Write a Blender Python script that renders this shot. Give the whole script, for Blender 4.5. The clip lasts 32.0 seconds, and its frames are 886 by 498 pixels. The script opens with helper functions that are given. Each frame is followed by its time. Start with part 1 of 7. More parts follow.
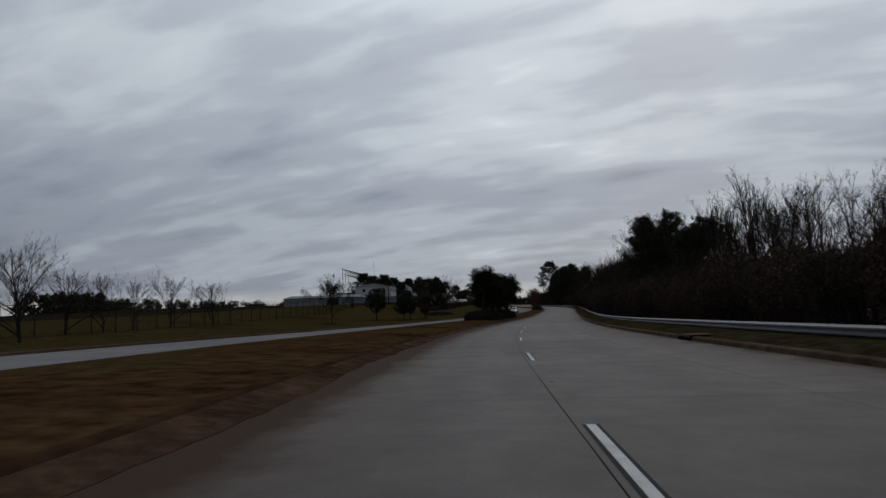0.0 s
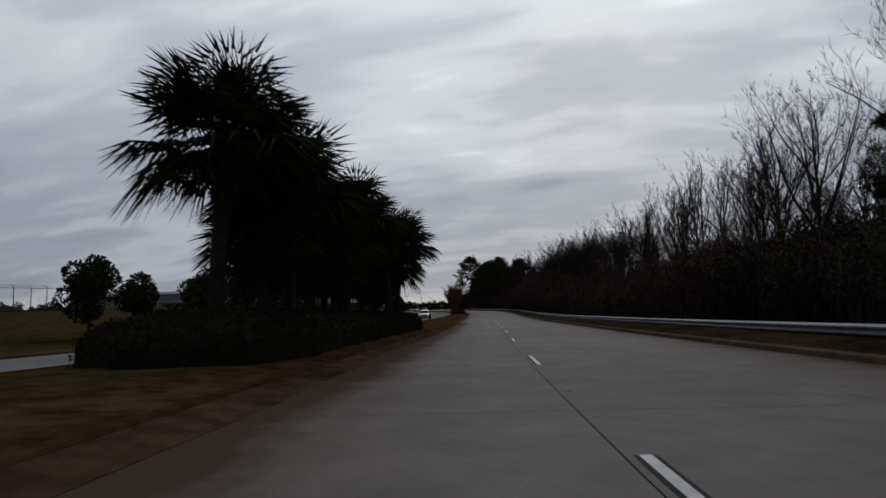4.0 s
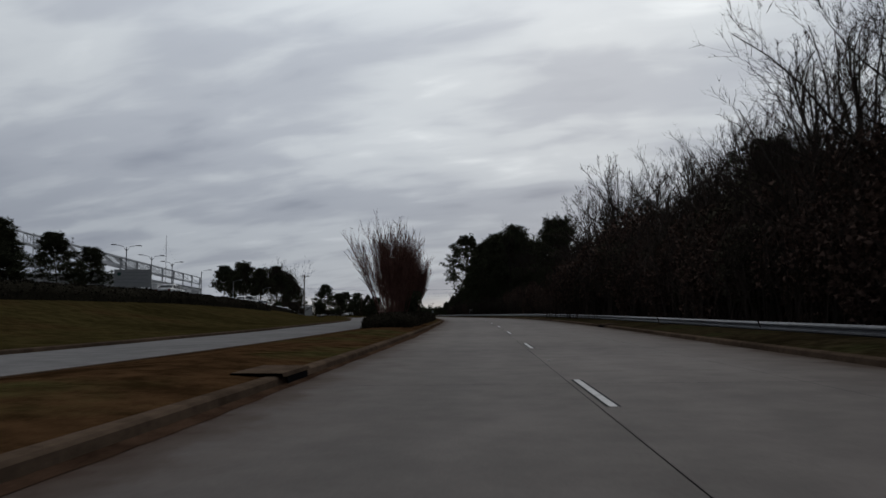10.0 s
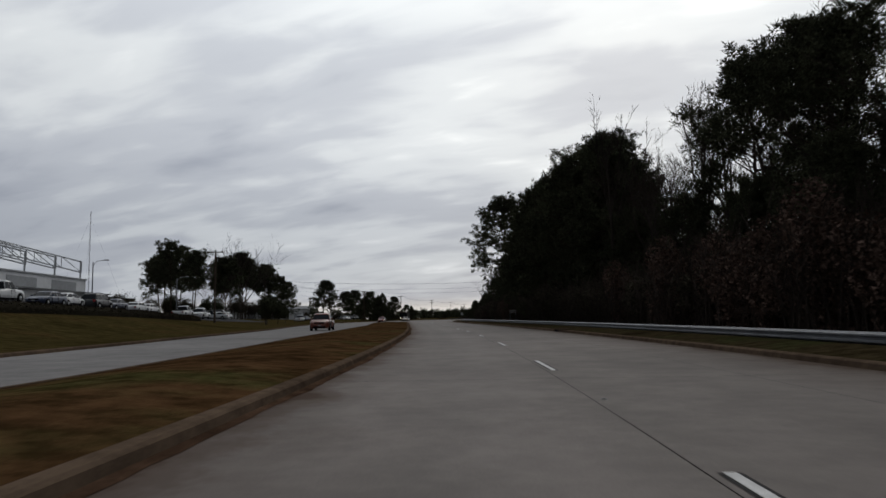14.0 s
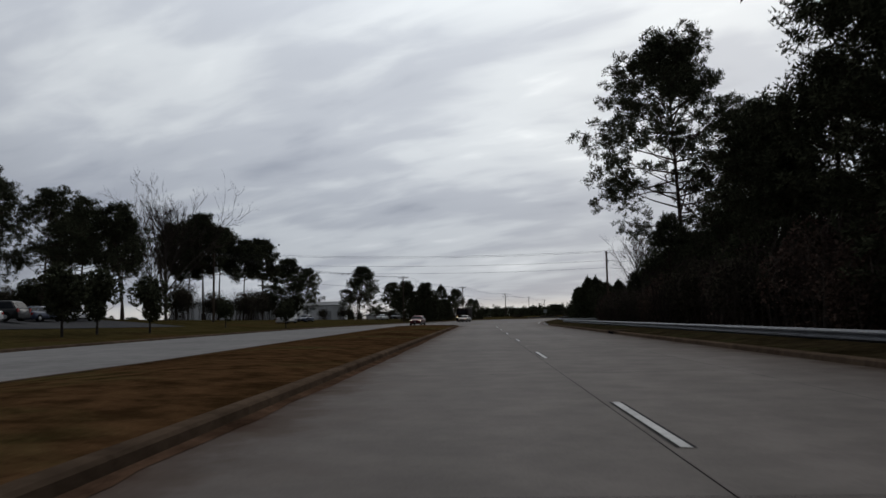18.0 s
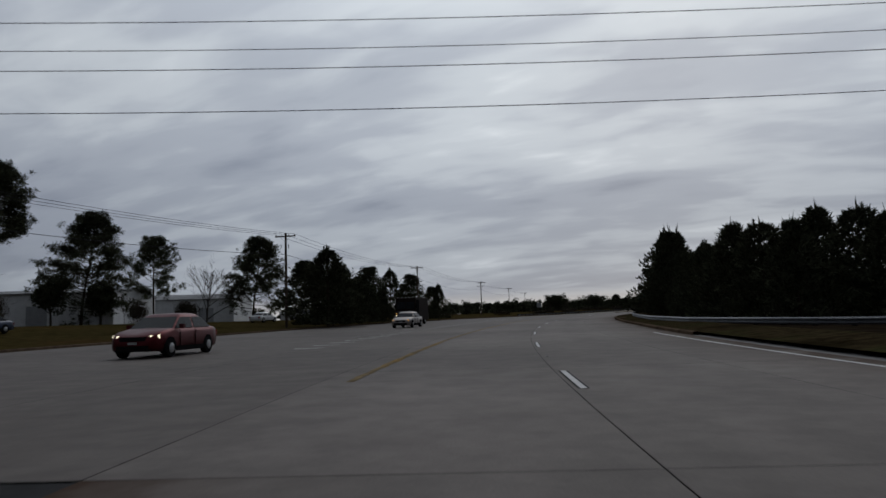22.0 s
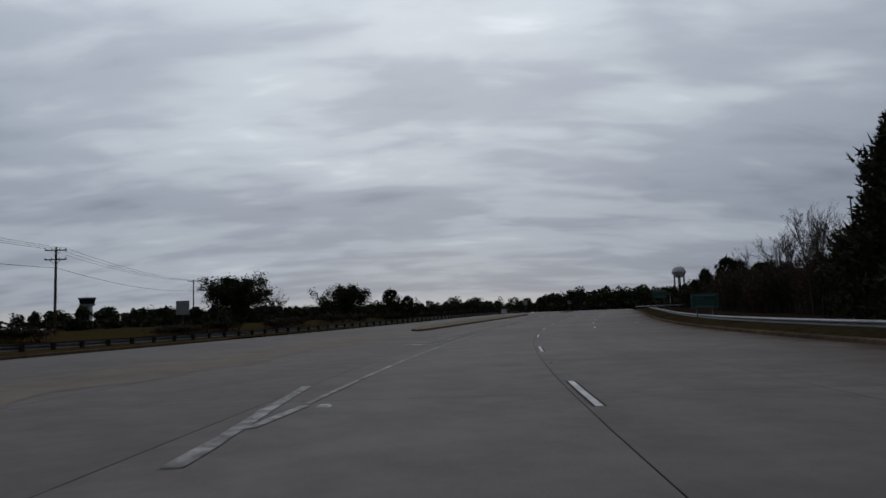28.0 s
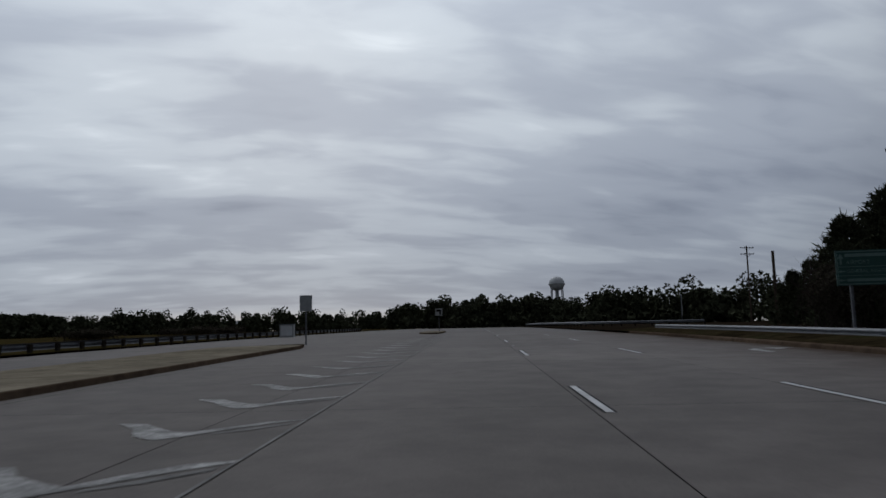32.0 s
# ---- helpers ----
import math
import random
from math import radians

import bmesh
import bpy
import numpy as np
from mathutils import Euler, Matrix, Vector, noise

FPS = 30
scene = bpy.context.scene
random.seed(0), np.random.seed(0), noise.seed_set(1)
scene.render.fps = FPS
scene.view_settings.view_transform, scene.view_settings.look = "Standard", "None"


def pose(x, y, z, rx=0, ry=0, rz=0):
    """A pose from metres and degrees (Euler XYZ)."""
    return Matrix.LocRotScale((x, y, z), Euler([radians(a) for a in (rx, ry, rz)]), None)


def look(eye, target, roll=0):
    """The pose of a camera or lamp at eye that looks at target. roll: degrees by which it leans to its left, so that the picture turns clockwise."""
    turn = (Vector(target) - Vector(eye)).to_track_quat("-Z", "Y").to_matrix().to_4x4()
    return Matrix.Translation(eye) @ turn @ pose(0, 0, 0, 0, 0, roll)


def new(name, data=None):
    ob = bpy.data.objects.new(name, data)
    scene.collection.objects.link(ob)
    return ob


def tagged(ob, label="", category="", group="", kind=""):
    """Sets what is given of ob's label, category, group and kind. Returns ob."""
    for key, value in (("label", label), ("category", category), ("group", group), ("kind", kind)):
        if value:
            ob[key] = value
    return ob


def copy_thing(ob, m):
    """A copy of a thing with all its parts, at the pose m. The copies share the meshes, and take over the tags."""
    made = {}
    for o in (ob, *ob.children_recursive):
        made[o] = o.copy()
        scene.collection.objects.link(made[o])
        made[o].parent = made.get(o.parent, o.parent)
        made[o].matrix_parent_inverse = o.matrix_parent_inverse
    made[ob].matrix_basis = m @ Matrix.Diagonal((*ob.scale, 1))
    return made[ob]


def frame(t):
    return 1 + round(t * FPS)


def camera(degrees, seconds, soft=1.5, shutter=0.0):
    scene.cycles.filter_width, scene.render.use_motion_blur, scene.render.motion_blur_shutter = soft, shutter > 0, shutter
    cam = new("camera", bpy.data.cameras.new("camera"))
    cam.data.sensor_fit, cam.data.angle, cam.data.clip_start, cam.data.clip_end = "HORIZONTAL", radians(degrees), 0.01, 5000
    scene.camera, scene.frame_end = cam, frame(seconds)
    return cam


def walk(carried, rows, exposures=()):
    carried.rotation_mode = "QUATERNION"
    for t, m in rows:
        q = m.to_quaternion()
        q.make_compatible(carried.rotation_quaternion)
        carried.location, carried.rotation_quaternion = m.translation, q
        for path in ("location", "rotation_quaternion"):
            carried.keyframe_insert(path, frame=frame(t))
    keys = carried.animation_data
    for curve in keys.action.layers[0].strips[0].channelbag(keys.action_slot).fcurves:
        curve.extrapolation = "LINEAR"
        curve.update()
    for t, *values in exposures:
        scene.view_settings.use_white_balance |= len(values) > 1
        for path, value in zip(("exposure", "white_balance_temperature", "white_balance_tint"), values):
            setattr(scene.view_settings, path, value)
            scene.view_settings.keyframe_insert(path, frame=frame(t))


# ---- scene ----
cam = camera(65.5, 32.0, soft=1.5, shutter=0.12)
PATH = [
    (0.0, (0.00, 0.00, 1.03), (-0.001, 9.966, 1.853), -1.80),
    (0.5, (0.47, 9.29, 0.89), (0.588, 19.261, 1.700), -1.81),
    (1.0, (1.07, 18.59, 0.75), (1.352, 28.556, 1.564), -1.81),
    (1.5, (1.84, 27.89, 0.61), (2.311, 37.848, 1.430), -1.82),
    (2.0, (2.79, 37.19, 0.47), (3.469, 47.131, 1.290), -1.80),
    (2.5, (3.94, 46.47, 0.33), (4.815, 56.401, 1.159), -1.76),
    (3.0, (5.25, 55.75, 0.21), (6.299, 65.659, 1.051), -1.71),
    (3.5, (6.69, 65.03, 0.09), (7.815, 74.933, 0.946), -1.67),
    (4.0, (8.21, 74.34, -0.01), (9.432, 84.229, 0.860), -1.73),
    (4.5, (9.84, 83.67, -0.10), (11.157, 93.546, 0.775), -1.80),
    (5.0, (11.56, 93.03, -0.19), (12.972, 102.886, 0.682), -1.89),
    (5.5, (13.36, 102.40, -0.28), (14.823, 112.256, 0.586), -2.02),
    (6.0, (15.17, 111.81, -0.37), (16.613, 121.671, 0.529), -2.07),
    (6.5, (16.96, 121.27, -0.44), (18.357, 131.135, 0.450), -2.08),
    (7.0, (18.73, 130.77, -0.50), (20.095, 140.637, 0.414), -2.12),
    (7.5, (20.49, 140.31, -0.55), (21.857, 150.177, 0.379), -2.07),
    (8.0, (22.24, 149.90, -0.59), (23.592, 159.760, 0.346), -2.00),
    (8.5, (23.96, 159.52, -0.62), (25.223, 169.398, 0.315), -1.90),
    (9.0, (25.60, 169.20, -0.64), (26.793, 179.084, 0.311), -1.59),
    (9.5, (27.19, 178.93, -0.64), (28.345, 188.812, 0.339), -1.13),
    (10.0, (28.79, 188.69, -0.63), (29.973, 198.567, 0.342), -0.87),
    (10.5, (30.41, 198.46, -0.62), (31.602, 208.343, 0.378), -0.76),
    (11.0, (32.03, 208.27, -0.57), (33.204, 218.146, 0.468), -0.78),
    (11.5, (33.62, 218.10, -0.48), (34.759, 227.980, 0.598), -0.76),
    (12.0, (35.18, 227.97, -0.36), (36.267, 237.848, 0.744), -0.82),
    (12.5, (36.70, 237.86, -0.23), (37.764, 247.749, 0.850), -0.95),
    (13.0, (38.17, 247.79, -0.14), (39.146, 257.692, 0.901), -1.00),
    (13.5, (39.52, 257.77, -0.07), (40.347, 267.678, 0.960), -1.04),
    (14.0, (40.73, 267.78, -0.01), (41.391, 277.707, 0.999), -1.03),
    (14.5, (41.77, 277.83, 0.02), (42.281, 287.769, 1.012), -1.02),
    (15.0, (42.66, 287.91, 0.04), (43.022, 297.851, 1.009), -1.10),
    (15.5, (43.40, 298.00, 0.04), (43.598, 307.952, 1.006), -1.12),
    (16.0, (43.97, 308.12, 0.04), (43.998, 318.069, 1.022), -1.08),
    (16.5, (44.36, 318.25, 0.07), (44.231, 328.199, 1.069), -0.99),
    (17.0, (44.61, 328.40, 0.12), (44.332, 338.340, 1.148), -1.05),
    (17.5, (44.72, 338.56, 0.18), (44.341, 348.496, 1.196), -1.13),
    (18.0, (44.78, 348.72, 0.22), (44.382, 358.665, 1.228), -1.23),
    (18.5, (44.83, 358.90, 0.25), (44.441, 368.844, 1.241), -1.40),
    (19.0, (44.90, 369.09, 0.28), (44.537, 379.030, 1.280), -1.57),
    (19.5, (44.99, 379.28, 0.31), (44.657, 389.226, 1.315), -1.64),
    (20.0, (45.11, 389.49, 0.34), (44.798, 399.432, 1.334), -1.75),
    (20.5, (45.26, 399.70, 0.36), (44.968, 409.650, 1.347), -1.83),
    (21.0, (45.45, 409.93, 0.38), (45.234, 419.878, 1.369), -1.87),
    (21.5, (45.74, 420.16, 0.40), (45.639, 430.116, 1.373), -1.90),
    (22.0, (46.18, 430.41, 0.40), (46.255, 440.360, 1.359), -1.89),
    (22.5, (46.84, 440.65, 0.40), (47.153, 450.595, 1.374), -1.93),
    (23.0, (47.75, 450.88, 0.40), (48.316, 460.817, 1.375), -2.01),
    (23.5, (48.91, 461.10, 0.41), (49.703, 471.020, 1.390), -2.17),
    (24.0, (50.30, 471.30, 0.44), (51.320, 481.198, 1.446), -2.19),
    (24.5, (51.98, 481.47, 0.48), (53.317, 491.330, 1.494), -2.11),
    (25.0, (54.02, 491.59, 0.53), (55.752, 501.382, 1.557), -2.12),
    (25.5, (56.45, 501.63, 0.59), (58.520, 511.356, 1.619), -2.09),
    (26.0, (59.21, 511.59, 0.65), (61.583, 521.254, 1.665), -2.00),
    (26.5, (62.27, 521.48, 0.69), (64.926, 531.072, 1.698), -1.96),
    (27.0, (65.62, 531.29, 0.73), (68.549, 540.801, 1.718), -1.97),
    (27.5, (69.26, 541.01, 0.75), (72.468, 550.428, 1.726), -2.01),
    (28.0, (73.20, 550.62, 0.75), (76.707, 559.933, 1.718), -2.04),
    (28.5, (77.45, 560.11, 0.75), (81.278, 569.297, 1.708), -1.97),
    (29.0, (82.03, 569.46, 0.75), (86.144, 578.519, 1.720), -1.85),
    (29.5, (86.90, 578.67, 0.75), (91.289, 587.602, 1.726), -1.64),
    (30.0, (92.03, 587.75, 0.76), (96.662, 596.562, 1.744), -1.47),
    (30.5, (97.41, 596.71, 0.80), (102.245, 605.400, 1.812), -1.43),
    (31.0, (102.99, 605.54, 0.87), (108.031, 614.112, 1.927), -1.37),
    (31.5, (108.77, 614.25, 0.99), (113.970, 622.716, 2.103), -1.29),
    (32.0, (114.70, 622.85, 1.16), (120.029, 631.236, 2.297), -1.26),
]
LIGHT = [(0.0, -0.05, 6340, 10), (3.5, 0.0, 6440, 10), (6.0, 0.3, 6690, 10), (7.0, 0.12, 6640, 10), (9.0, 0.06, 6540, 10), (11.0, 0.0, 6540, 10), (12.0, 0.36, 6640, 12), (13.0, 0.45, 6740, 12), (14.0, 0.4, 6790, 10),
         (17.0, 0.32, 6690, 10), (19.0, 0.32, 6590, 10), (20.0, 0.11, 6540, 10), (22.0, -0.05, 6390, 10), (25.0, -0.09, 6340, 10), (28.0, -0.09, 6240, 10), (30.0, -0.04, 6190, 10), (32.0, -0.07, 6190, 10)]
walk(cam, [(t, look(eye, target, roll)) for t, eye, target, roll in PATH], LIGHT)

# ---- world and sun: an overcast winter afternoon ----
world = bpy.data.worlds.new("overcast_sky")
scene.world = world
world.use_nodes = True


def node(tree, kind, **values):
    n = tree.nodes.new(kind)
    for key, value in values.items():
        n.inputs[key.replace("_", " ")].default_value = value
    return n


def link(tree, a, out, b, into):
    tree.links.new(a.outputs[out], b.inputs[into])


def math_node(tree, op, a=None, b=None):
    n = tree.nodes.new("ShaderNodeMath")
    n.operation = op
    for i, v in enumerate((a, b)):
        if isinstance(v, (int, float)):
            n.inputs[i].default_value = v
        elif v is not None:
            tree.links.new(v, n.inputs[i])
    return n.outputs[0]


def ramp(tree, source, stops):
    n = tree.nodes.new("ShaderNodeValToRGB")
    n.color_ramp.interpolation = "EASE"
    while len(n.color_ramp.elements) < len(stops):
        n.color_ramp.elements.new(0.5)
    for e, (pos, col) in zip(n.color_ramp.elements, stops):
        e.position, e.color = pos, (*col, 1)
    tree.links.new(source, n.inputs[0])
    return n.outputs[0]


def mix_col(tree, fac, a, b, mode="MIX"):
    n = tree.nodes.new("ShaderNodeMix")
    n.data_type, n.blend_type = "RGBA", mode
    for sock, v in ((n.inputs[0], fac), (n.inputs[6], a), (n.inputs[7], b)):
        if isinstance(v, (int, float)):
            sock.default_value = v
        elif isinstance(v, tuple):
            sock.default_value = (*v, 1)
        else:
            tree.links.new(v, sock)
    return n.outputs[2]


def build_sky():
    t = world.node_tree
    t.nodes.clear()
    out = t.nodes.new("ShaderNodeOutputWorld")
    bg = node(t, "ShaderNodeBackground", Strength=1.0)
    sky = t.nodes.new("ShaderNodeTexSky")
    sky.sky_type, sky.sun_disc = "NISHITA", False
    sky.sun_elevation, sky.sun_rotation = radians(24), radians(20)
    dim = mix_col(t, 1.0, sky.outputs[0], (0.08, 0.08, 0.08), "MULTIPLY")
    co = t.nodes.new("ShaderNodeTexCoord")
    sep = t.nodes.new("ShaderNodeSeparateXYZ")
    link(t, co, "Generated", sep, 0)
    z = math_node(t, "MAXIMUM", sep.outputs[2], 0.0)
    zz = math_node(t, "ADD", z, 0.22)
    u, v = math_node(t, "DIVIDE", sep.outputs[0], zz), math_node(t, "DIVIDE", sep.outputs[1], zz)
    flat = t.nodes.new("ShaderNodeCombineXYZ")
    t.links.new(u, flat.inputs[0]), t.links.new(v, flat.inputs[1])

    def layer(scale, turn, stretch, detail, rough, distort):
        spin, mp = t.nodes.new("ShaderNodeMapping"), t.nodes.new("ShaderNodeMapping")
        spin.inputs["Rotation"].default_value = (0, 0, radians(turn))
        mp.inputs["Scale"].default_value = (1.0, stretch, 1.0)
        link(t, flat, 0, spin, 0)
        link(t, spin, 0, mp, 0)
        n = node(t, "ShaderNodeTexNoise", Scale=scale, Detail=detail, Roughness=rough, Distortion=distort)
        link(t, mp, 0, n, 0)
        return n.outputs["Fac"]
    big = layer(0.55, 22, 1.7, 3, 0.5, 0.5)
    fine = layer(1.35, 24, 2.3, 3, 0.45, 0.4)
    wisps = layer(3.6, 20, 2.2, 4, 0.5, 0.4)
    mixed = math_node(t, "ADD", math_node(t, "MULTIPLY", big, 0.50), math_node(t, "MULTIPLY", fine, 0.33))
    mixed = math_node(t, "ADD", mixed, math_node(t, "MULTIPLY", wisps, 0.17))
    cloud = ramp(t, mixed, [(0.34, (0.262, 0.288, 0.345)), (0.46, (0.372, 0.402, 0.455)), (0.55, (0.495, 0.53, 0.57)), (0.66, (0.75, 0.785, 0.81))])
    high = ramp(t, z, [(0.0, (0.62, 0.64, 0.69)), (0.10, (0.70, 0.71, 0.74)), (0.30, (1.0, 1.0, 0.995)), (0.55, (1.32, 1.32, 1.3))])
    cloud = mix_col(t, 1.0, cloud, high, "MULTIPLY")
    # thinner cloud round the hidden sun, ahead of the road
    dot = t.nodes.new("ShaderNodeVectorMath")
    dot.operation = "DOT_PRODUCT"
    dot.inputs[1].default_value = Vector((0.20, 0.84, 0.50)).normalized()
    link(t, co, "Generated", dot, 0)
    glow = ramp(t, dot.outputs["Value"], [(0.0, (0.30, 0.30, 0.31)), (0.42, (0.46, 0.46, 0.47)), (0.74, (1.03, 1.03, 1.03)), (1.0, (1.2, 1.2, 1.19))])
    cloud = mix_col(t, 1.0, cloud, glow, "MULTIPLY")
    gap = ramp(t, z, [(0.0, (0.55, 0.55, 0.55)), (0.012, (0.45, 0.45, 0.45)), (0.035, (0, 0, 0))])
    cloud = mix_col(t, gap, cloud, (0.58, 0.55, 0.50))
    col = mix_col(t, 0.96, dim, cloud)
    t.links.new(col, bg.inputs[0])
    link(t, bg, 0, out, 0)


build_sky()
lamp = bpy.data.lights.new("sun", "SUN")
lamp.energy, lamp.angle, lamp.color = 0.5, radians(40), (1.0, 0.97, 0.93)
sun = new("sun", lamp)
sun.matrix_world = look((0, 0, 60), (-20, -55, 0))

# ---- materials ----
MATS = {}


def mat(name, base, vary=0.25, scale=3.0, rough=0.85, bump=0.2, metal=0.0, coarse=0.12, tint=None, fine=40.0, random_tone=0.0, emit=None, island=0.0, back=0.0):
    """A procedural surface: base colour with a coarse and a fine variation, some relief."""
    if name in MATS:
        return MATS[name]
    m = bpy.data.materials.new(name)
    m.use_nodes = True
    t = m.node_tree
    b = t.nodes["Principled BSDF"]
    co = t.nodes.new("ShaderNodeTexCoord")
    n1 = node(t, "ShaderNodeTexNoise", Scale=coarse, Detail=5.0, Roughness=0.6)
    n2 = node(t, "ShaderNodeTexNoise", Scale=scale, Detail=6.0, Roughness=0.65)
    n3 = node(t, "ShaderNodeTexNoise", Scale=fine, Detail=3.0, Roughness=0.6)
    for n in (n1, n2, n3):
        link(t, co, "Object", n, 0)
    other = tint or tuple(min(1, c * (1 + vary)) for c in base)
    low = tuple(c * (1 - vary) for c in base)
    c = ramp(t, n1.outputs["Fac"], [(0.32, low), (0.5, base), (0.68, other)])
    d = ramp(t, n2.outputs["Fac"], [(0.3, (1 - vary,) * 3), (0.7, (1 + vary * 0.6,) * 3)])
    c = mix_col(t, 1.0, c, d, "MULTIPLY")
    e = ramp(t, n3.outputs["Fac"], [(0.3, (1 - vary * 0.5,) * 3), (0.7, (1 + vary * 0.4,) * 3)])
    c = mix_col(t, 1.0, c, e, "MULTIPLY")
    if random_tone or island:
        info = t.nodes.new("ShaderNodeObjectInfo" if random_tone else "ShaderNodeNewGeometry")
        src = info.outputs["Random" if random_tone else "Random Per Island"]
        k = random_tone or island
        c = mix_col(t, 1.0, c, ramp(t, src, [(0.0, (1 - k,) * 3), (1.0, (1 + k,) * 3)]), "MULTIPLY")
    t.links.new(c, b.inputs["Base Color"])
    b.inputs["Roughness"].default_value, b.inputs["Metallic"].default_value = rough, metal
    b.inputs["Specular IOR Level"].default_value = 0.5 if rough < 0.65 else 0.05 if rough < 0.8 else 0.0
    if bump:
        bp = node(t, "ShaderNodeBump", Strength=bump, Distance=0.05)
        link(t, n2, "Fac", bp, "Height")
        link(t, bp, 0, b, "Normal")
    if emit:
        b.inputs["Emission Color"].default_value, b.inputs["Emission Strength"].default_value = (*emit[0], 1), emit[1]
    MATS[name] = m
    return m


CONCRETE = mat("worn_concrete", (0.125, 0.110, 0.102), 0.18, 1.3, 0.72, 0.10, coarse=0.09, random_tone=0.07)
OPP_CONCRETE = mat("pale_concrete", (0.185, 0.18, 0.178), 0.14, 1.2, 0.8, 0.1)


def add_gutter_dirt(m):
    """Clay washed along the gutters and darker wheel tracks, by the distance across the road."""
    t = m.node_tree
    b = t.nodes["Principled BSDF"]
    old = b.inputs["Base Color"].links[0].from_socket
    at_ = t.nodes.new("ShaderNodeAttribute")
    at_.attribute_name = "across"
    co = t.nodes.new("ShaderNodeTexCoord")
    n = node(t, "ShaderNodeTexNoise", Scale=0.55, Detail=6.0, Roughness=0.7)
    link(t, co, "Object", n, 0)
    wob = math_node(t, "MULTIPLY", math_node(t, "SUBTRACT", n.outputs["Fac"], 0.5), 2.2)
    d = math_node(t, "ADD", at_.outputs["Fac"], wob)
    pos = math_node(t, "DIVIDE", math_node(t, "ADD", d, 10.0), 20.0)
    left = ramp(t, pos, [(0.283, (0.92, 0.92, 0.92)), (0.303, (0.7, 0.7, 0.7)), (0.33, (0.3, 0.3, 0.3)), (0.365, (0.1, 0.1, 0.1)), (0.42, (0, 0, 0)), (0.66, (0, 0, 0)), (0.72, (0.16, 0.16, 0.16)), (0.765, (0.4, 0.4, 0.4)), (0.79, (0.8, 0.8, 0.8))])
    c = mix_col(t, left, old, (0.050, 0.031, 0.021))
    track = ramp(t, pos, [(0.36, (1.04, 1.04, 1.04)), (0.40, (0.90, 0.90, 0.90)), (0.44, (1.05, 1.05, 1.05)), (0.50, (0.93, 0.93, 0.93)), (0.56, (1.03, 1.03, 1.03)), (0.60, (0.90, 0.90, 0.90)), (0.66, (1.02, 1.02, 1.02))])
    c = mix_col(t, 0.8, c, mix_col(t, 1.0, c, track, "MULTIPLY"))
    t.links.new(c, b.inputs["Base Color"])
    t.links.new(math_node(t, "MULTIPLY", math_node(t, "SUBTRACT", 1.0, left), 0.10), b.inputs["Specular IOR Level"])


add_gutter_dirt(CONCRETE)
JOINT = mat("joint_filler", (0.016, 0.016, 0.017), 0.3, 5, 0.7, 0.1)
KERB = mat("kerb_concrete", (0.084, 0.060, 0.043), 0.3, 2.2, 0.9, 0.3, random_tone=0.12)
DIRT = mat("red_clay_dirt", (0.046, 0.025, 0.015), 0.35, 2.0, 0.95, 0.4, coarse=0.3)
SILT = mat("red_clay_silt", (0.060, 0.036, 0.024), 0.4, 2.5, 0.95, 0.3, coarse=0.5)
WHITE = mat("road_paint_white", (0.42, 0.42, 0.42), 0.22, 6, 0.6, 0.1, coarse=0.8)
WORN_WHITE = mat("worn_paint_white", (0.285, 0.28, 0.272), 0.45, 5, 0.75, 0.1, coarse=1.1)
YELLOW = mat("worn_paint_yellow", (0.175, 0.122, 0.052), 0.45, 4, 0.75, 0.1, coarse=0.9, tint=(0.21, 0.125, 0.03))
GALV = mat("galvanised_steel", (0.14, 0.147, 0.162), 0.2, 4, 0.6, 0.1, metal=0.6)
RUSTPOST = mat("weathered_post", (0.035, 0.030, 0.025), 0.35, 6, 0.8, 0.3)
GRASS = mat("dormant_grass", (0.060, 0.033, 0.016), 0.55, 1.6, 0.95, 0.5, coarse=0.16, tint=(0.046, 0.042, 0.016))
LAWN = mat("winter_lawn", (0.042, 0.033, 0.013), 0.4, 1.2, 0.95, 0.5, coarse=0.07, tint=(0.048, 0.029, 0.013))
EARTH = mat("woodland_floor", (0.020, 0.0145, 0.010), 0.4, 1.0, 0.95, 0.5, coarse=0.07, tint=(0.024, 0.020, 0.012))
BARK = mat("grey_bark", (0.050, 0.043, 0.037), 0.3, 6, 0.95, 0.5, random_tone=0.25)
TWIG = mat("bare_twigs", (0.055, 0.044, 0.038), 0.25, 3, 0.95, 0, random_tone=0.3)
PINEBARK = mat("pine_bark", (0.048, 0.036, 0.028), 0.35, 5, 0.95, 0.5, random_tone=0.2)
NEEDLE = mat("pine_needles", (0.054, 0.058, 0.036), 0.3, 1.5, 0.8, 0, island=0.4)
CEDAR = mat("cedar_foliage", (0.052, 0.055, 0.035), 0.3, 1.5, 0.85, 0, island=0.4)
LEAF = mat("evergreen_leaves", (0.054, 0.058, 0.036), 0.3, 2, 0.85, 0, island=0.4)
VERGE = mat("rough_verge_grass", (0.034, 0.026, 0.014), 0.5, 2.2, 0.95, 0.5, coarse=0.3, tint=(0.030, 0.030, 0.013))
THICKET = mat("brown_thicket", (0.098, 0.066, 0.054), 0.35, 1.0, 0.95, 0, island=0.4, random_tone=0.0)
THICKETG = mat("green_thicket", (0.064, 0.057, 0.042), 0.35, 1.0, 0.9, 0, island=0.4)
# hedge body darker than its leaves: inner shade put into the colour
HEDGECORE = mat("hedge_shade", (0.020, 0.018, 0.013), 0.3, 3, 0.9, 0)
HEDGE = mat("hedge_leaves", (0.042, 0.036, 0.027), 0.3, 3, 0.8, 0, island=0.4)
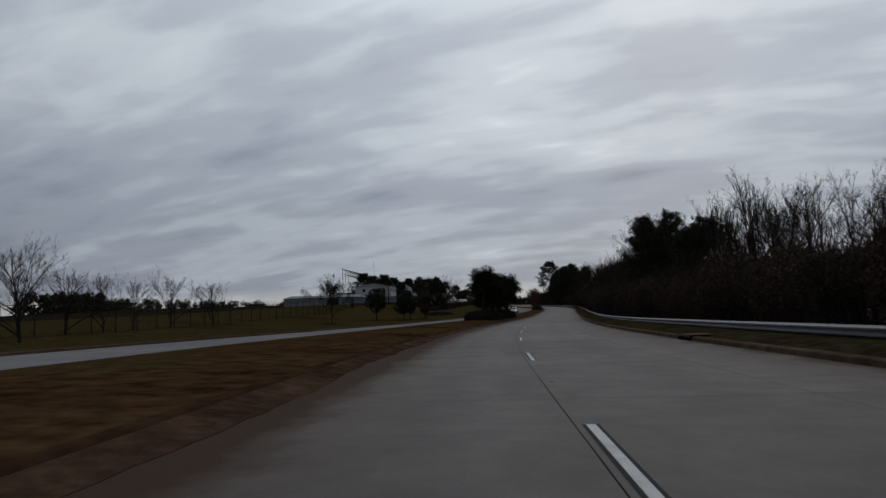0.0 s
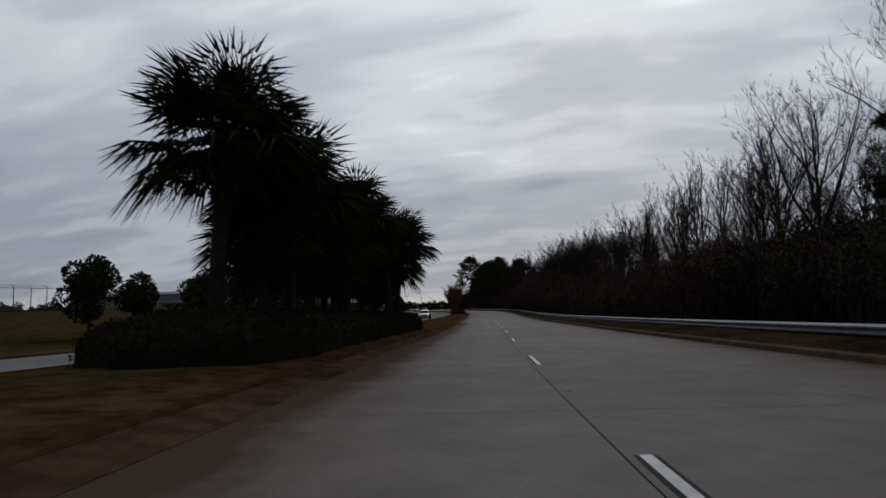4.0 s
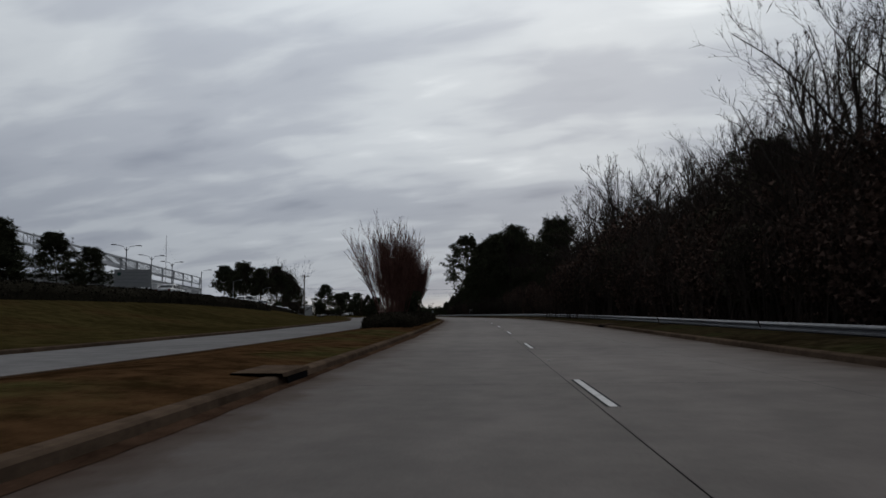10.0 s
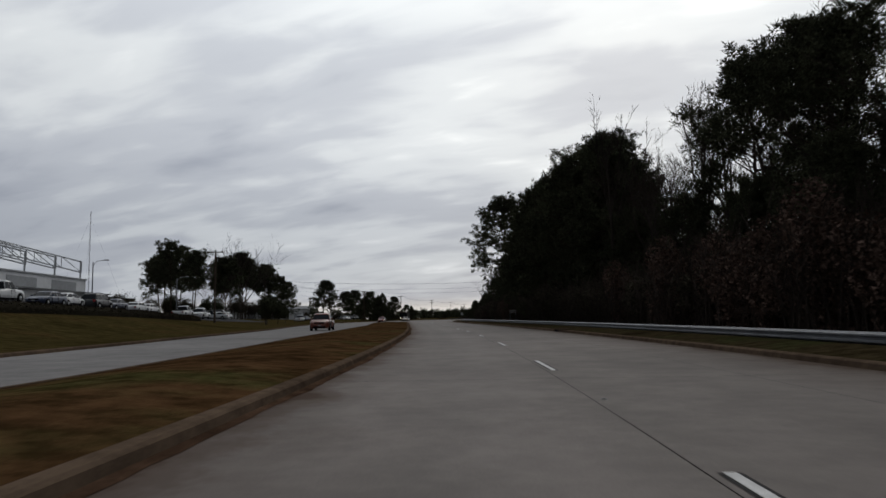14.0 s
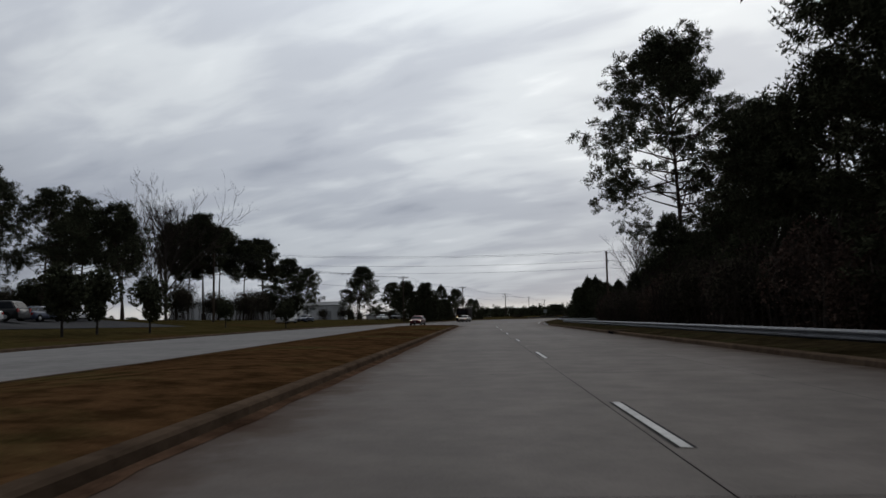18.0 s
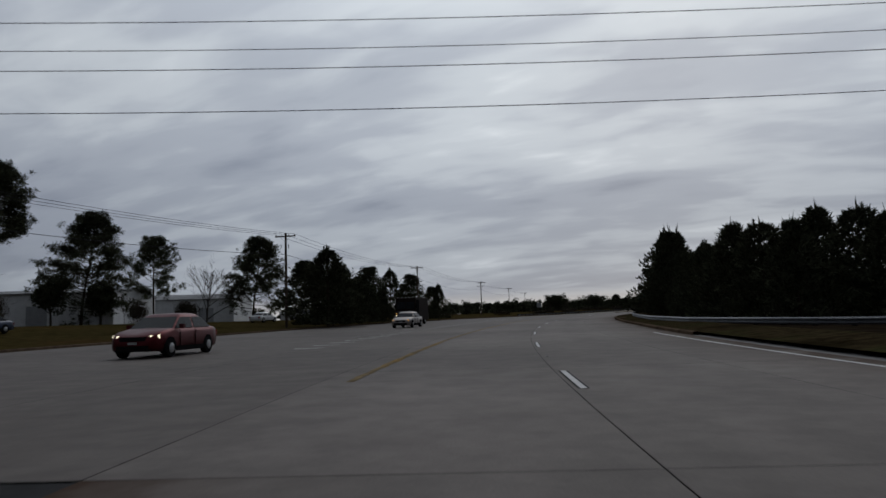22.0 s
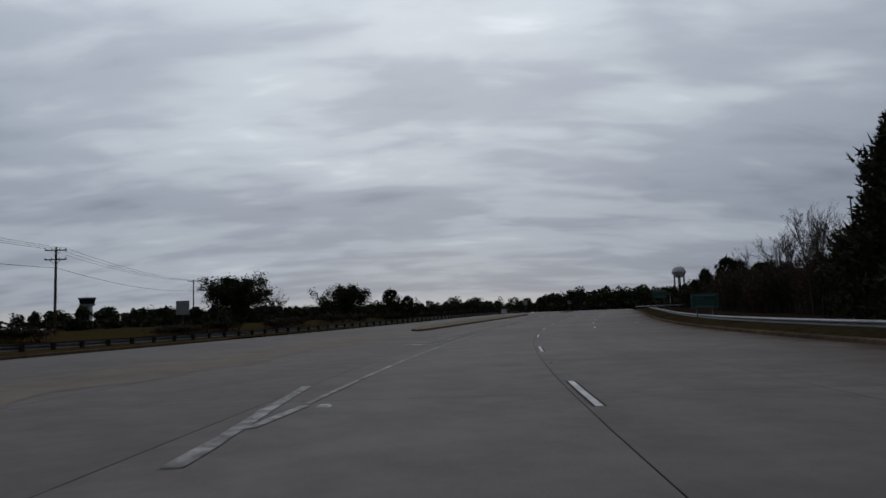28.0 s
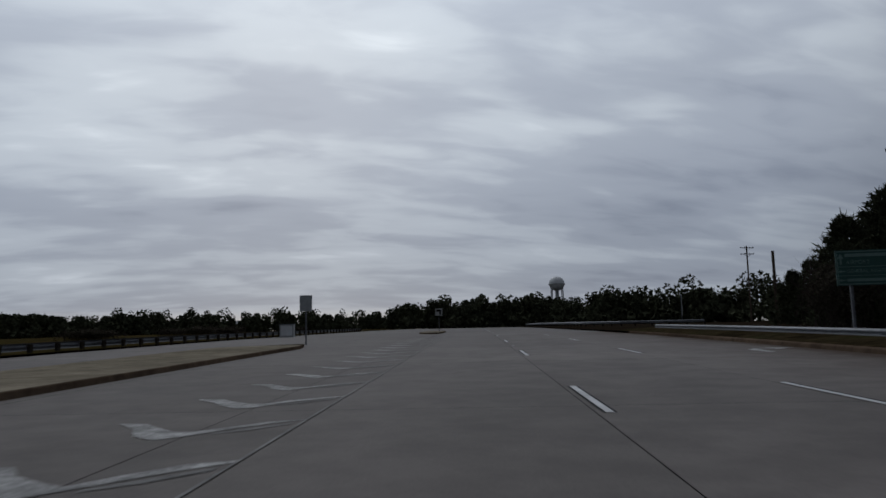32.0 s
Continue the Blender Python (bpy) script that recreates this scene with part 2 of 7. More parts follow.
MYRTLE = mat("myrtle_stems", (0.125, 0.066, 0.056), 0.25, 4, 0.85, 0, random_tone=0.15)
FROND = mat("palm_fronds", (0.030, 0.036, 0.016), 0.3, 3, 0.8, 0, island=0.3)
DRYFROND = mat("dry_palm_fronds", (0.070, 0.055, 0.034), 0.3, 3, 0.9, 0, island=0.3)

# ---- the road's line: s metres along it, d metres to its right ----
AXIS = [
    (-6.25, -119.79), (-4.85, -95.89), (-3.40, -71.89), (-2.06, -48.00), (-0.61, -24.00), (0.83, -0.00), (2.48, 23.89), (5.18, 47.79),
    (8.78, 71.49), (12.94, 95.09), (17.40, 118.70), (21.69, 142.30), (26.00, 165.90), (30.21, 189.50), (34.34, 213.19), (38.16, 236.89),
    (41.56, 260.59), (43.94, 284.50), (45.39, 308.50), (46.09, 332.50), (46.40, 356.50), (46.68, 380.50), (46.97, 404.50), (47.37, 428.40),
    (49.13, 452.40), (52.48, 476.09), (57.40, 499.58), (64.09, 522.67), (72.26, 545.18), (82.01, 567.09), (93.46, 588.22), (106.37, 608.42),
    (120.06, 628.16), (133.76, 647.89),
]


def spline():
    p = np.array(AXIS)
    out = []
    for i in range(1, len(p) - 2):
        a, b, c, d = p[i - 1:i + 3]
        for t in np.linspace(0, 1, 24, endpoint=False):
            out.append(0.5 * (2 * b + (c - a) * t + (2 * a - 5 * b + 4 * c - d) * t * t + (3 * b - a - 3 * c + d) * t ** 3))
    out = np.array(out)
    last = out[-1] - out[-2]
    return np.vstack([out, out[-1] + last * np.arange(1, 420)[:, None]])


LINE = spline()
S_AT = np.concatenate([[0], np.cumsum(np.hypot(*np.diff(LINE, axis=0).T))])
S_AT = S_AT - S_AT[np.argmin(np.abs(LINE[:, 1]))]
TAN = np.gradient(LINE, axis=0)
TAN = TAN / np.hypot(TAN[:, 0], TAN[:, 1])[:, None]
S_END = float(S_AT[-1]) - 2
ROAD_Z = np.array([(0, -0.096), (20, -0.338), (40, -0.638), (60, -0.903), (80, -1.127), (100, -1.315), (120, -1.473), (140, -1.593), (160, -1.672), (180, -1.699), (200, -1.671), (220, -1.524), (240, -1.328), (260, -1.19), (280, -1.099), (300, -1.053), (320, -1.007), (340, -0.941), (360, -0.883), (380, -0.841), (400, -0.8), (420, -0.76), (440, -0.725), (460, -0.699), (480, -0.646), (500, -0.54), (520, -0.423), (540, -0.368), (560, -0.361), (580, -0.388), (600, -0.365), (620, -0.204), (640, 0.053), (660, 0.306), (680, 0.544), (760, 0.9), (1200, 1.5)])


def road_z(s):
    w = [np.interp(np.asarray(s, float) + k, ROAD_Z[:, 0], ROAD_Z[:, 1]) for k in (-16, -8, 0, 8, 16)]
    return sum(w) / 5


def right_kerb(s):
    return np.interp(s, [0, 100, 170, 195, 225, 300, 430, 480, 515, 540, 575, 700], [5.85, 5.8, 5.5, 5.5, 6.0, 5.9, 5.9, 6.5, 5.9, 6.6, 8.6, 8.6])


def median_edge(s):
    return np.interp(s, [-100, 28, 70, 110, 165, 190, 215, 240, 285, 310, 340, 370, 400, 434], [-12.8, -12.4, -11.8, -10.9, -10.2, -9.6, -8.7, -8.3, -9.2, -10.4, -10.6, -10.2, -11.2, -12.2])


def far_edge(s):
    return np.interp(s, [-100, 30, 80, 195, 235, 290, 318, 350, 385, 405, 450, 520, 580, 640], [-22, -20.5, -17.8, -16.0, -14.9, -17.0, -18.8, -19.6, -22.5, -23.4, -25, -24.5, -21.0, -19.0])


def rise(s):
    return np.interp(s, [-60, 0, 60, 110, 180, 260, 330, 400, 450, 520, 600, 700], [0.6, 0.7, 1.2, 2.0, 3.2, 4.4, 3.9, 2.2, 1.6, 0.9, 0.3, 0.0])


def ground_z(s, d):
    """Height of the open ground beside the road."""
    s, d = np.asarray(s, float), np.asarray(d, float)
    left = np.clip((far_edge(s) - 2 - d) / 26, 0, 1)
    left = left * left * (3 - 2 * left) * rise(s)
    right = np.clip((d - right_kerb(s)) / 3, 0, 1) * 0.06
    return road_z(s) + 0.10 + left + right


def at(s, d, z=None):
    """World place of (s, d); z metres above the road, or on the open ground."""
    x, y = np.interp(s, S_AT, LINE[:, 0]), np.interp(s, S_AT, LINE[:, 1])
    tx, ty = np.interp(s, S_AT, TAN[:, 0]), np.interp(s, S_AT, TAN[:, 1])
    h = ground_z(s, d) if z is None else road_z(s) + z
    return Vector((float(x + ty * d), float(y - tx * d), float(h)))


def heading(s):
    """Degrees about z of a thing that faces along the road."""
    return math.degrees(math.atan2(float(np.interp(s, S_AT, TAN[:, 1])), float(np.interp(s, S_AT, TAN[:, 0])))) - 90


def place_of(x, y):
    """(s, d) of a world place."""
    i = int(np.argmin((LINE[:, 0] - x) ** 2 + (LINE[:, 1] - y) ** 2))
    return float(S_AT[i]), float((x - LINE[i, 0]) * TAN[i, 1] - (y - LINE[i, 1]) * TAN[i, 0])


def foot(x, y):
    s, d = place_of(x, y)
    return Vector((x, y, float(ground_z(s, d))))


# ---- mesh helpers ----
class Build:
    """Collects points and faces of one mesh."""

    def __init__(self):
        self.v, self.f, self.n = [], [], 0

    def add(self, verts, faces):
        verts = np.asarray(verts, float)
        self.v.append(verts)
        self.f += [tuple(i + self.n for i in f) for f in faces]
        self.n += len(verts)
        return self

    def box(self, a, b):
        (x0, y0, z0), (x1, y1, z1) = a, b
        return self.add([(x0, y0, z0), (x1, y0, z0), (x1, y1, z0), (x0, y1, z0), (x0, y0, z1), (x1, y0, z1), (x1, y1, z1), (x0, y1, z1)],
                        [(3, 2, 1, 0), (4, 5, 6, 7), (0, 1, 5, 4), (1, 2, 6, 5), (2, 3, 7, 6), (3, 0, 4, 7)])

    def tube(self, pts, radii, n=5, cap=True):
        pts = np.asarray(pts, float)
        rings = []
        for i, p in enumerate(pts):
            d = pts[min(i + 1, len(pts) - 1)] - pts[max(i - 1, 0)]
            d = d / (np.linalg.norm(d) + 1e-9)
            a = np.cross(d, (1, 0, 0) if abs(d[0]) < 0.8 else (0, 1, 0))
            a = a / np.linalg.norm(a)
            b = np.cross(d, a)
            ang = np.arange(n) * 2 * np.pi / n
            rings.append(p + radii[i] * (np.cos(ang)[:, None] * a + np.sin(ang)[:, None] * b))
        f = [(i * n + j, i * n + (j + 1) % n, (i + 1) * n + (j + 1) % n, (i + 1) * n + j) for i in range(len(pts) - 1) for j in range(n)]
        if cap:
            f += [tuple(range(n))[::-1], tuple((len(pts) - 1) * n + j for j in range(n))]
        return self.add(np.vstack(rings), f)

    def blades(self, base, tip, width):
        """Thin triangles from base to tip, arrays of n x 3."""
        base, tip = np.asarray(base, float), np.asarray(tip, float)
        d = tip - base
        w = np.cross(d, RNG.normal(size=d.shape))
        w = w / (np.linalg.norm(w, axis=1, keepdims=True) + 1e-9) * np.reshape(width, (-1, 1)) / 2
        n = len(base)
        self.v.append(np.stack([base - w, base + w, tip], 1).reshape(-1, 3))
        self.f += [(self.n + 3 * i, self.n + 3 * i + 1, self.n + 3 * i + 2) for i in range(n)]
        self.n += 3 * n
        return self

    def leaves(self, centre, size):
        """Loose leaf-like triangles at the given centres."""
        c = np.asarray(centre, float)
        n = len(c)
        a, b = RNG.normal(size=(n, 3)), RNG.normal(size=(n, 3))
        a /= np.linalg.norm(a, axis=1, keepdims=True)
        b -= a * np.sum(a * b, axis=1, keepdims=True)
        b /= np.linalg.norm(b, axis=1, keepdims=True)
        s = np.reshape(size, (-1, 1)) * RNG.uniform(0.6, 1.4, (n, 1))
        self.v.append(np.stack([c - a * s * 0.6, c + b * s * 0.5 + a * s * 0.2, c - b * s * 0.45 + a * s * 0.5], 1).reshape(-1, 3))
        self.f += [(self.n + 3 * i, self.n + 3 * i + 1, self.n + 3 * i + 2) for i in range(n)]
        self.n += 3 * n
        return self

    def mesh(self, name, material, smooth=False):
        me = bpy.data.meshes.new(name)
        me.from_pydata(np.vstack(self.v).tolist(), [], self.f)
        me.materials.append(material)
        if smooth:
            me.polygons.foreach_set("use_smooth", [True] * len(me.polygons))
        me.update()
        return me


RNG = np.random.default_rng(7)


def part(name, build, material, parent, label="", smooth=False):
    ob = new(name, build.mesh(name, material, smooth))
    ob.parent = parent
    if label:
        ob["label"] = label
    return ob


def thing(name, label, category, group="", kind="", m=None):
    ob = new(name)
    ob.empty_display_size = 0.2
    tagged(ob, label, category, group, kind)
    if m is not None:
        ob.matrix_basis = m
    return ob


def solid(name, build, material, label, category, kind="", smooth=False):
    return tagged(new(name, build.mesh(name, material, smooth)), label, category, "", kind)


PLACED = set()


def put(proto, place, turn=0.0, size=1.0, tall=None, label="", group=""):
    """Stand a thing, or a copy of it once it has been used, at a place."""
    m = Matrix.LocRotScale(place, Euler((0, 0, radians(turn))), (size, size, tall or size))
    if proto.name in PLACED:
        ob = copy_thing(proto, m @ Matrix.Diagonal((*(1 / k for k in proto.scale), 1)))
    else:
        PLACED.add(proto.name)
        proto.matrix_basis = m
        ob = proto
    if label or group:
        tagged(ob, label, "", group)
    return ob


def ribbon(s0, s1, profile, step=3.0, build=None):
    """A strip along the road; profile: rows of (d, z above the road), d a number or a function of s."""
    b = build or Build()
    ss = np.linspace(s0, s1, max(2, int((s1 - s0) / step) + 1))
    x, y = np.interp(ss, S_AT, LINE[:, 0]), np.interp(ss, S_AT, LINE[:, 1])
    tx, ty = np.interp(ss, S_AT, TAN[:, 0]), np.interp(ss, S_AT, TAN[:, 1])
    rows = []
    for d, z in profile:
        dd = d(ss) if callable(d) else np.full(len(ss), float(d))
        hz = z(ss, dd) if callable(z) else road_z(ss) + z
        rows.append(np.stack([x + ty * dd, y - tx * dd, hz], 1))
    v = np.stack(rows, 1).reshape(-1, 3)
    k = len(profile)
    f = [(i * k + j, i * k + j + 1, (i + 1) * k + j + 1, (i + 1) * k + j) for i in range(len(ss) - 1) for j in range(k - 1)]
    return b.add(v, f)


def off(fn, k):
    return lambda s: fn(s) + k


# ---- ground ----
def build_ground():
    xs = np.concatenate([np.linspace(-3600, -190, 14), np.arange(-180, 400, 6.0), np.linspace(420, 3600, 14)])
    ys = np.concatenate([np.linspace(-3000, -170, 10), np.arange(-160, 900, 6.0), np.linspace(920, 4400, 14)])
    gx, gy = np.meshgrid(xs, ys, indexing="ij")
    q = np.stack([gx.ravel(), gy.ravel()], 1)
    best = np.full(len(q), 1e18)
    idx = np.zeros(len(q), int)
    for i in range(0, len(LINE), 6):
        dd = (q[:, 0] - LINE[i, 0]) ** 2 + (q[:, 1] - LINE[i, 1]) ** 2
        m = dd < best
        best[m], idx[m] = dd[m], i
    s, d = S_AT[idx], (q[:, 0] - LINE[idx, 0]) * TAN[idx, 1] - (q[:, 1] - LINE[idx, 1]) * TAN[idx, 0]
    z = ground_z(s, d)
    near = (d > -88) & (d < 38) & (s > -110) & (s < S_END - 20)
    z = np.where(near, z - 0.7, z - 0.05)
    far = np.sqrt(best)
    z = np.where(far > 200, -1.0 + np.minimum((far - 200) / 400, 1) * 0.5, z)
    v = np.stack([q[:, 0], q[:, 1], z], 1)
    ny = len(ys)
    f = [(i * ny + j, (i + 1) * ny + j, (i + 1) * ny + j + 1, i * ny + j + 1) for i in range(len(xs) - 1) for j in range(ny - 1)]
    solid("ground", Build().add(v, f), EARTH, "brown winter ground reaching the horizon", "ground", "structure", True)
    g = lambda s, d: ground_z(s, d)
    solid("lawn", ribbon(-115, S_END - 10, [(off(far_edge, -k), g) for k in (0.2, 1.5, 5, 9, 13, 17, 21, 26, 32, 45, 70)], 5), LAWN,
          "mown winter lawn sloping up beside the far carriageway", "lawn", "structure", True)
    solid("verge", ribbon(-115, S_END - 10, [(off(right_kerb, k), g) for k in (0.3, 1.5, 3.0, 5, 9, 16, 34)], 5), EARTH,
          "leaf-littered verge behind the guardrail", "verge", "structure", True)


    solid("verge_grass", ribbon(-100, 690, [(off(right_kerb, 0.3), lambda s, d: ground_z(s, d) + 0.012), (off(right_kerb, 1.2), lambda s, d: ground_z(s, d) + 0.10), (off(right_kerb, 2.4), lambda s, d: ground_z(s, d) + 0.16), (off(right_kerb, 3.6), lambda s, d: ground_z(s, d) + 0.03)], 3), VERGE,
          "strip of brown dormant grass under the guardrail", "grass", "structure", True)


build_ground()


# ---- carriageways ----
def build_roads():
    base = ribbon(-118, S_END - 8, [(-8.5, -0.012), (off(right_kerb, 0.1), -0.012)], 4)
    road = solid("road", base, JOINT, "grey worn concrete road with dark joints", "road", "structure")
    far = ribbon(-118, 434, [(off(far_edge, -0.3), 0.0), (off(median_edge, 1.0), 0.0)], 4)
    wide = ribbon(434, S_END - 8, [(off(far_edge, -0.3), 0.0), (-8.32, 0.0)], 4)
    solid("far_carriageway", wide, CONCRETE, "worn grey concrete of the wide junction", "road", "structure")
    solid("far_carriageway", far, OPP_CONCRETE, "pale concrete carriageway for oncoming traffic", "road", "structure")
    return road


ROAD = build_roads()


# ---- slabs, joints and markings ----
def build_slabs():
    """Concrete slabs of the near carriageway, each its own piece."""
    edges = [(-4.25, -0.007), (0.007, 3.320), (3.332, None), (-8.30, -4.265)]

    def sheet(build, columns):
        me = build.mesh("slab", CONCRETE)
        lay = me.attributes.new("across", "FLOAT", "POINT")
        lay.data.foreach_set("value", np.resize(np.array(columns, np.float32), len(me.vertices)))
        return me
    for k in range(-4, 76):
        s0, s1 = 9.144 * k + 0.008, 9.144 * (k + 1) - 0.008
        for a, b in edges:
            if s1 > S_END - 20 or (a < -5 and s0 < 434):
                continue
            far = b if b is not None else float(right_kerb((s0 + s1) / 2))
            far_tag = far if b is not None else 5.9
            ob = new("slab", sheet(ribbon(s0, s1, [(a, 0.0), (b if b is not None else right_kerb, 0.0)], 2.4), [(a if s0 > 150 or a > -4 else -5.75) if s0 < 434 or a > -4 else -2.0, far_tag if s0 < 434 or far > -4 else -2.0]))
            ob.parent = ROAD
    rest = Build()
    ribbon(-118, -36.6, [(-4.25, 0.0), (-0.015, 0.0)], 4, rest)
    ribbon(-118, -36.6, [(0.015, 0.0), (right_kerb, 0.0)], 4, rest)
    for a, b in edges:
        ribbon(695, S_END - 9, [(a, 0.0), (b if b is not None else right_kerb, 0.0)], 4, rest)
    part("paving", rest, CONCRETE, ROAD)


def strip(s0, s1, d0, d1, z=0.004):
    return ribbon(s0, s1, [(d0, z), (d1, z)], 1.5)


# metres by which the dashes run late, dash by dash
LATE = ((-4, 0.0), (1, 0.0), (3, -0.54), (9, -0.16), (12, -0.38), (17, -0.48), (19, -0.03), (21, 0.7), (23, 0.75), (27, 0.52), (29, 0.57), (32, 0.96), (36, 1.12), (39, 1.04), (42, 0.93), (46, 0.74), (50, -0.44), (53, -1.62), (70, -2.2))


def dash_end(k):
    """Far end of lane dash k, metres along the road."""
    return 12.192 * (k + 0.58) + float(np.interp(k, [a for a, b in LATE], [b for a, b in LATE]))


def build_marks():
    for k in range(-3, 70):
        e = dash_end(k)
        if e > S_END - 30:
            break
        ln, m = 3.05, 0.0
        ob = solid("lane_dash", strip(e - ln, e, 0.11 + m, 0.205 + m, 0.008), WHITE, "white lane dash with black borders on concrete", "road marking", "structure")
        tagged(ob, group="lane dashes")
        part("black_border", strip(e - ln, e, 0.072 + m, 0.106 + m, 0.006), JOINT, ob)
        part("black_border", strip(e - ln, e, 0.209 + m, 0.243 + m, 0.006), JOINT, ob)


def kerb_profile(d, side):
    """A kerb whose road face stands at d; side -1: the kerb lies to the left of d."""
    return [(off(d, 0) if callable(d) else d, -0.02), (off(d, side * 0.03) if callable(d) else d + side * 0.03, 0.11),
            (off(d, side * 0.07) if callable(d) else d + side * 0.07, 0.14), (off(d, side * 0.24) if callable(d) else d + side * 0.24, 0.145),
            (off(d, side * 0.26) if callable(d) else d + side * 0.26, -0.02)]


def build_kerbs():
    def run(name, s0, s1, d, side, label, step=3.05, stone=KERB):
        ob = thing(name, label, "kerb", "", "structure")
        s = s0
        while s < s1 - 0.1:
            e = min(s + step, s1)
            pr = kerb_profile(d, side)
            part("kerb_stone", ribbon(s, e - 0.012, pr if side > 0 else pr[::-1], 1.6), stone, ob)
            s = e
    run("median_kerb", -60, 150, -4.30, -1, "kerb buried in washed-out red clay", stone=DIRT)
    run("median_kerb", 150, 434, -4.30, -1, "tan stained concrete kerb along the median")
    run("right_kerb", -60, 430, right_kerb, 1, "weathered concrete kerb below the guardrail")
    run("right_kerb", 462, 686, right_kerb, 1, "weathered concrete kerb below the guardrail")
    solid("far_kerb", ribbon(-100, 434, kerb_profile(median_edge, 1), 4), KERB, "far side kerb of the grass median", "kerb", "structure")
    solid("lawn_kerb", ribbon(-100, 600, kerb_profile(far_edge, -1)[::-1], 4), KERB, "kerb between far carriageway and lawn", "kerb", "structure")


def build_median():
    def bump(k):
        return lambda s, d: road_z(s) + k
    ks = [(0.0, 0.13), (0.12, 0.17), (0.3, 0.24), (0.5, 0.27), (0.7, 0.24), (0.88, 0.17), (1.0, 0.13)]
    prof = [((lambda s, q=q: -4.55 + (median_edge(s) + 0.25 + 4.55) * q), bump(z)) for q, z in ks][::-1]
    solid("median", ribbon(-110, 434, prof, 3), GRASS, "brown dormant grass median between kerbs", "median", "structure", True)
    # rounded end
    b = Build()
    n, v = 14, []
    mid, half = (-4.3 + float(median_edge(434))) / 2, (-4.3 - float(median_edge(434))) / 2
    for i in range(n + 1):
        a = math.pi * i / n
        for r, z in ((0.0, 0.27), (0.85, 0.2), (0.965, 0.14), (0.985, 0.14), (1.0, -0.02)):
            p = at(434 + math.sin(a) * half * r * 0.55, mid + math.cos(a) * half * r, z)
            v.append(p)
    f = [(i * 5 + j, i * 5 + j + 1, (i + 1) * 5 + j + 1, (i + 1) * 5 + j) for i in range(n) for j in range(4)]
    solid("median_end", b.add(v, f), GRASS, "rounded grassy end of the median", "median", "structure", True)


build_median()


def drift(name, s0, s1, profile, reach, wander, material, label, step=0.5):
    """Silt washed along a kerb: (d, z) rows from the kerb out, then an uneven thin edge about reach metres from d = 0 of the row."""
    b = Build()
    n = int((s1 - s0) / step)
    slow = np.interp(np.arange(n + 1), np.arange(0, n + 25, 12), RNG.normal(size=len(np.arange(0, n + 25, 12))))
    mid = np.interp(np.arange(n + 1), np.arange(0, n + 9, 4), RNG.normal(size=len(np.arange(0, n + 9, 4))))
    out = reach + wander * (0.55 * slow + 0.35 * mid + 0.18 * RNG.normal(size=n + 1))
    v = []
    for i in range(n + 1):
        s = s0 + i * step
        for d, z in profile:
            v.append(at(s, d(s) if callable(d) else d, z))
        e = profile[-1][0](s) if callable(profile[-1][0]) else profile[-1][0]
        side = 1 if reach > 0 else -1
        v.append(at(s, e + side * max(0.02, abs(out[i])), 0.005))
    k = len(profile) + 1
    f = [(i * k + j, i * k + j + 1, (i + 1) * k + j + 1, (i + 1) * k + j) for i in range(n) for j in range(k - 1)]
    if reach < 0:
        f = [q[::-1] for q in f]
    solid(name, b.add(v, f), material, label, "silt", "structure", True)


def build_drifts():
    drift("clay_bank", -60, 156, [(-4.56, 0.135), (-4.30, 0.10), (-4.0, 0.045)], 0.3, 0.2, SILT, "bank of red clay washed over the median kerb")
    drift("clay_drift", 156, 434, [(-4.285, 0.03), (-4.22, 0.012)], 0.10, 0.08, SILT, "line of red clay silt along the median kerb")


build_drifts()


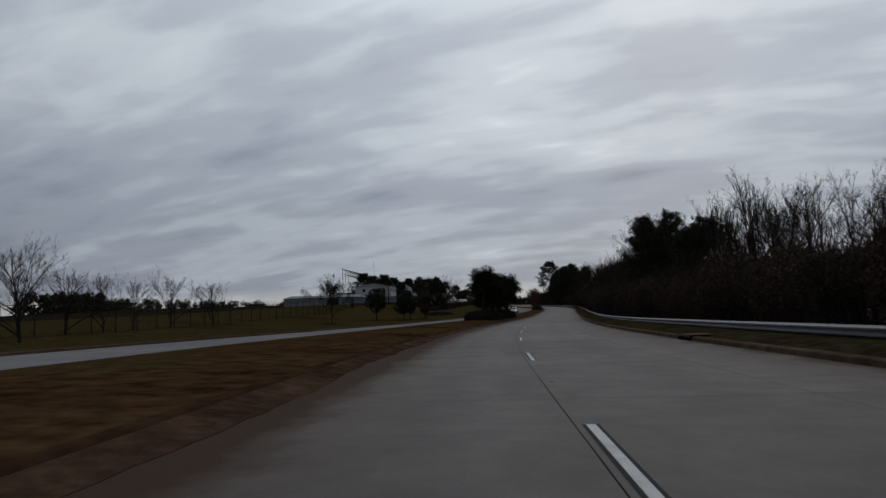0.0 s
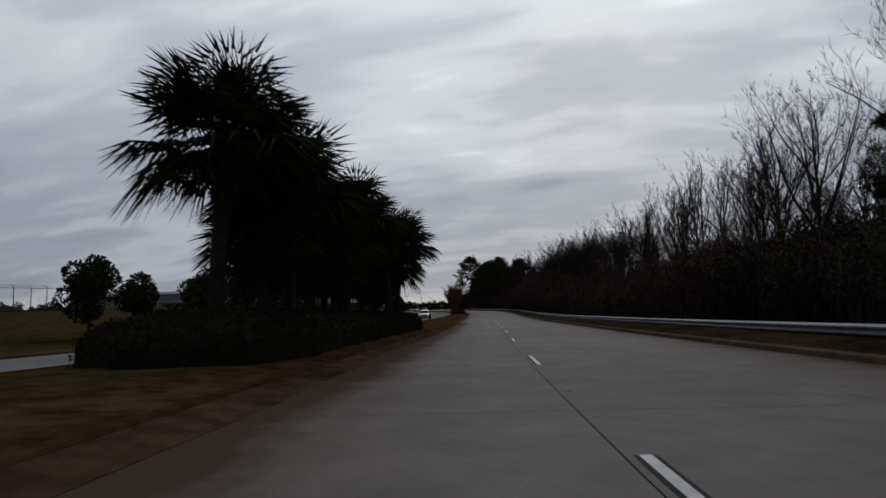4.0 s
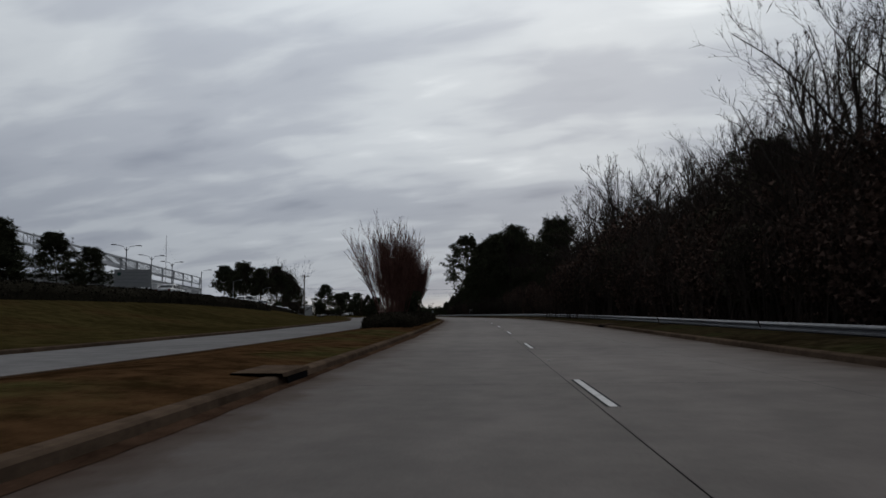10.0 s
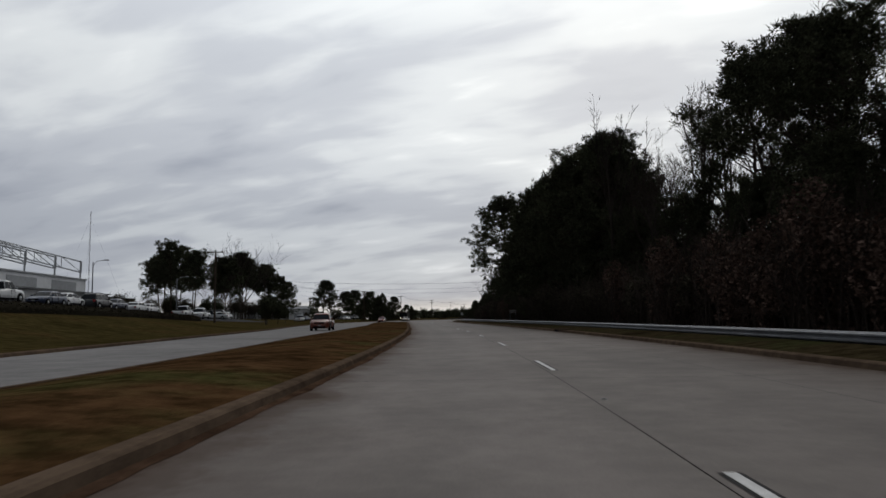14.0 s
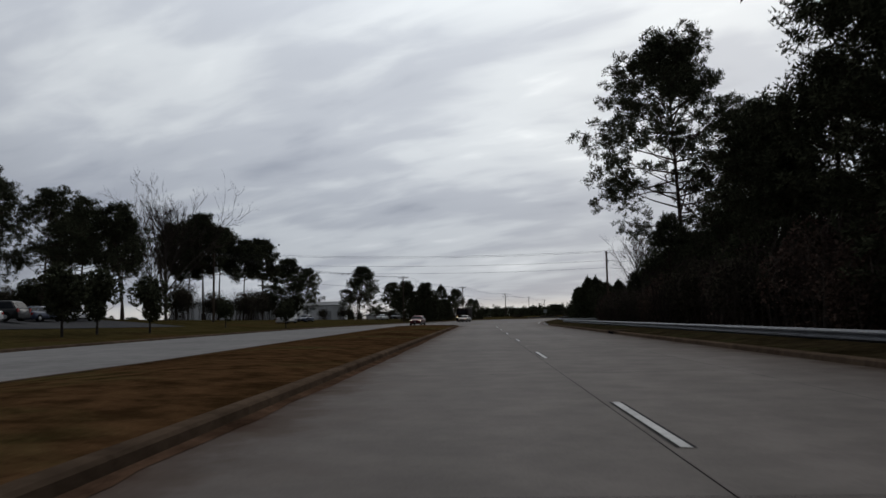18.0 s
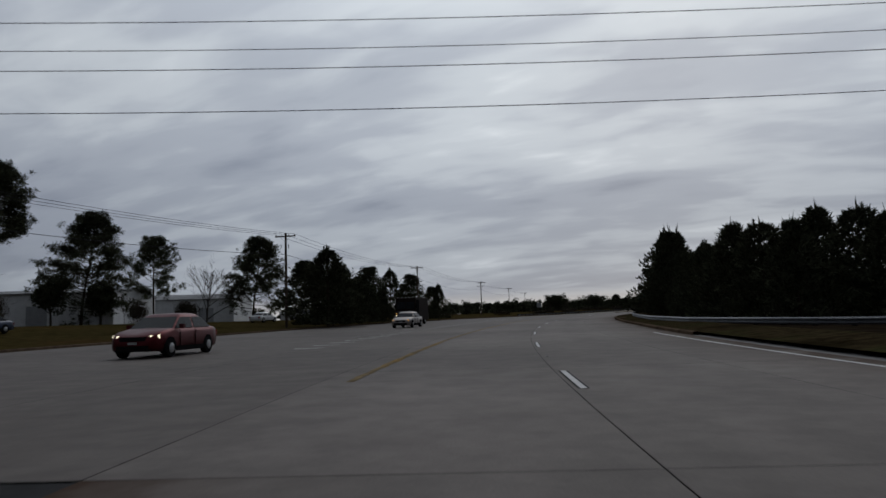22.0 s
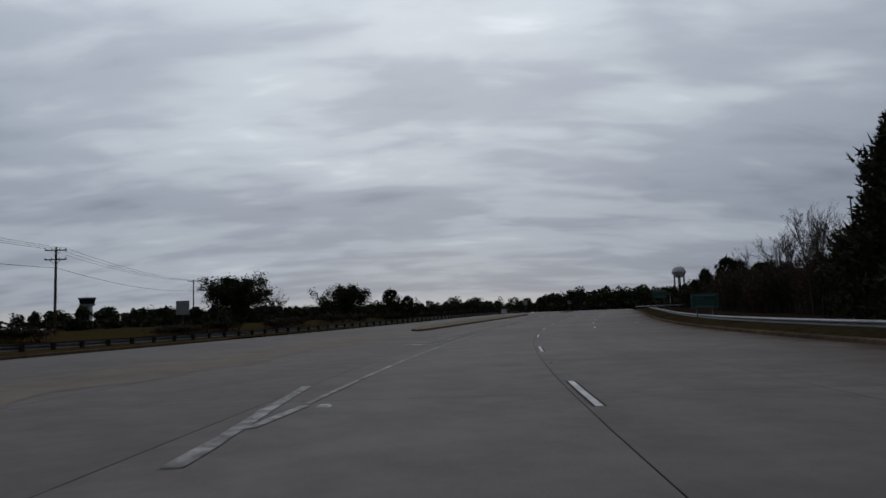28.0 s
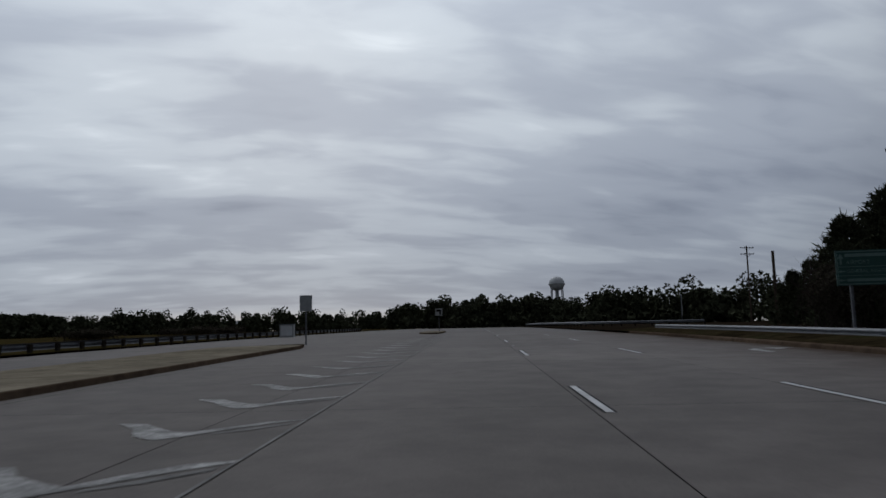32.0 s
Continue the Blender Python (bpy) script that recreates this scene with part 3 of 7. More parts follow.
# ---- guardrails ----
def build_guardrail(name, pts, label, drop=0.0):
    """A steel W-beam on posts along (s, d) points."""
    ob = thing(name, label, "guardrail")
    ss = [p[0] for p in pts]
    ds = [p[1] for p in pts]
    path, s = [], None
    fine = np.linspace(0, 1, 400)
    t = np.linspace(0, 1, len(pts))
    ps = np.array([at(float(np.interp(u, t, ss)), float(np.interp(u, t, ds)), 0.08 - drop) for u in fine])
    length = np.concatenate([[0], np.cumsum(np.linalg.norm(np.diff(ps, axis=0), axis=1))])
    total = length[-1]
    get = lambda m: np.array([np.interp(m, length, ps[:, i]) for i in range(3)])
    prof = [(0.0, 0.31), (0.035, 0.275), (0.075, 0.25), (0.075, 0.21), (0.01, 0.175), (0.01, 0.135), (0.075, 0.10), (0.075, 0.06), (0.035, 0.035), (0.0, 0.0)]
    ms = np.arange(0, total, 1.905)
    step = 3.81
    for m0 in np.arange(0, total, step):
        b, v = Build(), []
        mm = np.linspace(m0, min(m0 + step, total), 3)
        for m in mm:
            p, q = get(m), get(min(m + 0.5, total)) - get(max(m - 0.5, 0))
            q[2] = 0
            q /= np.linalg.norm(q)
            lft = np.array([-q[1], q[0], 0])
            for o, z in prof:
                v.append(p + lft * o + np.array([0, 0, 0.37 + z]))
        k = len(prof)
        f = [(i * k + j, (i + 1) * k + j, (i + 1) * k + j + 1, i * k + j + 1) for i in range(len(mm) - 1) for j in range(k - 1)]
        part("rail_beam", b.add(v, f), GALV, ob)
    post = Build().box((-0.075, -0.09, -0.5), (0.075, 0.09, 0.64)).mesh("rail_post", RUSTPOST)
    for m in ms:
        p, q = get(m), get(min(m + 0.5, total)) - get(max(m - 0.5, 0))
        o = new("rail_post", post)
        a = math.atan2(q[1], q[0]) - math.pi / 2
        rgt = np.array([q[1], -q[0], 0]) / np.hypot(q[0], q[1])
        o.matrix_basis = Matrix.LocRotScale(Vector(p + rgt * 0.13), Euler((0, 0, a)), None)
        o.parent = ob


build_guardrail("guardrail", [(-40, 7.9), (0, 7.9), (100, 7.9), (200, 8.3), (300, 8.0), (434, 8.0)], "galvanised steel W-beam guardrail on dark posts", 0.17)
build_guardrail("guardrail", [(452, 26), (456, 18), (463, 12), (473, 8.6), (484, 7.9), (500, 7.9), (520, 7.9), (545, 9.0), (580, 10.8), (640, 10.9), (688, 10.9)], "galvanised steel guardrail curving round the side road", 0.24)


# ---- trees and shrubs ----
def unit(v):
    return v / (np.linalg.norm(v) + 1e-9)


def limb(start, way, length, bend, n, lift=0.0):
    """A wandering line of n + 1 points."""
    pts, d = [np.array(start, float)], unit(np.array(way, float))
    for _ in range(n):
        d = unit(d + RNG.normal(size=3) * bend + np.array([0, 0, lift]))
        pts.append(pts[-1] + d * length / n)
    return np.array(pts)


def along(pts, t):
    k = t * (len(pts) - 1)
    i = min(int(k), len(pts) - 2)
    return pts[i] + (pts[i + 1] - pts[i]) * (k - i), unit(pts[i + 1] - pts[i])


def aside(d, angle):
    r = unit(np.cross(d, RNG.normal(size=3)))
    return unit(d * math.cos(angle) + r * math.sin(angle))


def bare_tree(name, h, spread, leaders, label, fork=0.4, twig=0.036, leafy=0):
    """A leafless tree: a trunk that forks into rising leaders, with boughs, branches and fine upturned twigs."""
    ob = thing(name, label, "tree")
    wood, fine = Build(), Build()
    r0 = h * 0.0115 + 0.03
    trunk = limb((0, 0, -0.3), (0, 0, 1), h * 0.9, 0.045, 9, 0.03)
    wood.tube(trunk, np.linspace(r0, r0 * 0.15, 10), 6)
    ta, tb, sa, sb, sw = [], [], [], [], []

    def dress(line, r, size, count, low):
        """Branches and twigs along one bough."""
        for i in range(count):
            q, e = along(line, low + (1 - low) * (i + RNG.uniform(0, 0.9)) / count)
            ln = size * RNG.uniform(0.55, 1.0) * (1.1 - 0.5 * i / count)
            b2 = limb(q, aside(e, RNG.uniform(0.35, 0.85)) + np.array([0, 0, 0.12]), ln, 0.10, 4, 0.10)
            for a, b, k in ((0, 2, 0.5), (2, 4, 0.32)):
                sa.append(b2[a]), sb.append(b2[b] + (b2[b] - b2[a]) * 0.25), sw.append(max(twig, r * k * 0.7))
            for _ in range(8):
                w, g = along(b2, RNG.uniform(0.15, 1.0))
                tip = w + unit(aside(g, RNG.uniform(0.3, 0.8)) + np.array([0, 0, 0.22])) * ln * RNG.uniform(0.28, 0.6)
                ta.append(w), tb.append(tip)
                for _ in range(3):
                    m = w + (tip - w) * RNG.uniform(0.25, 0.95)
                    ta.append(m), tb.append(m + unit(aside(unit(tip - w), RNG.uniform(0.35, 0.8)) + np.array([0, 0, 0.2])) * ln * RNG.uniform(0.14, 0.3))
    for i in range(leaders):
        t = fork + (0.93 - fork) * (i + RNG.uniform(0, 0.8)) / leaders
        p, d = along(trunk, t)
        a = i * 2.39996 + RNG.uniform(-0.5, 0.5)
        lean = (RNG.uniform(0.75, 1.0) if leafy > 5000 else RNG.uniform(0.5, 1.3)) * spread * 1.75
        ln = h * (0.95 - t) * RNG.uniform(0.85, 1.15) + h * 0.10
        b1 = limb(p, (math.cos(a) * lean, math.sin(a) * lean, 1.0), ln, 0.13, 6, 0.05)
        r1 = r0 * (1 - 0.8 * t) * 0.7
        wood.tube(b1, np.linspace(r1, r1 * 0.2, 7), 4, False)
        dress(b1, r1, ln * 0.46 * (0.6 + spread), 8, 0.15)
    dress(trunk, r0 * 0.4, h * 0.16, 7, fork + 0.1)
    fine.blades(ta, tb, twig * 0.62)
    fine.blades(sa, sb, np.array(sw))
    part("trunk", wood, BARK, ob)
    part("branching", fine, TWIG, ob)
    if leafy:
        c = np.array(tb)[RNG.integers(0, len(tb), leafy)]
        part("foliage", Build().leaves(c + RNG.normal(size=c.shape) * (0.08 if leafy < 5000 else 0.2), 0.12 if leafy < 5000 else 0.17), LEAF, ob)
    return ob


def snag(h, label):
    """A dead trunk, broken off at the top, with stubs of limbs."""
    ob = thing("dead_tree", label, "tree")
    wood = Build()
    line = limb((0, 0, -0.3), (0, 0, 1), h, 0.03, 10, 0.02)
    wood.tube(line, np.linspace(0.24, 0.10, 11), 7)
    wood.tube([line[-1] - (0, 0, 0.1), line[-1] + (0.05, 0.02, 0.7)], [0.08, 0.02], 4)
    for i in range(9):
        p, d = along(line, RNG.uniform(0.45, 0.95))
        stub = limb(p, aside(d, 0.8), RNG.uniform(0.3, 1.5), 0.12, 3, 0.1)
        wood.tube(stub, [0.06, 0.045, 0.035, 0.02], 4, False)
    part("trunk", wood, BARK, ob)
    return ob


def tuft(build, centres, n, length, width, up=0.25):
    """Needle bunches: short blades scattered through a small round cloud about each centre, pointing outward."""
    c = np.repeat(np.asarray(centres), n, axis=0)
    d = RNG.normal(size=c.shape)
    d[:, 2] += up
    d /= np.linalg.norm(d, axis=1, keepdims=True)
    base = c + d * length * RNG.uniform(0.0, 0.75, (len(c), 1)) + RNG.normal(size=c.shape) * length * 0.16
    way = d + RNG.normal(size=c.shape) * 0.35
    build.blades(base, base + way * length * RNG.uniform(0.35, 0.65, (len(c), 1)), width)


def pine(name, h, crown_from, width, limbs, label, branchlets=6, needles=22, needle=0.42, inner=0.4, taper=False):
    """A pine: bare lower trunk, spreading limbs that turn up, round needle tufts towards their ends."""
    ob = thing(name, label, "tree")
    wood, green = Build(), Build()
    trunk = limb((0, 0, -0.3), (0, 0, 1), h * 0.97, 0.025, 10, 0.03)
    r0 = 0.0085 * h + 0.04
    wood.tube(trunk, np.linspace(r0, r0 * 0.2, 11), 7)
    cen, seg_a, seg_b, seg_w = [], [], [], []
    for i in range(limbs):
        t = crown_from + (0.995 - crown_from) * ((i + RNG.uniform(0, 0.9)) / limbs) ** 0.9
        p, d = along(trunk, min(t, 0.999))
        k = (t - crown_from) / (1 - crown_from)
        ln = width * (0.35 + 0.75 * math.sin(math.pi * min(1.0, 0.18 + 0.80 * k)) ** 0.8) * RNG.uniform(0.6, 1.12) * (1.0 - 0.35 * k)
        if taper:
            ln = width * (1.0 - 0.74 * k ** 1.2) * RNG.uniform(0.7, 1.1)
        a = i * 2.39996 + RNG.uniform(-0.6, 0.6)
        b1 = limb(p, (math.cos(a), math.sin(a), RNG.uniform(-0.25, 0.3) + 0.75 * k ** 1.5), ln, 0.15, 5, 0.08)
        wood.tube(b1[[0, 2, 5]], (r0 * 0.34, r0 * 0.22, r0 * 0.07), 4, False)
        for j in range(branchlets):
            q, e = along(b1, inner + (1 - inner) * (j + RNG.uniform(0.2, 1.0)) / branchlets)
            w = q + unit(aside(e, RNG.uniform(0.5, 1.1)) + np.array([0, 0, 0.25])) * (0.35 + ln * RNG.uniform(0.10, 0.24))
            seg_a.append(q), seg_b.append(w), seg_w.append(r0 * 0.18)
            for _ in range(4):
                c = w + RNG.normal(size=3) * (0.34, 0.34, 0.20)
                cen.append(c)
                seg_a.append(q + (w - q) * 0.6), seg_b.append(c), seg_w.append(0.03)
    for i in range(7):
        # dead stubs below the crown
        p, d = along(trunk, crown_from * RNG.uniform(0.55, 1.0))
        seg_a.append(p), seg_b.append(p + aside(d, 1.3) * RNG.uniform(0.5, 1.8)), seg_w.append(0.05)
    wood.blades(seg_a, seg_b, np.array(seg_w))
    tuft(green, np.array(cen), needles, needle, 0.10, 0.35)
    part("trunk", wood, PINEBARK, ob)
    part("crown", green, NEEDLE, ob)
    return ob


def conifer(name, h, width, label, material, n=900, per=4, peak=1.0, fine=0.42, shoots=0):
    """A dense tree that tapers from near the ground to a point."""
    ob = thing(name, label, "tree")
    wood, green = Build(), Build()
    wood.tube([(0, 0, -0.3), (0, 0, h * 0.5), (0, 0, h * 0.97)], [h * 0.02, h * 0.012, 0.02], 6)
    z = h * (0.04 + 0.94 * RNG.uniform(0, 1, n) ** 1.25)
    k = 1 - z / h
    a = RNG.uniform(0, 2 * np.pi, n)
    lump = 1 + 0.26 * np.sin(3 * a + z * 1.7) + 0.2 * np.sin(5 * a - z * 2.9) + 0.12 * np.sin(2 * a + z * 4.3)
    r = width * 0.5 * np.minimum(1, 0.03 + 1.2 * k ** peak) * lump * np.sqrt(RNG.uniform(0.30, 1, n))
    c = np.stack([r * np.cos(a), r * np.sin(a), z], 1)
    out = np.stack([np.cos(a), np.sin(a), np.full(n, 0.9)], 1)
    cc, oo = np.repeat(c, per, axis=0), np.repeat(out, per, axis=0)
    d = oo * 0.8 + RNG.normal(size=cc.shape) * 0.7
    d /= np.linalg.norm(d, axis=1, keepdims=True)
    green.blades(cc - d * fine * 0.3, cc + d * fine * RNG.uniform(0.5, 1.3, (len(cc), 1)), 0.15)
    tip = np.tile([[0, 0, h * 0.88]], (16, 1)) + np.linspace(0, 0.1 * h, 16)[:, None] * np.array([0, 0, 1])
    green.blades(tip, tip + RNG.normal(size=(16, 3)) * 0.10 + np.linspace(0, 0.13 * h, 16)[:, None] * np.array([0, 0, 1]), 0.12)
    if shoots:
        # candles that stand up out of the crown's skin
        zs = h * RNG.uniform(0.35, 0.97, shoots)
        ang = RNG.uniform(0, 2 * np.pi, shoots)
        rs = width * 0.5 * np.minimum(1, 0.03 + 1.2 * (1 - zs / h) ** peak) * RNG.uniform(0.5, 1.0, shoots)
        for x, y, z in zip(rs * np.cos(ang), rs * np.sin(ang), zs):
            top = h * RNG.uniform(0.04, 0.085)
            wood.tube([(x * 0.9, y * 0.9, z - 0.2), (x, y, z + top)], [0.03, 0.015], 3, False)
            q = np.stack([np.full(26, x), np.full(26, y), z + top * np.linspace(0, 1, 26)], 1)
            e = RNG.normal(size=(26, 3)) * 0.8 + np.array([0, 0, 1.0])
            green.blades(q, q + e / np.linalg.norm(e, axis=1, keepdims=True) * 0.24, 0.10)
    part("trunk", wood, PINEBARK, ob)
    part("crown", green, material, ob)
    return ob


def lumps(n, size, count, squash=0.8):
    """Points on and under the skin of several overlapping lumps that fill a crown of the given half-size."""
    size = np.asarray(size, float)
    out = []
    for i in range(count):
        d = RNG.normal(size=3)
        d /= np.linalg.norm(d)
        c = d * RNG.uniform(0.25, 0.7) * size
        q = RNG.normal(size=(n // count, 3))
        q /= np.linalg.norm(q, axis=1, keepdims=True)
        out.append(c + q * size * RNG.uniform(0.34, 0.52) * RNG.uniform(0.55, 1.05, (len(q), 1)) ** 0.5)
    return np.vstack(out)


def round_tree(name, h, width, bole, label, material, leaves=4200, leaf=0.2, count=16):
    ob = thing(name, label, "tree")
    wood, green = Build(), Build()
    wood.tube(limb((0, 0, -0.3), (0, 0, 1), h * 0.75, 0.03, 5), np.linspace(0.017 * h + 0.03, 0.03, 6), 6)
    for i in range(9):
        a = RNG.uniform(0, 6.28)
        wood.tube(limb((0, 0, bole + (h - bole) * 0.5 * i / 9), (math.cos(a), math.sin(a), 0.9), width * 0.42, 0.1, 4), np.linspace(0.05, 0.015, 5), 4, False)
    half = np.array([width / 2, width / 2, (h - bole) / 2])
    c = lumps(leaves, half, count) + np.array([0, 0, (h + bole) / 2])
    green.leaves(c, leaf)
    part("trunk", wood, BARK, ob)
    part("crown", green, material, ob)
    return ob


def thicket(name, h, width, material, label, leaves=5600, leaf=0.14):
    ob = thing(name, label, "shrub")
    wood, green = Build(), Build()
    a, b = [], []
    for i in range(110):
        p = np.array([RNG.uniform(-1, 1) * width * 0.45, RNG.uniform(-1, 1) * width * 0.3, -0.2])
        q = p + np.array([RNG.normal() * 0.7, RNG.normal() * 0.6, h * RNG.uniform(0.6, 1.05)])
        a.append(p), b.append(q)
        for _ in range(5):
            m = p + (q - p) * RNG.uniform(0.35, 0.95)
            a.append(m), b.append(m + np.array([RNG.normal() * 0.5, RNG.normal() * 0.5, RNG.uniform(0.3, 1.2)]))
    wood.blades(a, b, 0.045)
    c = lumps(leaves, (width / 2, width / 2.4, h * 0.52), 18) + np.array([0, 0, h * 0.46])
    c = c[c[:, 2] > 0]
    green.leaves(c, leaf)
    part("stem", wood, TWIG, ob)
    part("foliage", green, material, ob)
    return ob


def palmetto(h, label):
    ob = thing("palmetto_palm", label, "palm")
    wood, boots, green, dry = Build(), Build(), Build(), Build()
    pts = limb((0, 0, -0.2), (0, 0, 1), h, 0.02, 8, 0.03)
    wood.tube(pts, [0.20, 0.17, 0.16, 0.155, 0.155, 0.16, 0.17, 0.19, 0.2], 9)
    top = pts[-1]
    for i in range(46):
        a, z = i * 2.4, -1.3 + 1.3 * i / 46
        o = np.array([math.cos(a), math.sin(a), 0])
        p = top + np.array([0, 0, z]) + o * 0.17
        boots.tube([p, p + o * 0.16 + np.array([0, 0, 0.28])], [0.05, 0.02], 4)

    def fan(build, p, d, petiole, size, n, droop):
        hub = p + d * petiole
        build.tube([p, hub], [0.02, 0.012], 3, False)
        side = unit(np.cross(d, (0, 0, 1)) + 1e-4)
        up = np.cross(side, d)
        base, tip, w = [], [], []
        for k in range(n):
            a = (k / (n - 1) - 0.5) * 3.9
            e = d * math.cos(a) + side * math.sin(a) + up * 0.12 * math.cos(2 * a)
            m = hub + e * size * 0.62
            base.append(hub), tip.append(m + e * 0.02), w.append(0.075)
            base.append(m - e * 0.1), tip.append(m + e * size * 0.42 + np.array([0, 0, -droop * size * RNG.uniform(0.5, 1.2)])), w.append(0.065)
        build.blades(base, tip, np.array(w))
    for i in range(74):
        a = i * 2.39996
        el = RNG.uniform(-0.75, 1.35)
        d = np.array([math.cos(a) * math.cos(el), math.sin(a) * math.cos(el), math.sin(el)])
        fan(green, top + np.array([0, 0, 0.15]), d, RNG.uniform(0.7, 1.2), RNG.uniform(1.05, 1.35), 19, 0.22 if el > 0 else 0.4)
    for i in range(16):
        a = i * 2.39996 + 1
        d = unit(np.array([math.cos(a) * 0.7, math.sin(a) * 0.7, -0.9]))
        fan(dry, top, d, RNG.uniform(0.4, 0.7), 0.75, 11, 0.3)
    part("trunk", wood, BARK, ob)
    part("trunk_boot", boots, BARK, ob)
    part("crown", green, FROND, ob)
    part("dry_skirt", dry, DRYFROND, ob, "hanging dry brown fronds")
    return ob


def crape_myrtle(h, width, label):
    ob = thing("crape_myrtle", label, "tree")
    fine, heads = Build(), []
    a0, b0 = [], []
    for i in range(13):
        wood, shoots = Build(), []
        a = i * 2.39996
        lean = RNG.uniform(0.06, 0.40)
        stem = limb((math.cos(a) * 0.24, math.sin(a) * 0.24, -0.2), (math.cos(a) * lean, math.sin(a) * lean, 1), h * RNG.uniform(0.58, 0.72) * (1.04 - 0.75 * lean), 0.05, 6, 0.02)
        wood.tube(stem, np.linspace(0.05, 0.022, 7), 5, False)
        for j in range(6):
            p, d = along(stem, 0.35 + 0.65 * (j + RNG.uniform(0, 1)) / 6)
            out = np.array([d[0], d[1], 0]) * 1.1
            b = limb(p, unit(aside(d, RNG.uniform(0.2, 0.5)) + out + np.array([0, 0, 0.5])), h * RNG.uniform(0.24, 0.4), 0.06, 4, 0.12)
            shoots.append(Build().tube(b, np.linspace(0.02, 0.009, 5), 3, False))
            for k in range(17):
                q, e = along(b, RNG.uniform(0.1, 1.0))
                tip = q + unit(aside(e, RNG.uniform(0.2, 0.55)) + np.array([0, 0, 0.35])) * h * RNG.uniform(0.08, 0.18)
                a0.append(q), b0.append(tip)
                heads.append(tip)
                for _ in range(3):
                    m = q + (tip - q) * RNG.uniform(0.3, 0.9)
                    t2 = m + unit(aside(unit(tip - q), 0.45) + np.array([0, 0, 0.3])) * h * RNG.uniform(0.04, 0.09)
                    a0.append(m), b0.append(t2)
        main = part("stem", wood, MYRTLE, ob)
        for g in shoots:
            part("branch", g, MYRTLE, main)
    fine.blades(a0, b0, 0.017)
    hd = np.array(heads)[RNG.permutation(len(heads))[:420]]
    seeds = Build().leaves(np.repeat(hd, 2, axis=0) + RNG.normal(size=(len(hd) * 2, 3)) * 0.05, 0.065)
    part("branching", fine, MYRTLE, ob)
    part("seed_head", seeds, DRYFROND, ob, "dry brown seed heads on the twig tips")
    return ob


def hedge(name, s0, s1, d0, d1, h, label, n=9000, leaf=0.12, material=None, top=None):
    """A clipped hedge with a rounded top between two offsets from the road's line."""
    ob = thing(name, label, "hedge")
    ks = np.linspace(0, 1, 13)
    prof = []
    for k in ks:
        a = math.pi * k
        prof.append((-(math.cos(a)), max(0.0, math.sin(a)) ** 0.45))
    ss = np.linspace(s0, s1, max(6, int((s1 - s0) / 1.2)))
    v = []
    for i, s in enumerate(ss):
        e = min((s - s0), (s1 - s)) / 2.8
        e = math.sqrt(max(0.02, 1 - (1 - min(1, e)) ** 2))
        mid, half = (d0 + d1) / 2, abs(d1 - d0) / 2
        for x, z in prof:
            wob = 1 + 0.05 * math.sin(s * 1.9 + x * 3) + 0.04 * math.sin(s * 0.7)
            q = at(s, mid + half * x * e * wob)
            q.z += (0.05 if top is None else top) + z * h * (0.35 + 0.65 * e) * wob - 0.08
            v.append(q)
    v = np.array(v)
    k = len(prof)
    f = [(i * k + j, i * k + j + 1, (i + 1) * k + j + 1, (i + 1) * k + j) for i in range(len(ss) - 1) for j in range(k - 1)]
    f += [tuple(range(k))[::-1], tuple((len(ss) - 1) * k + j for j in range(k))]
    body = Build().add(v, f)
    i = RNG.integers(0, len(ss) - 1, n)
    j = RNG.integers(0, k - 1, n)
    u, w = RNG.uniform(0, 1, (n, 1)), RNG.uniform(0, 1, (n, 1))
    g = v.reshape(len(ss), k, 3)
    c = (g[i, j] * (1 - u) + g[i + 1, j] * u) * (1 - w) + (g[i, j + 1] * (1 - u) + g[i + 1, j + 1] * u) * w
    # solid body under the leaves, coloured near black for the shade between them
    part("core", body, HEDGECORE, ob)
    part("foliage", Build().leaves(c + RNG.normal(size=c.shape) * 0.05, leaf), material or HEDGE, ob)
    return ob


BARE = [bare_tree("bare_tree", 14, 0.26, 9, "tall bare winter tree in the roadside wood", 0.34, 0.036),
        bare_tree("bare_tree", 15, 0.17, 8, "slender bare tree with upright limbs", 0.40, 0.036),
        bare_tree("bare_tree", 13, 0.36, 11, "spreading bare tree with fine grey twigs", 0.28, 0.032),
        bare_tree("bare_tree", 13, 0.14, 6, "narrow bare tree, few short limbs", 0.45, 0.036)]
ROUND_BARE = bare_tree("bare_tree", 13, 0.62, 22, "broad round-crowned bare tree by the car park", 0.16, 0.052)
SPREADING = bare_tree("bare_tree", 14.5, 0.45, 14, "large spreading bare tree with heavy crooked limbs", 0.26, 0.05)
SNAG = snag(9.5, "dark dead tree trunk, broken off at the top")
PINES = [pine("pine_tree", 21, 0.42, 5.2, 44, "tall dark pine with a clumpy crown", 7, 26),
         pine("pine_tree", 19, 0.38, 6.0, 46, "dark pine with a broad ragged crown", 7, 26),
         pine("pine_tree", 14, 0.36, 4.5, 40, "medium pine with rounded dark crown", 7, 26, 0.38)]
LOWPINE = pine("pine_tree", 16, 0.13, 6.0, 66, "full dark pine, branches nearly to the ground", 8, 26, 0.44, 0.3, True)
CLEAR = pine("pine_tree", 18, 0.52, 4.2, 62, "tall pine, clear trunk under a compact dark crown", 8, 30, 0.42, 0.3)
OPEN = pine("pine_tree", 16, 0.3, 4.8, 46, "pine with an open, layered dark crown", 7, 28, 0.42)
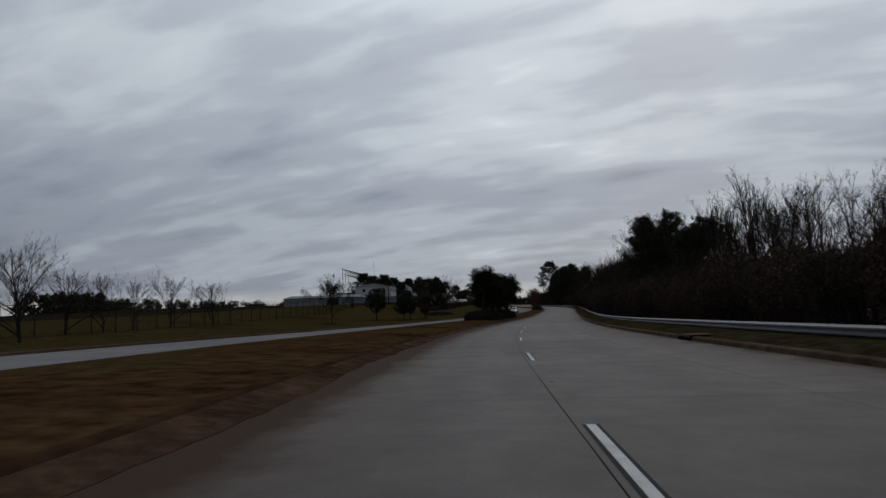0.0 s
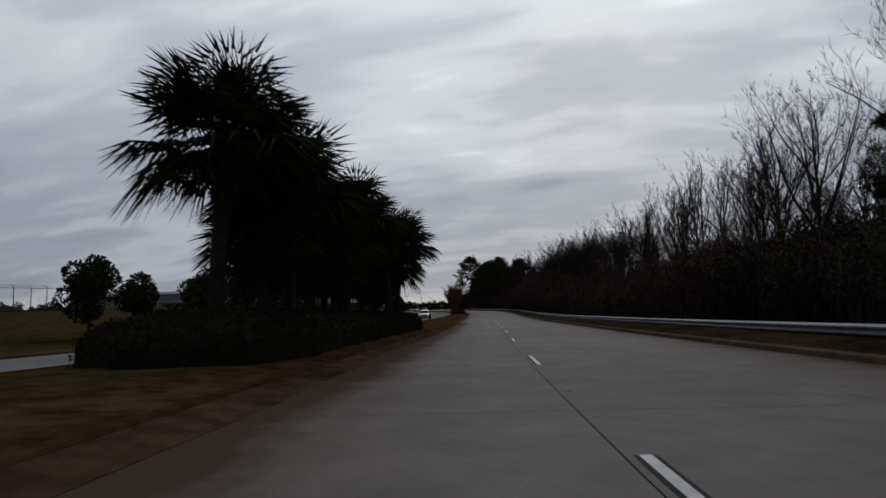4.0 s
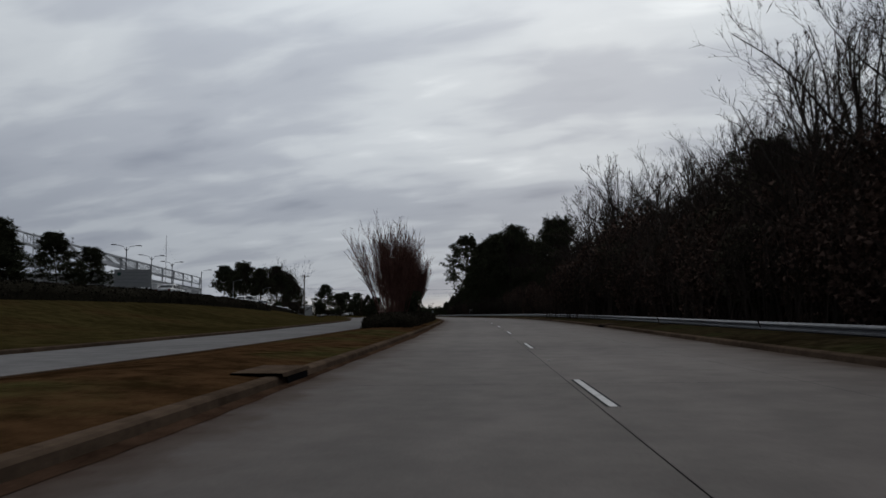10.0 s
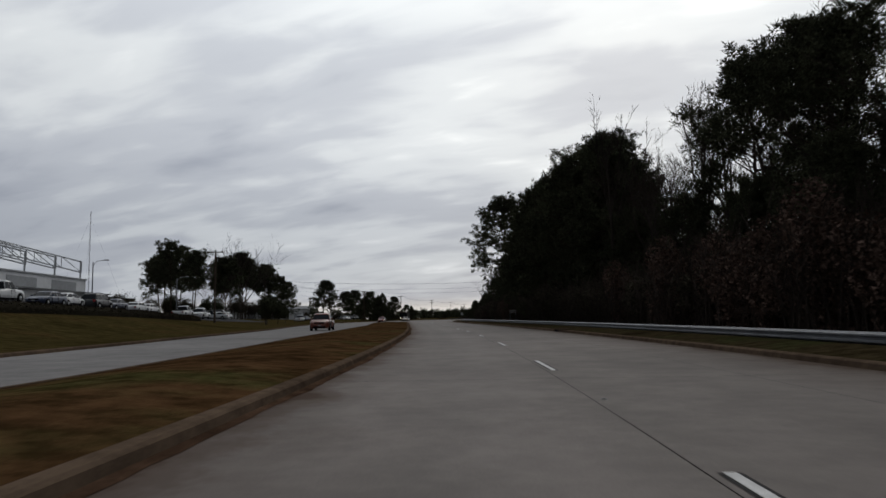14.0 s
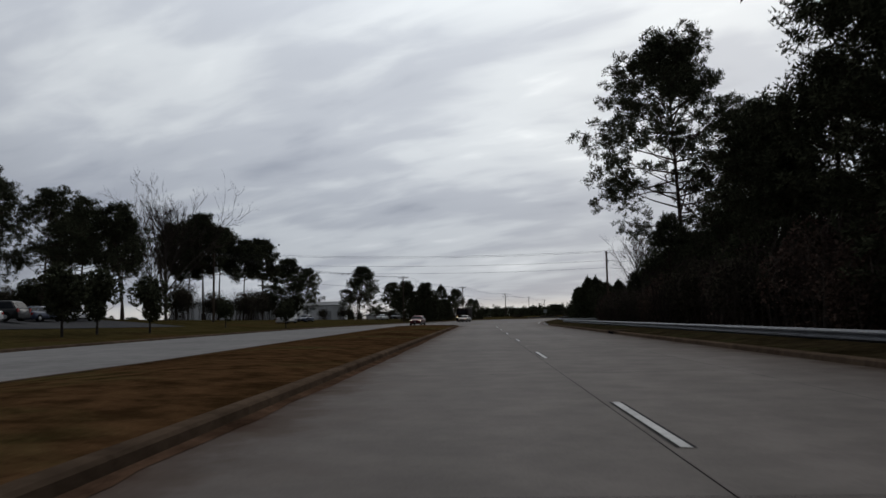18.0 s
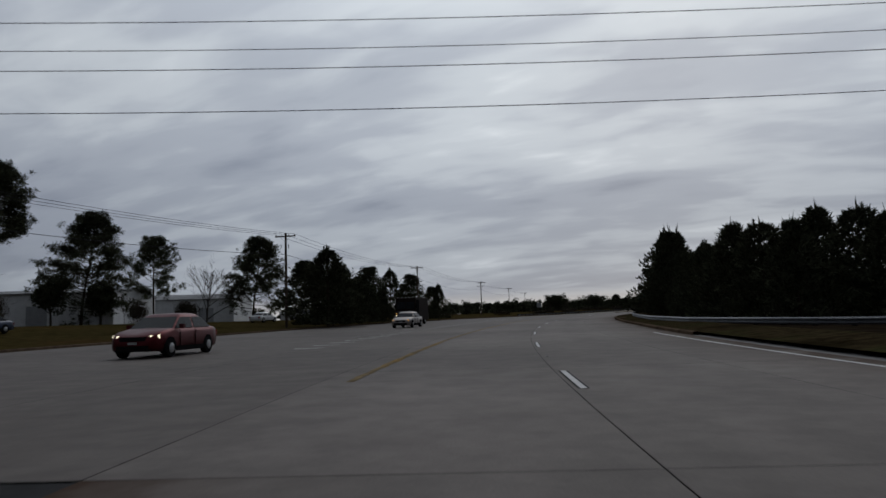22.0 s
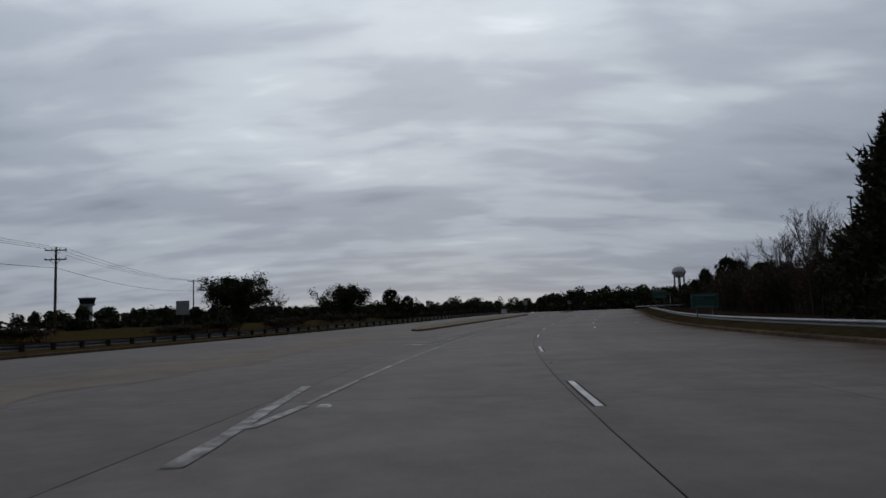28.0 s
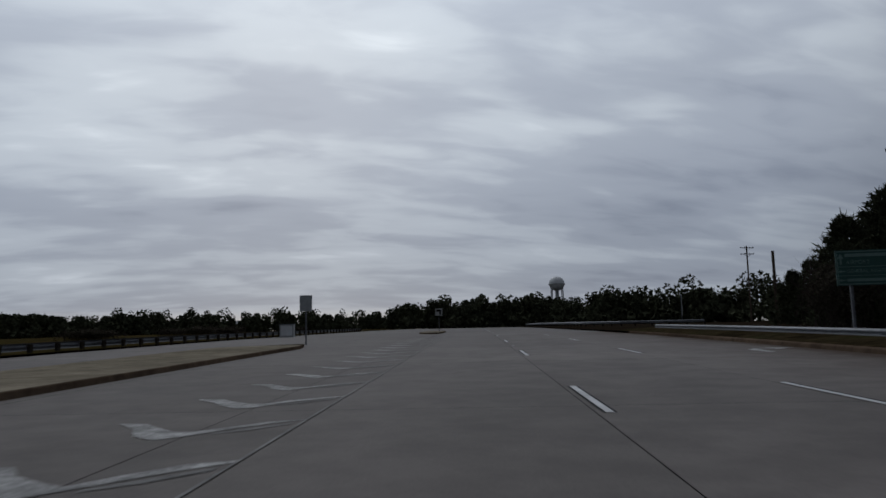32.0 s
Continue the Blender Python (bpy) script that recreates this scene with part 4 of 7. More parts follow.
DENSE = pine("pine_tree", 18, 0.08, 5.0, 60, "dense dark pine, foliage nearly to the ground", 6, 28, 0.46, 0.25)
BIG_PINE = pine("pine_tree", 24.5, 0.38, 8.6, 62, "large open-crowned pine beside the guardrail", 11, 34, 0.40, 0.5)
YOUNG = [conifer("young_pine", 7, 4.6, "dense young pine, dark green", NEEDLE, 1700, 3, 0.5, 0.42, 60),
         conifer("young_pine", 6, 4.0, "bushy young pine with upright shoots", NEEDLE, 1300, 3, 0.65, 0.45, 60)]
CEDARS = [conifer("cedar_tree", 8, 6.0, "dark dense cedar, pointed top", CEDAR, 2800, 3, 0.72, 0.34, 22),
          conifer("cedar_tree", 9, 5.6, "tall dark cedar tree with ragged outline", CEDAR, 2800, 3, 0.8, 0.34, 22)]
THICKETS = [thicket("thicket_shrub", 5, 5.5, THICKET, "dense brown leafless thicket at the wood's edge"),
            thicket("thicket_shrub", 4.5, 5.0, THICKETG, "dense dark evergreen undergrowth at the wood's edge"),
            thicket("thicket_shrub", 5.5, 5.0, THICKET, "tangled dark brown undergrowth with vertical stems")]
ROUND = [round_tree("evergreen_tree", 5.0, 3.4, 1.1, "small round evergreen tree on the lawn", LEAF),
         round_tree("evergreen_tree", 4.6, 3.6, 1.0, "small dense evergreen tree on mulch", LEAF)]
OAK = [bare_tree("oak_tree", 5.6, 0.62, 15, "broad dark evergreen oak behind the guardrail", 0.14, 0.03, 22000),
       bare_tree("oak_tree", 4.2, 0.7, 13, "small round bare oak behind the guardrail", 0.12, 0.034, 1500)]
SMALL_BARE = [bare_tree("bare_tree", 5, 0.5, 11, "small bare vase-shaped tree by the fence", 0.08, 0.022),
              bare_tree("ornamental_tree", 5.4, 0.55, 16, "small lawn tree with a few dark leaves", 0.2, 0.028, 2600)]
PALM = palmetto(4.5, "palmetto palm with shaggy fan crown in the median bed")
PALM2 = palmetto(3.8, "shorter palmetto palm in the median bed")
MYRTLES = [crape_myrtle(6.4, 4.5, "bare multi-stemmed crape myrtle in the median bed"), crape_myrtle(5.8, 4.2, "bare reddish crape myrtle, vase shaped")]


def rnd(a, b):
    return float(RNG.uniform(a, b))


def plant_right_wood():
    g1, g2 = "undergrowth at the wood's edge", "trees of the roadside wood"
    for row, (d, gap, k0, k1) in enumerate(((11.3, 3.2, 0.8, 1.1), (14.5, 4.0, 1.05, 1.45), (20, 7.0, 1.2, 1.65))):
        s = -30.0
        while s < 428:
            tall = float(np.interp(s, [0, 45, 60, 100, 120, 150, 178, 190, 200, 215, 235, 250, 264, 280, 300, 395, 405, 430], [0.75, 0.72, 0.82, 0.9, 0.82, 0.84, 0.95, 1.12, 1.25, 1.3, 1.3, 1.65, 1.55, 1.1, 0.92, 0.9, 0.65, 0.65]))
            pick = THICKETS[int(RNG.integers(0, 3))] if s < 310 else THICKETS[1 if RNG.uniform() < 0.75 else 2]
            put(pick, at(s, d + rnd(-0.7, 0.9)), rnd(0, 360), rnd(k0, k1) * tall, group=g1)
            s += gap * rnd(0.8, 1.2) * (1 if s < 330 else 1.35)
    s = 236.0
    while s < 420:
        put(THICKETS[int(RNG.integers(0, 3))], at(s, 26 + rnd(-1.5, 2.5)), rnd(0, 360), rnd(2.1, 2.5) * (1 if s < 385 else 0.75), tall=rnd(1.5, 2.0) * (1 if s < 385 else 0.6), group=g1)
        s += rnd(8.0, 10.0)
    s = -20.0
    while s < 335:
        hgt = float(np.interp(s, [0, 45, 58, 70, 90, 102, 118, 130, 160, 185, 192, 207, 235, 250, 266, 280, 300, 322], [7.8, 7.8, 9.0, 10.2, 13.2, 13.0, 11.6, 11.4, 12.2, 13.4, 12.8, 15.6, 15.6, 16, 16.4, 13, 14, 18]))
        b = BARE[int(RNG.choice([0, 1, 2, 2, 3]))]
        put(b, at(s, rnd(12.5, 19)), rnd(0, 360), hgt / 14 * rnd(0.72, 1.02), group=g2)
        if RNG.uniform() < 0.8:
            put(BARE[int(RNG.integers(0, 4))], at(s + rnd(0, 4), rnd(20, 30)), rnd(0, 360), hgt / 14 * rnd(0.85, 1.1), group=g2)
        s += rnd(2.2, 4.0)
    for s, d, h in ((66, 15, 8), (70, 17, 9.5), (194, 14.5, 10.2), (243, 22, 13), (300, 15, 13.5), (306, 17, 16),
                    (314, 18, 17), (333, 14.5, 17), (337, 17, 18.5), (342, 13.5, 17.5), (347, 17, 20), (353, 14.5, 18.5), (358, 17, 19.5),
                    (363, 14, 18.5), (368, 16, 19.5), (373, 14, 18.5), (378, 14.5, 17), (384, 15, 12.5), (389, 14, 11), (395, 16, 9)):
        k = 0 if h > 18 else 1 if h > 13 else 2
        put(PINES[k], at(s, d), rnd(0, 360), h / (21, 19, 14)[k], group=g2)
    for i in range(34):
        s = 286 + i * 3.3
        put(DENSE, at(s + rnd(-1, 1), (12.8, 16.5, 20.5)[i % 3] + rnd(0, 1)), rnd(0, 360), float(np.interp(s, [286, 325, 335, 350, 374, 381, 388, 400], [7.5, 8.5, 14, 16, 15.5, 11.5, 8.5, 7])) / 18 * rnd(0.85, 1.15), group=g2)
    for s, d, h in ((76, 14, 9), (81, 13, 11), (85, 16, 12), (89, 14, 11.5), (94, 15, 10), (99, 14, 8), (262, 13.5, 8)):
        put(DENSE, at(s, d), rnd(0, 360), h / 18, group=g2)
    for s, d, k in ((140, 14.1, 1.05), (131, 18, 0.72), (205, 15, 1.15), (112, 16, 0.6)):
        put(SNAG, at(s, d), rnd(0, 360), k, group=g2)
    for s, d, k in ((44, 14.5, 0.60), (46.5, 15.6, 0.56), (49, 14.0, 0.52)):
        put(BARE[1], at(s, d), rnd(0, 360), k, group=g2)
    for s, d, k in ((414, 12.6, 0.62), (417, 14.0, 0.55), (410, 13.0, 0.6)):
        put(BARE[2], at(s, d), rnd(0, 360), k, group=g2)
    for s, d, k in ((156.5, 14.5, 0.72), (208, 16, 1.02), (214, 17.5, 0.98), (182, 15.5, 0.8), (257, 16, 1.05), (264, 18, 1.0)):
        put(SPREADING, at(s, d), rnd(0, 360), k * 0.85, tall=k, group=g2)
    put(BIG_PINE, at(413.5, 16.6), 340, 1.0)
    for s, d, h in ((404, 13, 8), (408, 20, 9), (414, 12.5, 4.6), (420, 17, 7), (425, 22, 9), (432, 21, 8.5), (438, 25, 8)):
        put(PINES[2] if h > 7.5 else YOUNG[0], at(s, d), rnd(0, 360), h / (14 if h > 7.5 else 7), group=g2)
    for s, d, h in ((418, 14.5, 5.4), (422, 17, 6.2), (426, 19, 6.8), (429, 24, 8.5), (416, 18, 8)):
        put(PINES[2], at(s, d), rnd(0, 360), h / 14, group=g2)
    for s, d, h in ((402, 16, 10), (410, 22, 11), (398, 19, 12)):
        put(BARE[2], at(s, d), rnd(0, 360), h / 13, group=g2)


def plant_corner():
    g = "young pines behind the curving guardrail"
    for i in range(64):
        s = 456 + (i % 32) * 4.05 + rnd(-1, 1)
        d = (15.5 if s < 466 else 12.0) + (0 if i < 32 else 5.0) + rnd(-0.6, 1.0) + float(np.interp(s, [490, 500, 512, 530, 536, 545, 560, 584], [0, 0.4, 0.3, 0.1, -0.8, -1.3, -0.4, 0.9]))
        h = float(np.interp(s, [455, 462, 467, 471, 475, 480, 489, 495, 503, 507, 511, 520, 530, 540, 558, 572, 584], [3.2, 3.8, 4.6, 6.0, 7.4, 6.0, 5.5, 5.5, 5.4, 9.4, 10.2, 10.2, 10.0, 8.9, 8.7, 8.2, 7.8])) * rnd(0.76, 0.96) * (1.0 if i < 32 or s < 500 else 0.62 if s < 526 else 1.04)
        k = YOUNG[i % 2] if s < 506 else CEDARS[i % 2]
        put(k, at(s, d), rnd(0, 360), h / (7, 6)[i % 2] if s < 506 else h / (8, 9)[i % 2], group=g)
    for s, d, h in ((586, 15.2, 9.2), (589, 16, 9.0), (592, 17.4, 8.8), (588, 19, 10.0), (593, 21, 9.5)):
        put(CEDARS[int(s) % 2], at(s, d), rnd(0, 360), h / (8, 9)[int(s) % 2] * 0.85, tall=h / (8, 9)[int(s) % 2], group=g)
    for i in range(16):
        put(THICKETS[i % 3], at(595 + i * 3.9, 17.6 + rnd(0, 4)), rnd(0, 360), rnd(0.8, 1.1), group="brown scrub beside the turn lane")
    for i in range(12):
        put(BARE[i % 4], at(594 + i * 4.2, rnd(18, 23)), rnd(0, 360), rnd(0.44, 0.58), group="bare saplings beside the turn lane")
    for x, y, h in ((148, 643, 5.5), (152, 645, 7.9), (156, 644, 8.9), (161, 647, 8.6), (165, 646, 8), (170, 649, 8.5), (175, 650, 8), (181, 655, 8.5), (188, 662, 9), (160, 653, 5), (170, 657, 6)):
        put(YOUNG[int(h) % 2], foot(x + 3, y - 1.5), rnd(0, 360), h / 7.6, group="dark evergreen clump beside the turn lane")
    for x, y, k in ((149, 641, 0.8), (154, 642, 0.9), (160, 644, 1.0), (167, 645, 1.0), (173, 648, 1.0)):
        put(THICKETS[1], foot(x, y), rnd(0, 360), k, group="dark evergreen clump beside the turn lane")


def plant_left():
    for s, d, h in ((37, -28.7, 5.4), (42, -33, 4.2), (46.5, -33, 4.4), (51, -33.2, 4.3), (55, -33.4, 4.0), (61, -33.6, 4.5), (69, -33.5, 4.2)):
        put(SMALL_BARE[0], at(s, d), rnd(0, 360), h / 4.4, group="bare trees along the fence")
    put(SMALL_BARE[1], at(84, -25.6), 10)
    for i, (s, d, h) in enumerate(((104, -25.5, 5.2), (112, -23.2, 5.0), (118.5, -23.6, 4.2), (127, -22.8, 5.2), (150, -28, 5.6), (156, -33, 5.0))):
        put(ROUND[i % 2], at(s, d), rnd(0, 360), h / 4.8, group="evergreen trees on the lawn")
    for s, d, h in ((192, -33.0, 8.6), (210, -38.0, 7.0)):
        put(CEDARS[0], at(s, d), rnd(0, 360), h / 8, tall=h / 8)
    for s, d, h in ((195.5, -40.0, 4.6), (192, -42, 4.0)):
        put(SMALL_BARE[0], at(s, d), rnd(0, 360), h / 5)
    g = "pines round the car park"
    for x, y, h in ((-30, 292, 14), (-26, 301, 15), (-22, 312, 14), (-20, 321, 12), (-36, 300, 16), (-28, 306, 13), (-9, 423, 16.5), (-13, 428, 14), (-5, 427, 15), (2, 432, 14), (-17, 455, 19),
                    (-5.4, 530, 16), (8, 572, 16.8), (16.5, 600.5, 13.4),
                    (20.6, 615.5, 14.6), (26, 625, 14.4), (38, 612, 11), (44, 579, 6.4), (28, 520, 8)):
        k = 0 if h > 17 else 1 if h > 14.5 else 2
        if y > 482 or y < 330:
            put(LOWPINE, foot(x, y), rnd(0, 360), h / 16 * (1.25 if y > 482 else 1.0), tall=h / 16 * (1.0 if y > 482 else 0.8), group=g)
        else:
            put(PINES[k], foot(x, y), rnd(0, 360), h / (21, 19, 14)[k], group=g)
    for x, y, h in ((-12, 479, 18.6), (-5, 475, 19.4), (-7, 488, 18.9), (-2, 488.5, 16.3), (-4, 508, 18.8), (-18, 470, 18), (-24, 464, 19), (-15, 492, 17)):
        put(CLEAR, foot(x, y), rnd(0, 360), h / 18, group=g)
    put(OPEN, foot(-4, 552), 0, 15.3 / 16, group=g)
    put(CEDARS[0], foot(33, 617), 0, 1.6, tall=1.62, label="broad dark evergreen tree under the power line")
    put(ROUND[0], foot(22, 604), 0, 1.35, tall=1.4)
    put(ROUND_BARE, foot(1, 446), 0, 1.15, tall=1.34)
    put(ROUND_BARE, foot(-5, 455), 70, 0.95)
    put(SMALL_BARE[0], foot(16, 520), 0, 1.5)
    for x, y, k in ((-8, 527, 1.5), (-3, 531, 1.4), (-5.5, 536, 1.3), (-14, 438, 1.2), (-6, 440, 1.0), (20, 440, 0.8), (14, 434, 0.75), (2, 418, 0.9)):
        put(ROUND[0], foot(x, y), rnd(0, 360), k)
    for s, d in ((398, -30), (411, -30.2), (404, -31)):
        put(ROUND[1], at(s, d), rnd(0, 360), 1.0, tall=1.1, group="young evergreen trees by the far carriageway")
    put(CEDARS[0], foot(34, 506), 0, 1.3, tall=1.06)
    for i in range(6):
        k = (CEDARS[0], YOUNG[0], CEDARS[1])[i % 3]
        put(k, at(508 + i * 2.7, -24.5 - rnd(0, 2)), rnd(0, 360), float(np.interp(i, [0, 3, 6], [6.5, 6.0, 5])) / (8, 7, 9)[i % 3] * rnd(0.85, 1.15), group="dark evergreens under the power line")
    for x, y, k in ((-24, 434, 1.2), (-20, 441, 1.0), (-16, 444, 1.1), (-11, 440, 1.0), (-3, 460, 1.2), (-1, 470, 1.0), (1, 480, 1.1), (0, 490, 1.2), (3, 497, 1.2), (8, 518, 1.1), (12, 524, 1.2)):
        put(THICKETS[1], foot(x, y), rnd(0, 360), k * (1.2 if x < 2 else 0.6), group="dark undergrowth among the pines")
    put(CEDARS[1], foot(46, 540), 0, 0.62)
    for x, y, k in ((12, 592, 0.75), (16, 597, 0.8), (20, 600, 0.7), (24, 604, 0.75), (28, 606, 0.8), (32, 608, 0.75), (36, 609, 0.7), (40, 608, 0.6)):
        put(THICKETS[1], foot(x, y), rnd(0, 360), k, group="dark undergrowth among the pines")
    put(OAK[0], foot(77.8, 615.5), 0, 0.92, tall=0.86)
    put(OAK[0], foot(93, 638), 80, 0.95, tall=0.82)
    put(OAK[1], foot(82, 634), 40, 0.9)
    put(SMALL_BARE[0], foot(85, 643), 0, 0.5, tall=0.34)
    put(YOUNG[0], foot(106.5, 665.6), 0, 0.92, tall=0.72, label="dark bushy conifer behind the far guardrail")
    put(YOUNG[1], foot(109.6, 666), 0, 0.85, tall=0.64, label="dark bushy conifer behind the far guardrail")
    for i in range(18):
        put(THICKETS[1], at(600 + i * 9.5, -30 - rnd(0, 8)), rnd(0, 360), rnd(0.85, 1.1), tall=rnd(0.2, 0.3), group="dark scrub behind the far guardrail")


def plant_beds():
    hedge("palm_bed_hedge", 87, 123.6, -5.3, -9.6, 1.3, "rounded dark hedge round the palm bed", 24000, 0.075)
    for i, (s, d) in enumerate(((90, -7), (93, -6.2), (97, -8), (101, -6.3), (105, -7.6), (109.3, -5.9), (113, -7.2), (113.9, -6.4), (115.5, -6.3), (116.5, -8))):
        put(PALM if i % 3 != 1 else PALM2, at(s, d, 0.15), rnd(0, 360), rnd(1.02, 1.16), group="palms in the median bed")
    for i, (s, d) in enumerate(((91.5, -6.4), (95, -7.3), (99, -6.6), (103, -7.2), (107, -6.8), (111, -6.9), (114.5, -7.4), (98, -8.2), (108, -8))):
        put(PALM2, at(s, d, 0.1), rnd(0, 360), rnd(0.66, 0.82), label="low young palmetto palm in the median bed", group="palms in the median bed")
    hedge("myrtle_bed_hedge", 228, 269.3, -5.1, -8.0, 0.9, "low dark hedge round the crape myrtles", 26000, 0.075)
    for i, (s, d, k) in enumerate(((238.5, -7.4, 1.14), (241.8, -7.0, 1.1), (245, -7.6, 1.12), (248.6, -7.6, 0.86), (260.9, -7.6, 1.2), (263.2, -7.9, 1.18), (264.9, -7.3, 1.06), (267.6, -7.4, 1.0))):
        put(MYRTLES[i % 2], at(s, d, 0.15), rnd(0, 360), k, tall=k * 1.07, group="crape myrtles in the median bed")
    for s, d, k in ((252.4, -7.0, 0.66), (255.2, -7.4, 0.62), (265.5, -8.0, 0.42)):
        put(ROUND[1], at(s, d, 0.1), rnd(0, 360), k * 1.15, tall=k, label="dense dark evergreen shrub among the crape myrtles")
    hedge("slope_hedge", 172, 305, -30.5, -32.5, 1.0, "long dark clipped hedge along the top of the slope", 20000, 0.16)
    hedge("slope_hedge", 305, 372, -33.5, -35.0, 0.7, "low dark hedge beside the car park", 6000, 0.15)
    hedge("shrub_bed", 148, 172, -24.5, -28.0, 0.32, "low dark planting bed on the lawn", 6000, 0.15)


plant_right_wood()
plant_corner()
plant_left()
plant_beds()


def build_far_woods():
    """Distant trees along the horizon, one mass."""
    b = Build()
    rows = [((-160, 700), (0, 830), 60, 7), ((0, 830), (150, 960), 60, 8), ((60, 760), (150, 880), 30, 5.5), ((150, 900), (330, 930), 60, 10), ((215, 800), (240, 715), 60, 9), ((240, 715), (300, 690), 40, 10), ((250, 860), (330, 780), 60, 11),
            ((330, 900), (420, 640), 60, 14), ((-190, 420), (-160, 700), 50, 11), ((-150, 250), (-190, 420), 40, 10), ((40, 1000), (200, 1050), 40, 12), ((84, 700), (120, 790), 30, 4.4), ((60, 690), (150, 800), 44, 4.2), ((120, 790), (260, 900), 50, 6), ((240, 690), (420, 700), 60, 11)]
    for (x0, y0), (x1, y1), n, h in rows:
        for i in range(n):
            u = (i + RNG.uniform(0, 1)) / n
            p = foot(x0 + (x1 - x0) * u + rnd(-9, 9), y0 + (y1 - y0) * u + rnd(-9, 9))
            hh = h * rnd(0.72, 1.08)
            w = hh * rnd(0.28, 0.45)
            c = lumps(330, (w, w, hh * 0.36), 9) + np.array([p.x, p.y, p.z + hh * 0.60])
            b.leaves(c, 0.72)
            b.tube([(p.x, p.y, p.z - 1), (p.x, p.y, p.z + hh * 0.6)], [0.25, 0.12], 3, False)
            c = lumps(230, (w * 1.8, w * 1.8, hh * 0.32), 6) + np.array([p.x, p.y, p.z + hh * 0.22])
            b.leaves(c, 0.95)
    solid("far_woods", b, LEAF, "dark distant woods along the horizon", "woods", "stuff")


build_far_woods()


# ---- more materials ----
WHITEWALL = mat("white_metal_siding", (0.55, 0.56, 0.57), 0.10, 1.5, 0.6, 0.05)
GREYWALL = mat("grey_metal_siding", (0.26, 0.27, 0.28), 0.12, 1.5, 0.6, 0.05)
TANWALL = mat("tan_panel_wall", (0.26, 0.22, 0.16), 0.12, 1.0, 0.8, 0.05)
ROOF = mat("grey_roof", (0.17, 0.175, 0.18), 0.2, 1.0, 0.7, 0.1)
STEEL = mat("white_painted_steel", (0.45, 0.46, 0.47), 0.12, 3, 0.5, 0.0)
DARKWIN = mat("dark_window_glass", (0.015, 0.018, 0.022), 0.2, 2, 0.15, 0.0)
DARKWIN.node_tree.nodes["Principled BSDF"].inputs["Specular IOR Level"].default_value = 0.09
DARK = mat("black_rubber", (0.012, 0.012, 0.013), 0.2, 6, 0.8, 0.1)
RIM = mat("silver_wheel", (0.32, 0.33, 0.34), 0.1, 6, 0.35, 0.0, metal=0.7)
LIGHT_ON = mat("lit_headlight", (0.8, 0.75, 0.6), 0.05, 6, 0.3, 0.0, emit=((1.0, 0.86, 0.62), 1.6))
LIGHT_OFF = mat("clear_lamp_glass", (0.35, 0.36, 0.38), 0.1, 6, 0.15, 0.0)
AMBER = mat("amber_lamp", (0.55, 0.22, 0.03), 0.1, 6, 0.3, 0.0, emit=((1.0, 0.5, 0.1), 0.5))
TAIL = mat("red_lamp", (0.22, 0.01, 0.01), 0.1, 6, 0.25, 0.0)
POLEWOOD = mat("weathered_pole_wood", (0.075, 0.058, 0.045), 0.3, 5, 0.9, 0.3)
GREEN_SIGN = mat("green_sign_sheet", (0.008, 0.055, 0.044), 0.12, 4, 0.55, 0.0)
SIGN_WHITE = mat("white_sign_sheet", (0.30, 0.31, 0.31), 0.1, 4, 0.5, 0.0)
SIGN_LETTER = mat("dulled_sign_lettering", (0.11, 0.18, 0.165), 0.15, 4, 0.6, 0.0)
BROWN_SIGN = mat("brown_sign_sheet", (0.055, 0.030, 0.022), 0.15, 4, 0.6, 0.0)
ALU = mat("sign_back_aluminium", (0.30, 0.32, 0.33), 0.12, 4, 0.45, 0.0, metal=0.4)
WIRE = mat("cable_black", (0.02, 0.02, 0.022), 0.1, 4, 0.7, 0.0)
MULCH = mat("dark_mulch", (0.035, 0.022, 0.015), 0.35, 6, 0.95, 0.4)
ASPHALT = mat("grey_asphalt", (0.060, 0.060, 0.062), 0.2, 3, 0.9, 0.2)
SAND = mat("washed_sand", (0.148, 0.122, 0.097), 0.15, 1.5, 0.72, 0.1, coarse=0.4)
FAINT = mat("nearly_gone_paint", (0.185, 0.180, 0.174), 0.25, 5, 0.75, 0.1, coarse=0.9)
ISLAND = mat("tan_island_concrete", (0.19, 0.165, 0.125), 0.25, 1.6, 0.9, 0.2, coarse=0.3)


def paint(name, col, metal=0.25, rough=0.32):
    return mat(name, col, 0.05, 2, rough, 0.0, metal=metal)


SILVER, REDPAINT, CHAMPAGNE = paint("silver_car_paint", (0.30, 0.32, 0.34), 0.5), paint("dark_red_car_paint", (0.07, 0.005, 0.008), 0.75, 0.4), paint("champagne_car_paint", (0.20, 0.178, 0.165), 0.4)
WHITECAR, BLACKCAR, BROWNVAN, BLUECAR, RUSTRED = paint("white_car_paint", (0.5, 0.51, 0.52), 0.0), paint("black_car_paint", (0.012, 0.013, 0.015)), paint("dark_brown_van_paint", (0.014, 0.010, 0.009), 0.0, 0.7), paint("dark_blue_car_paint", (0.02, 0.03, 0.06)), paint("faded_red_car_paint", (0.14, 0.035, 0.02), 0.0)


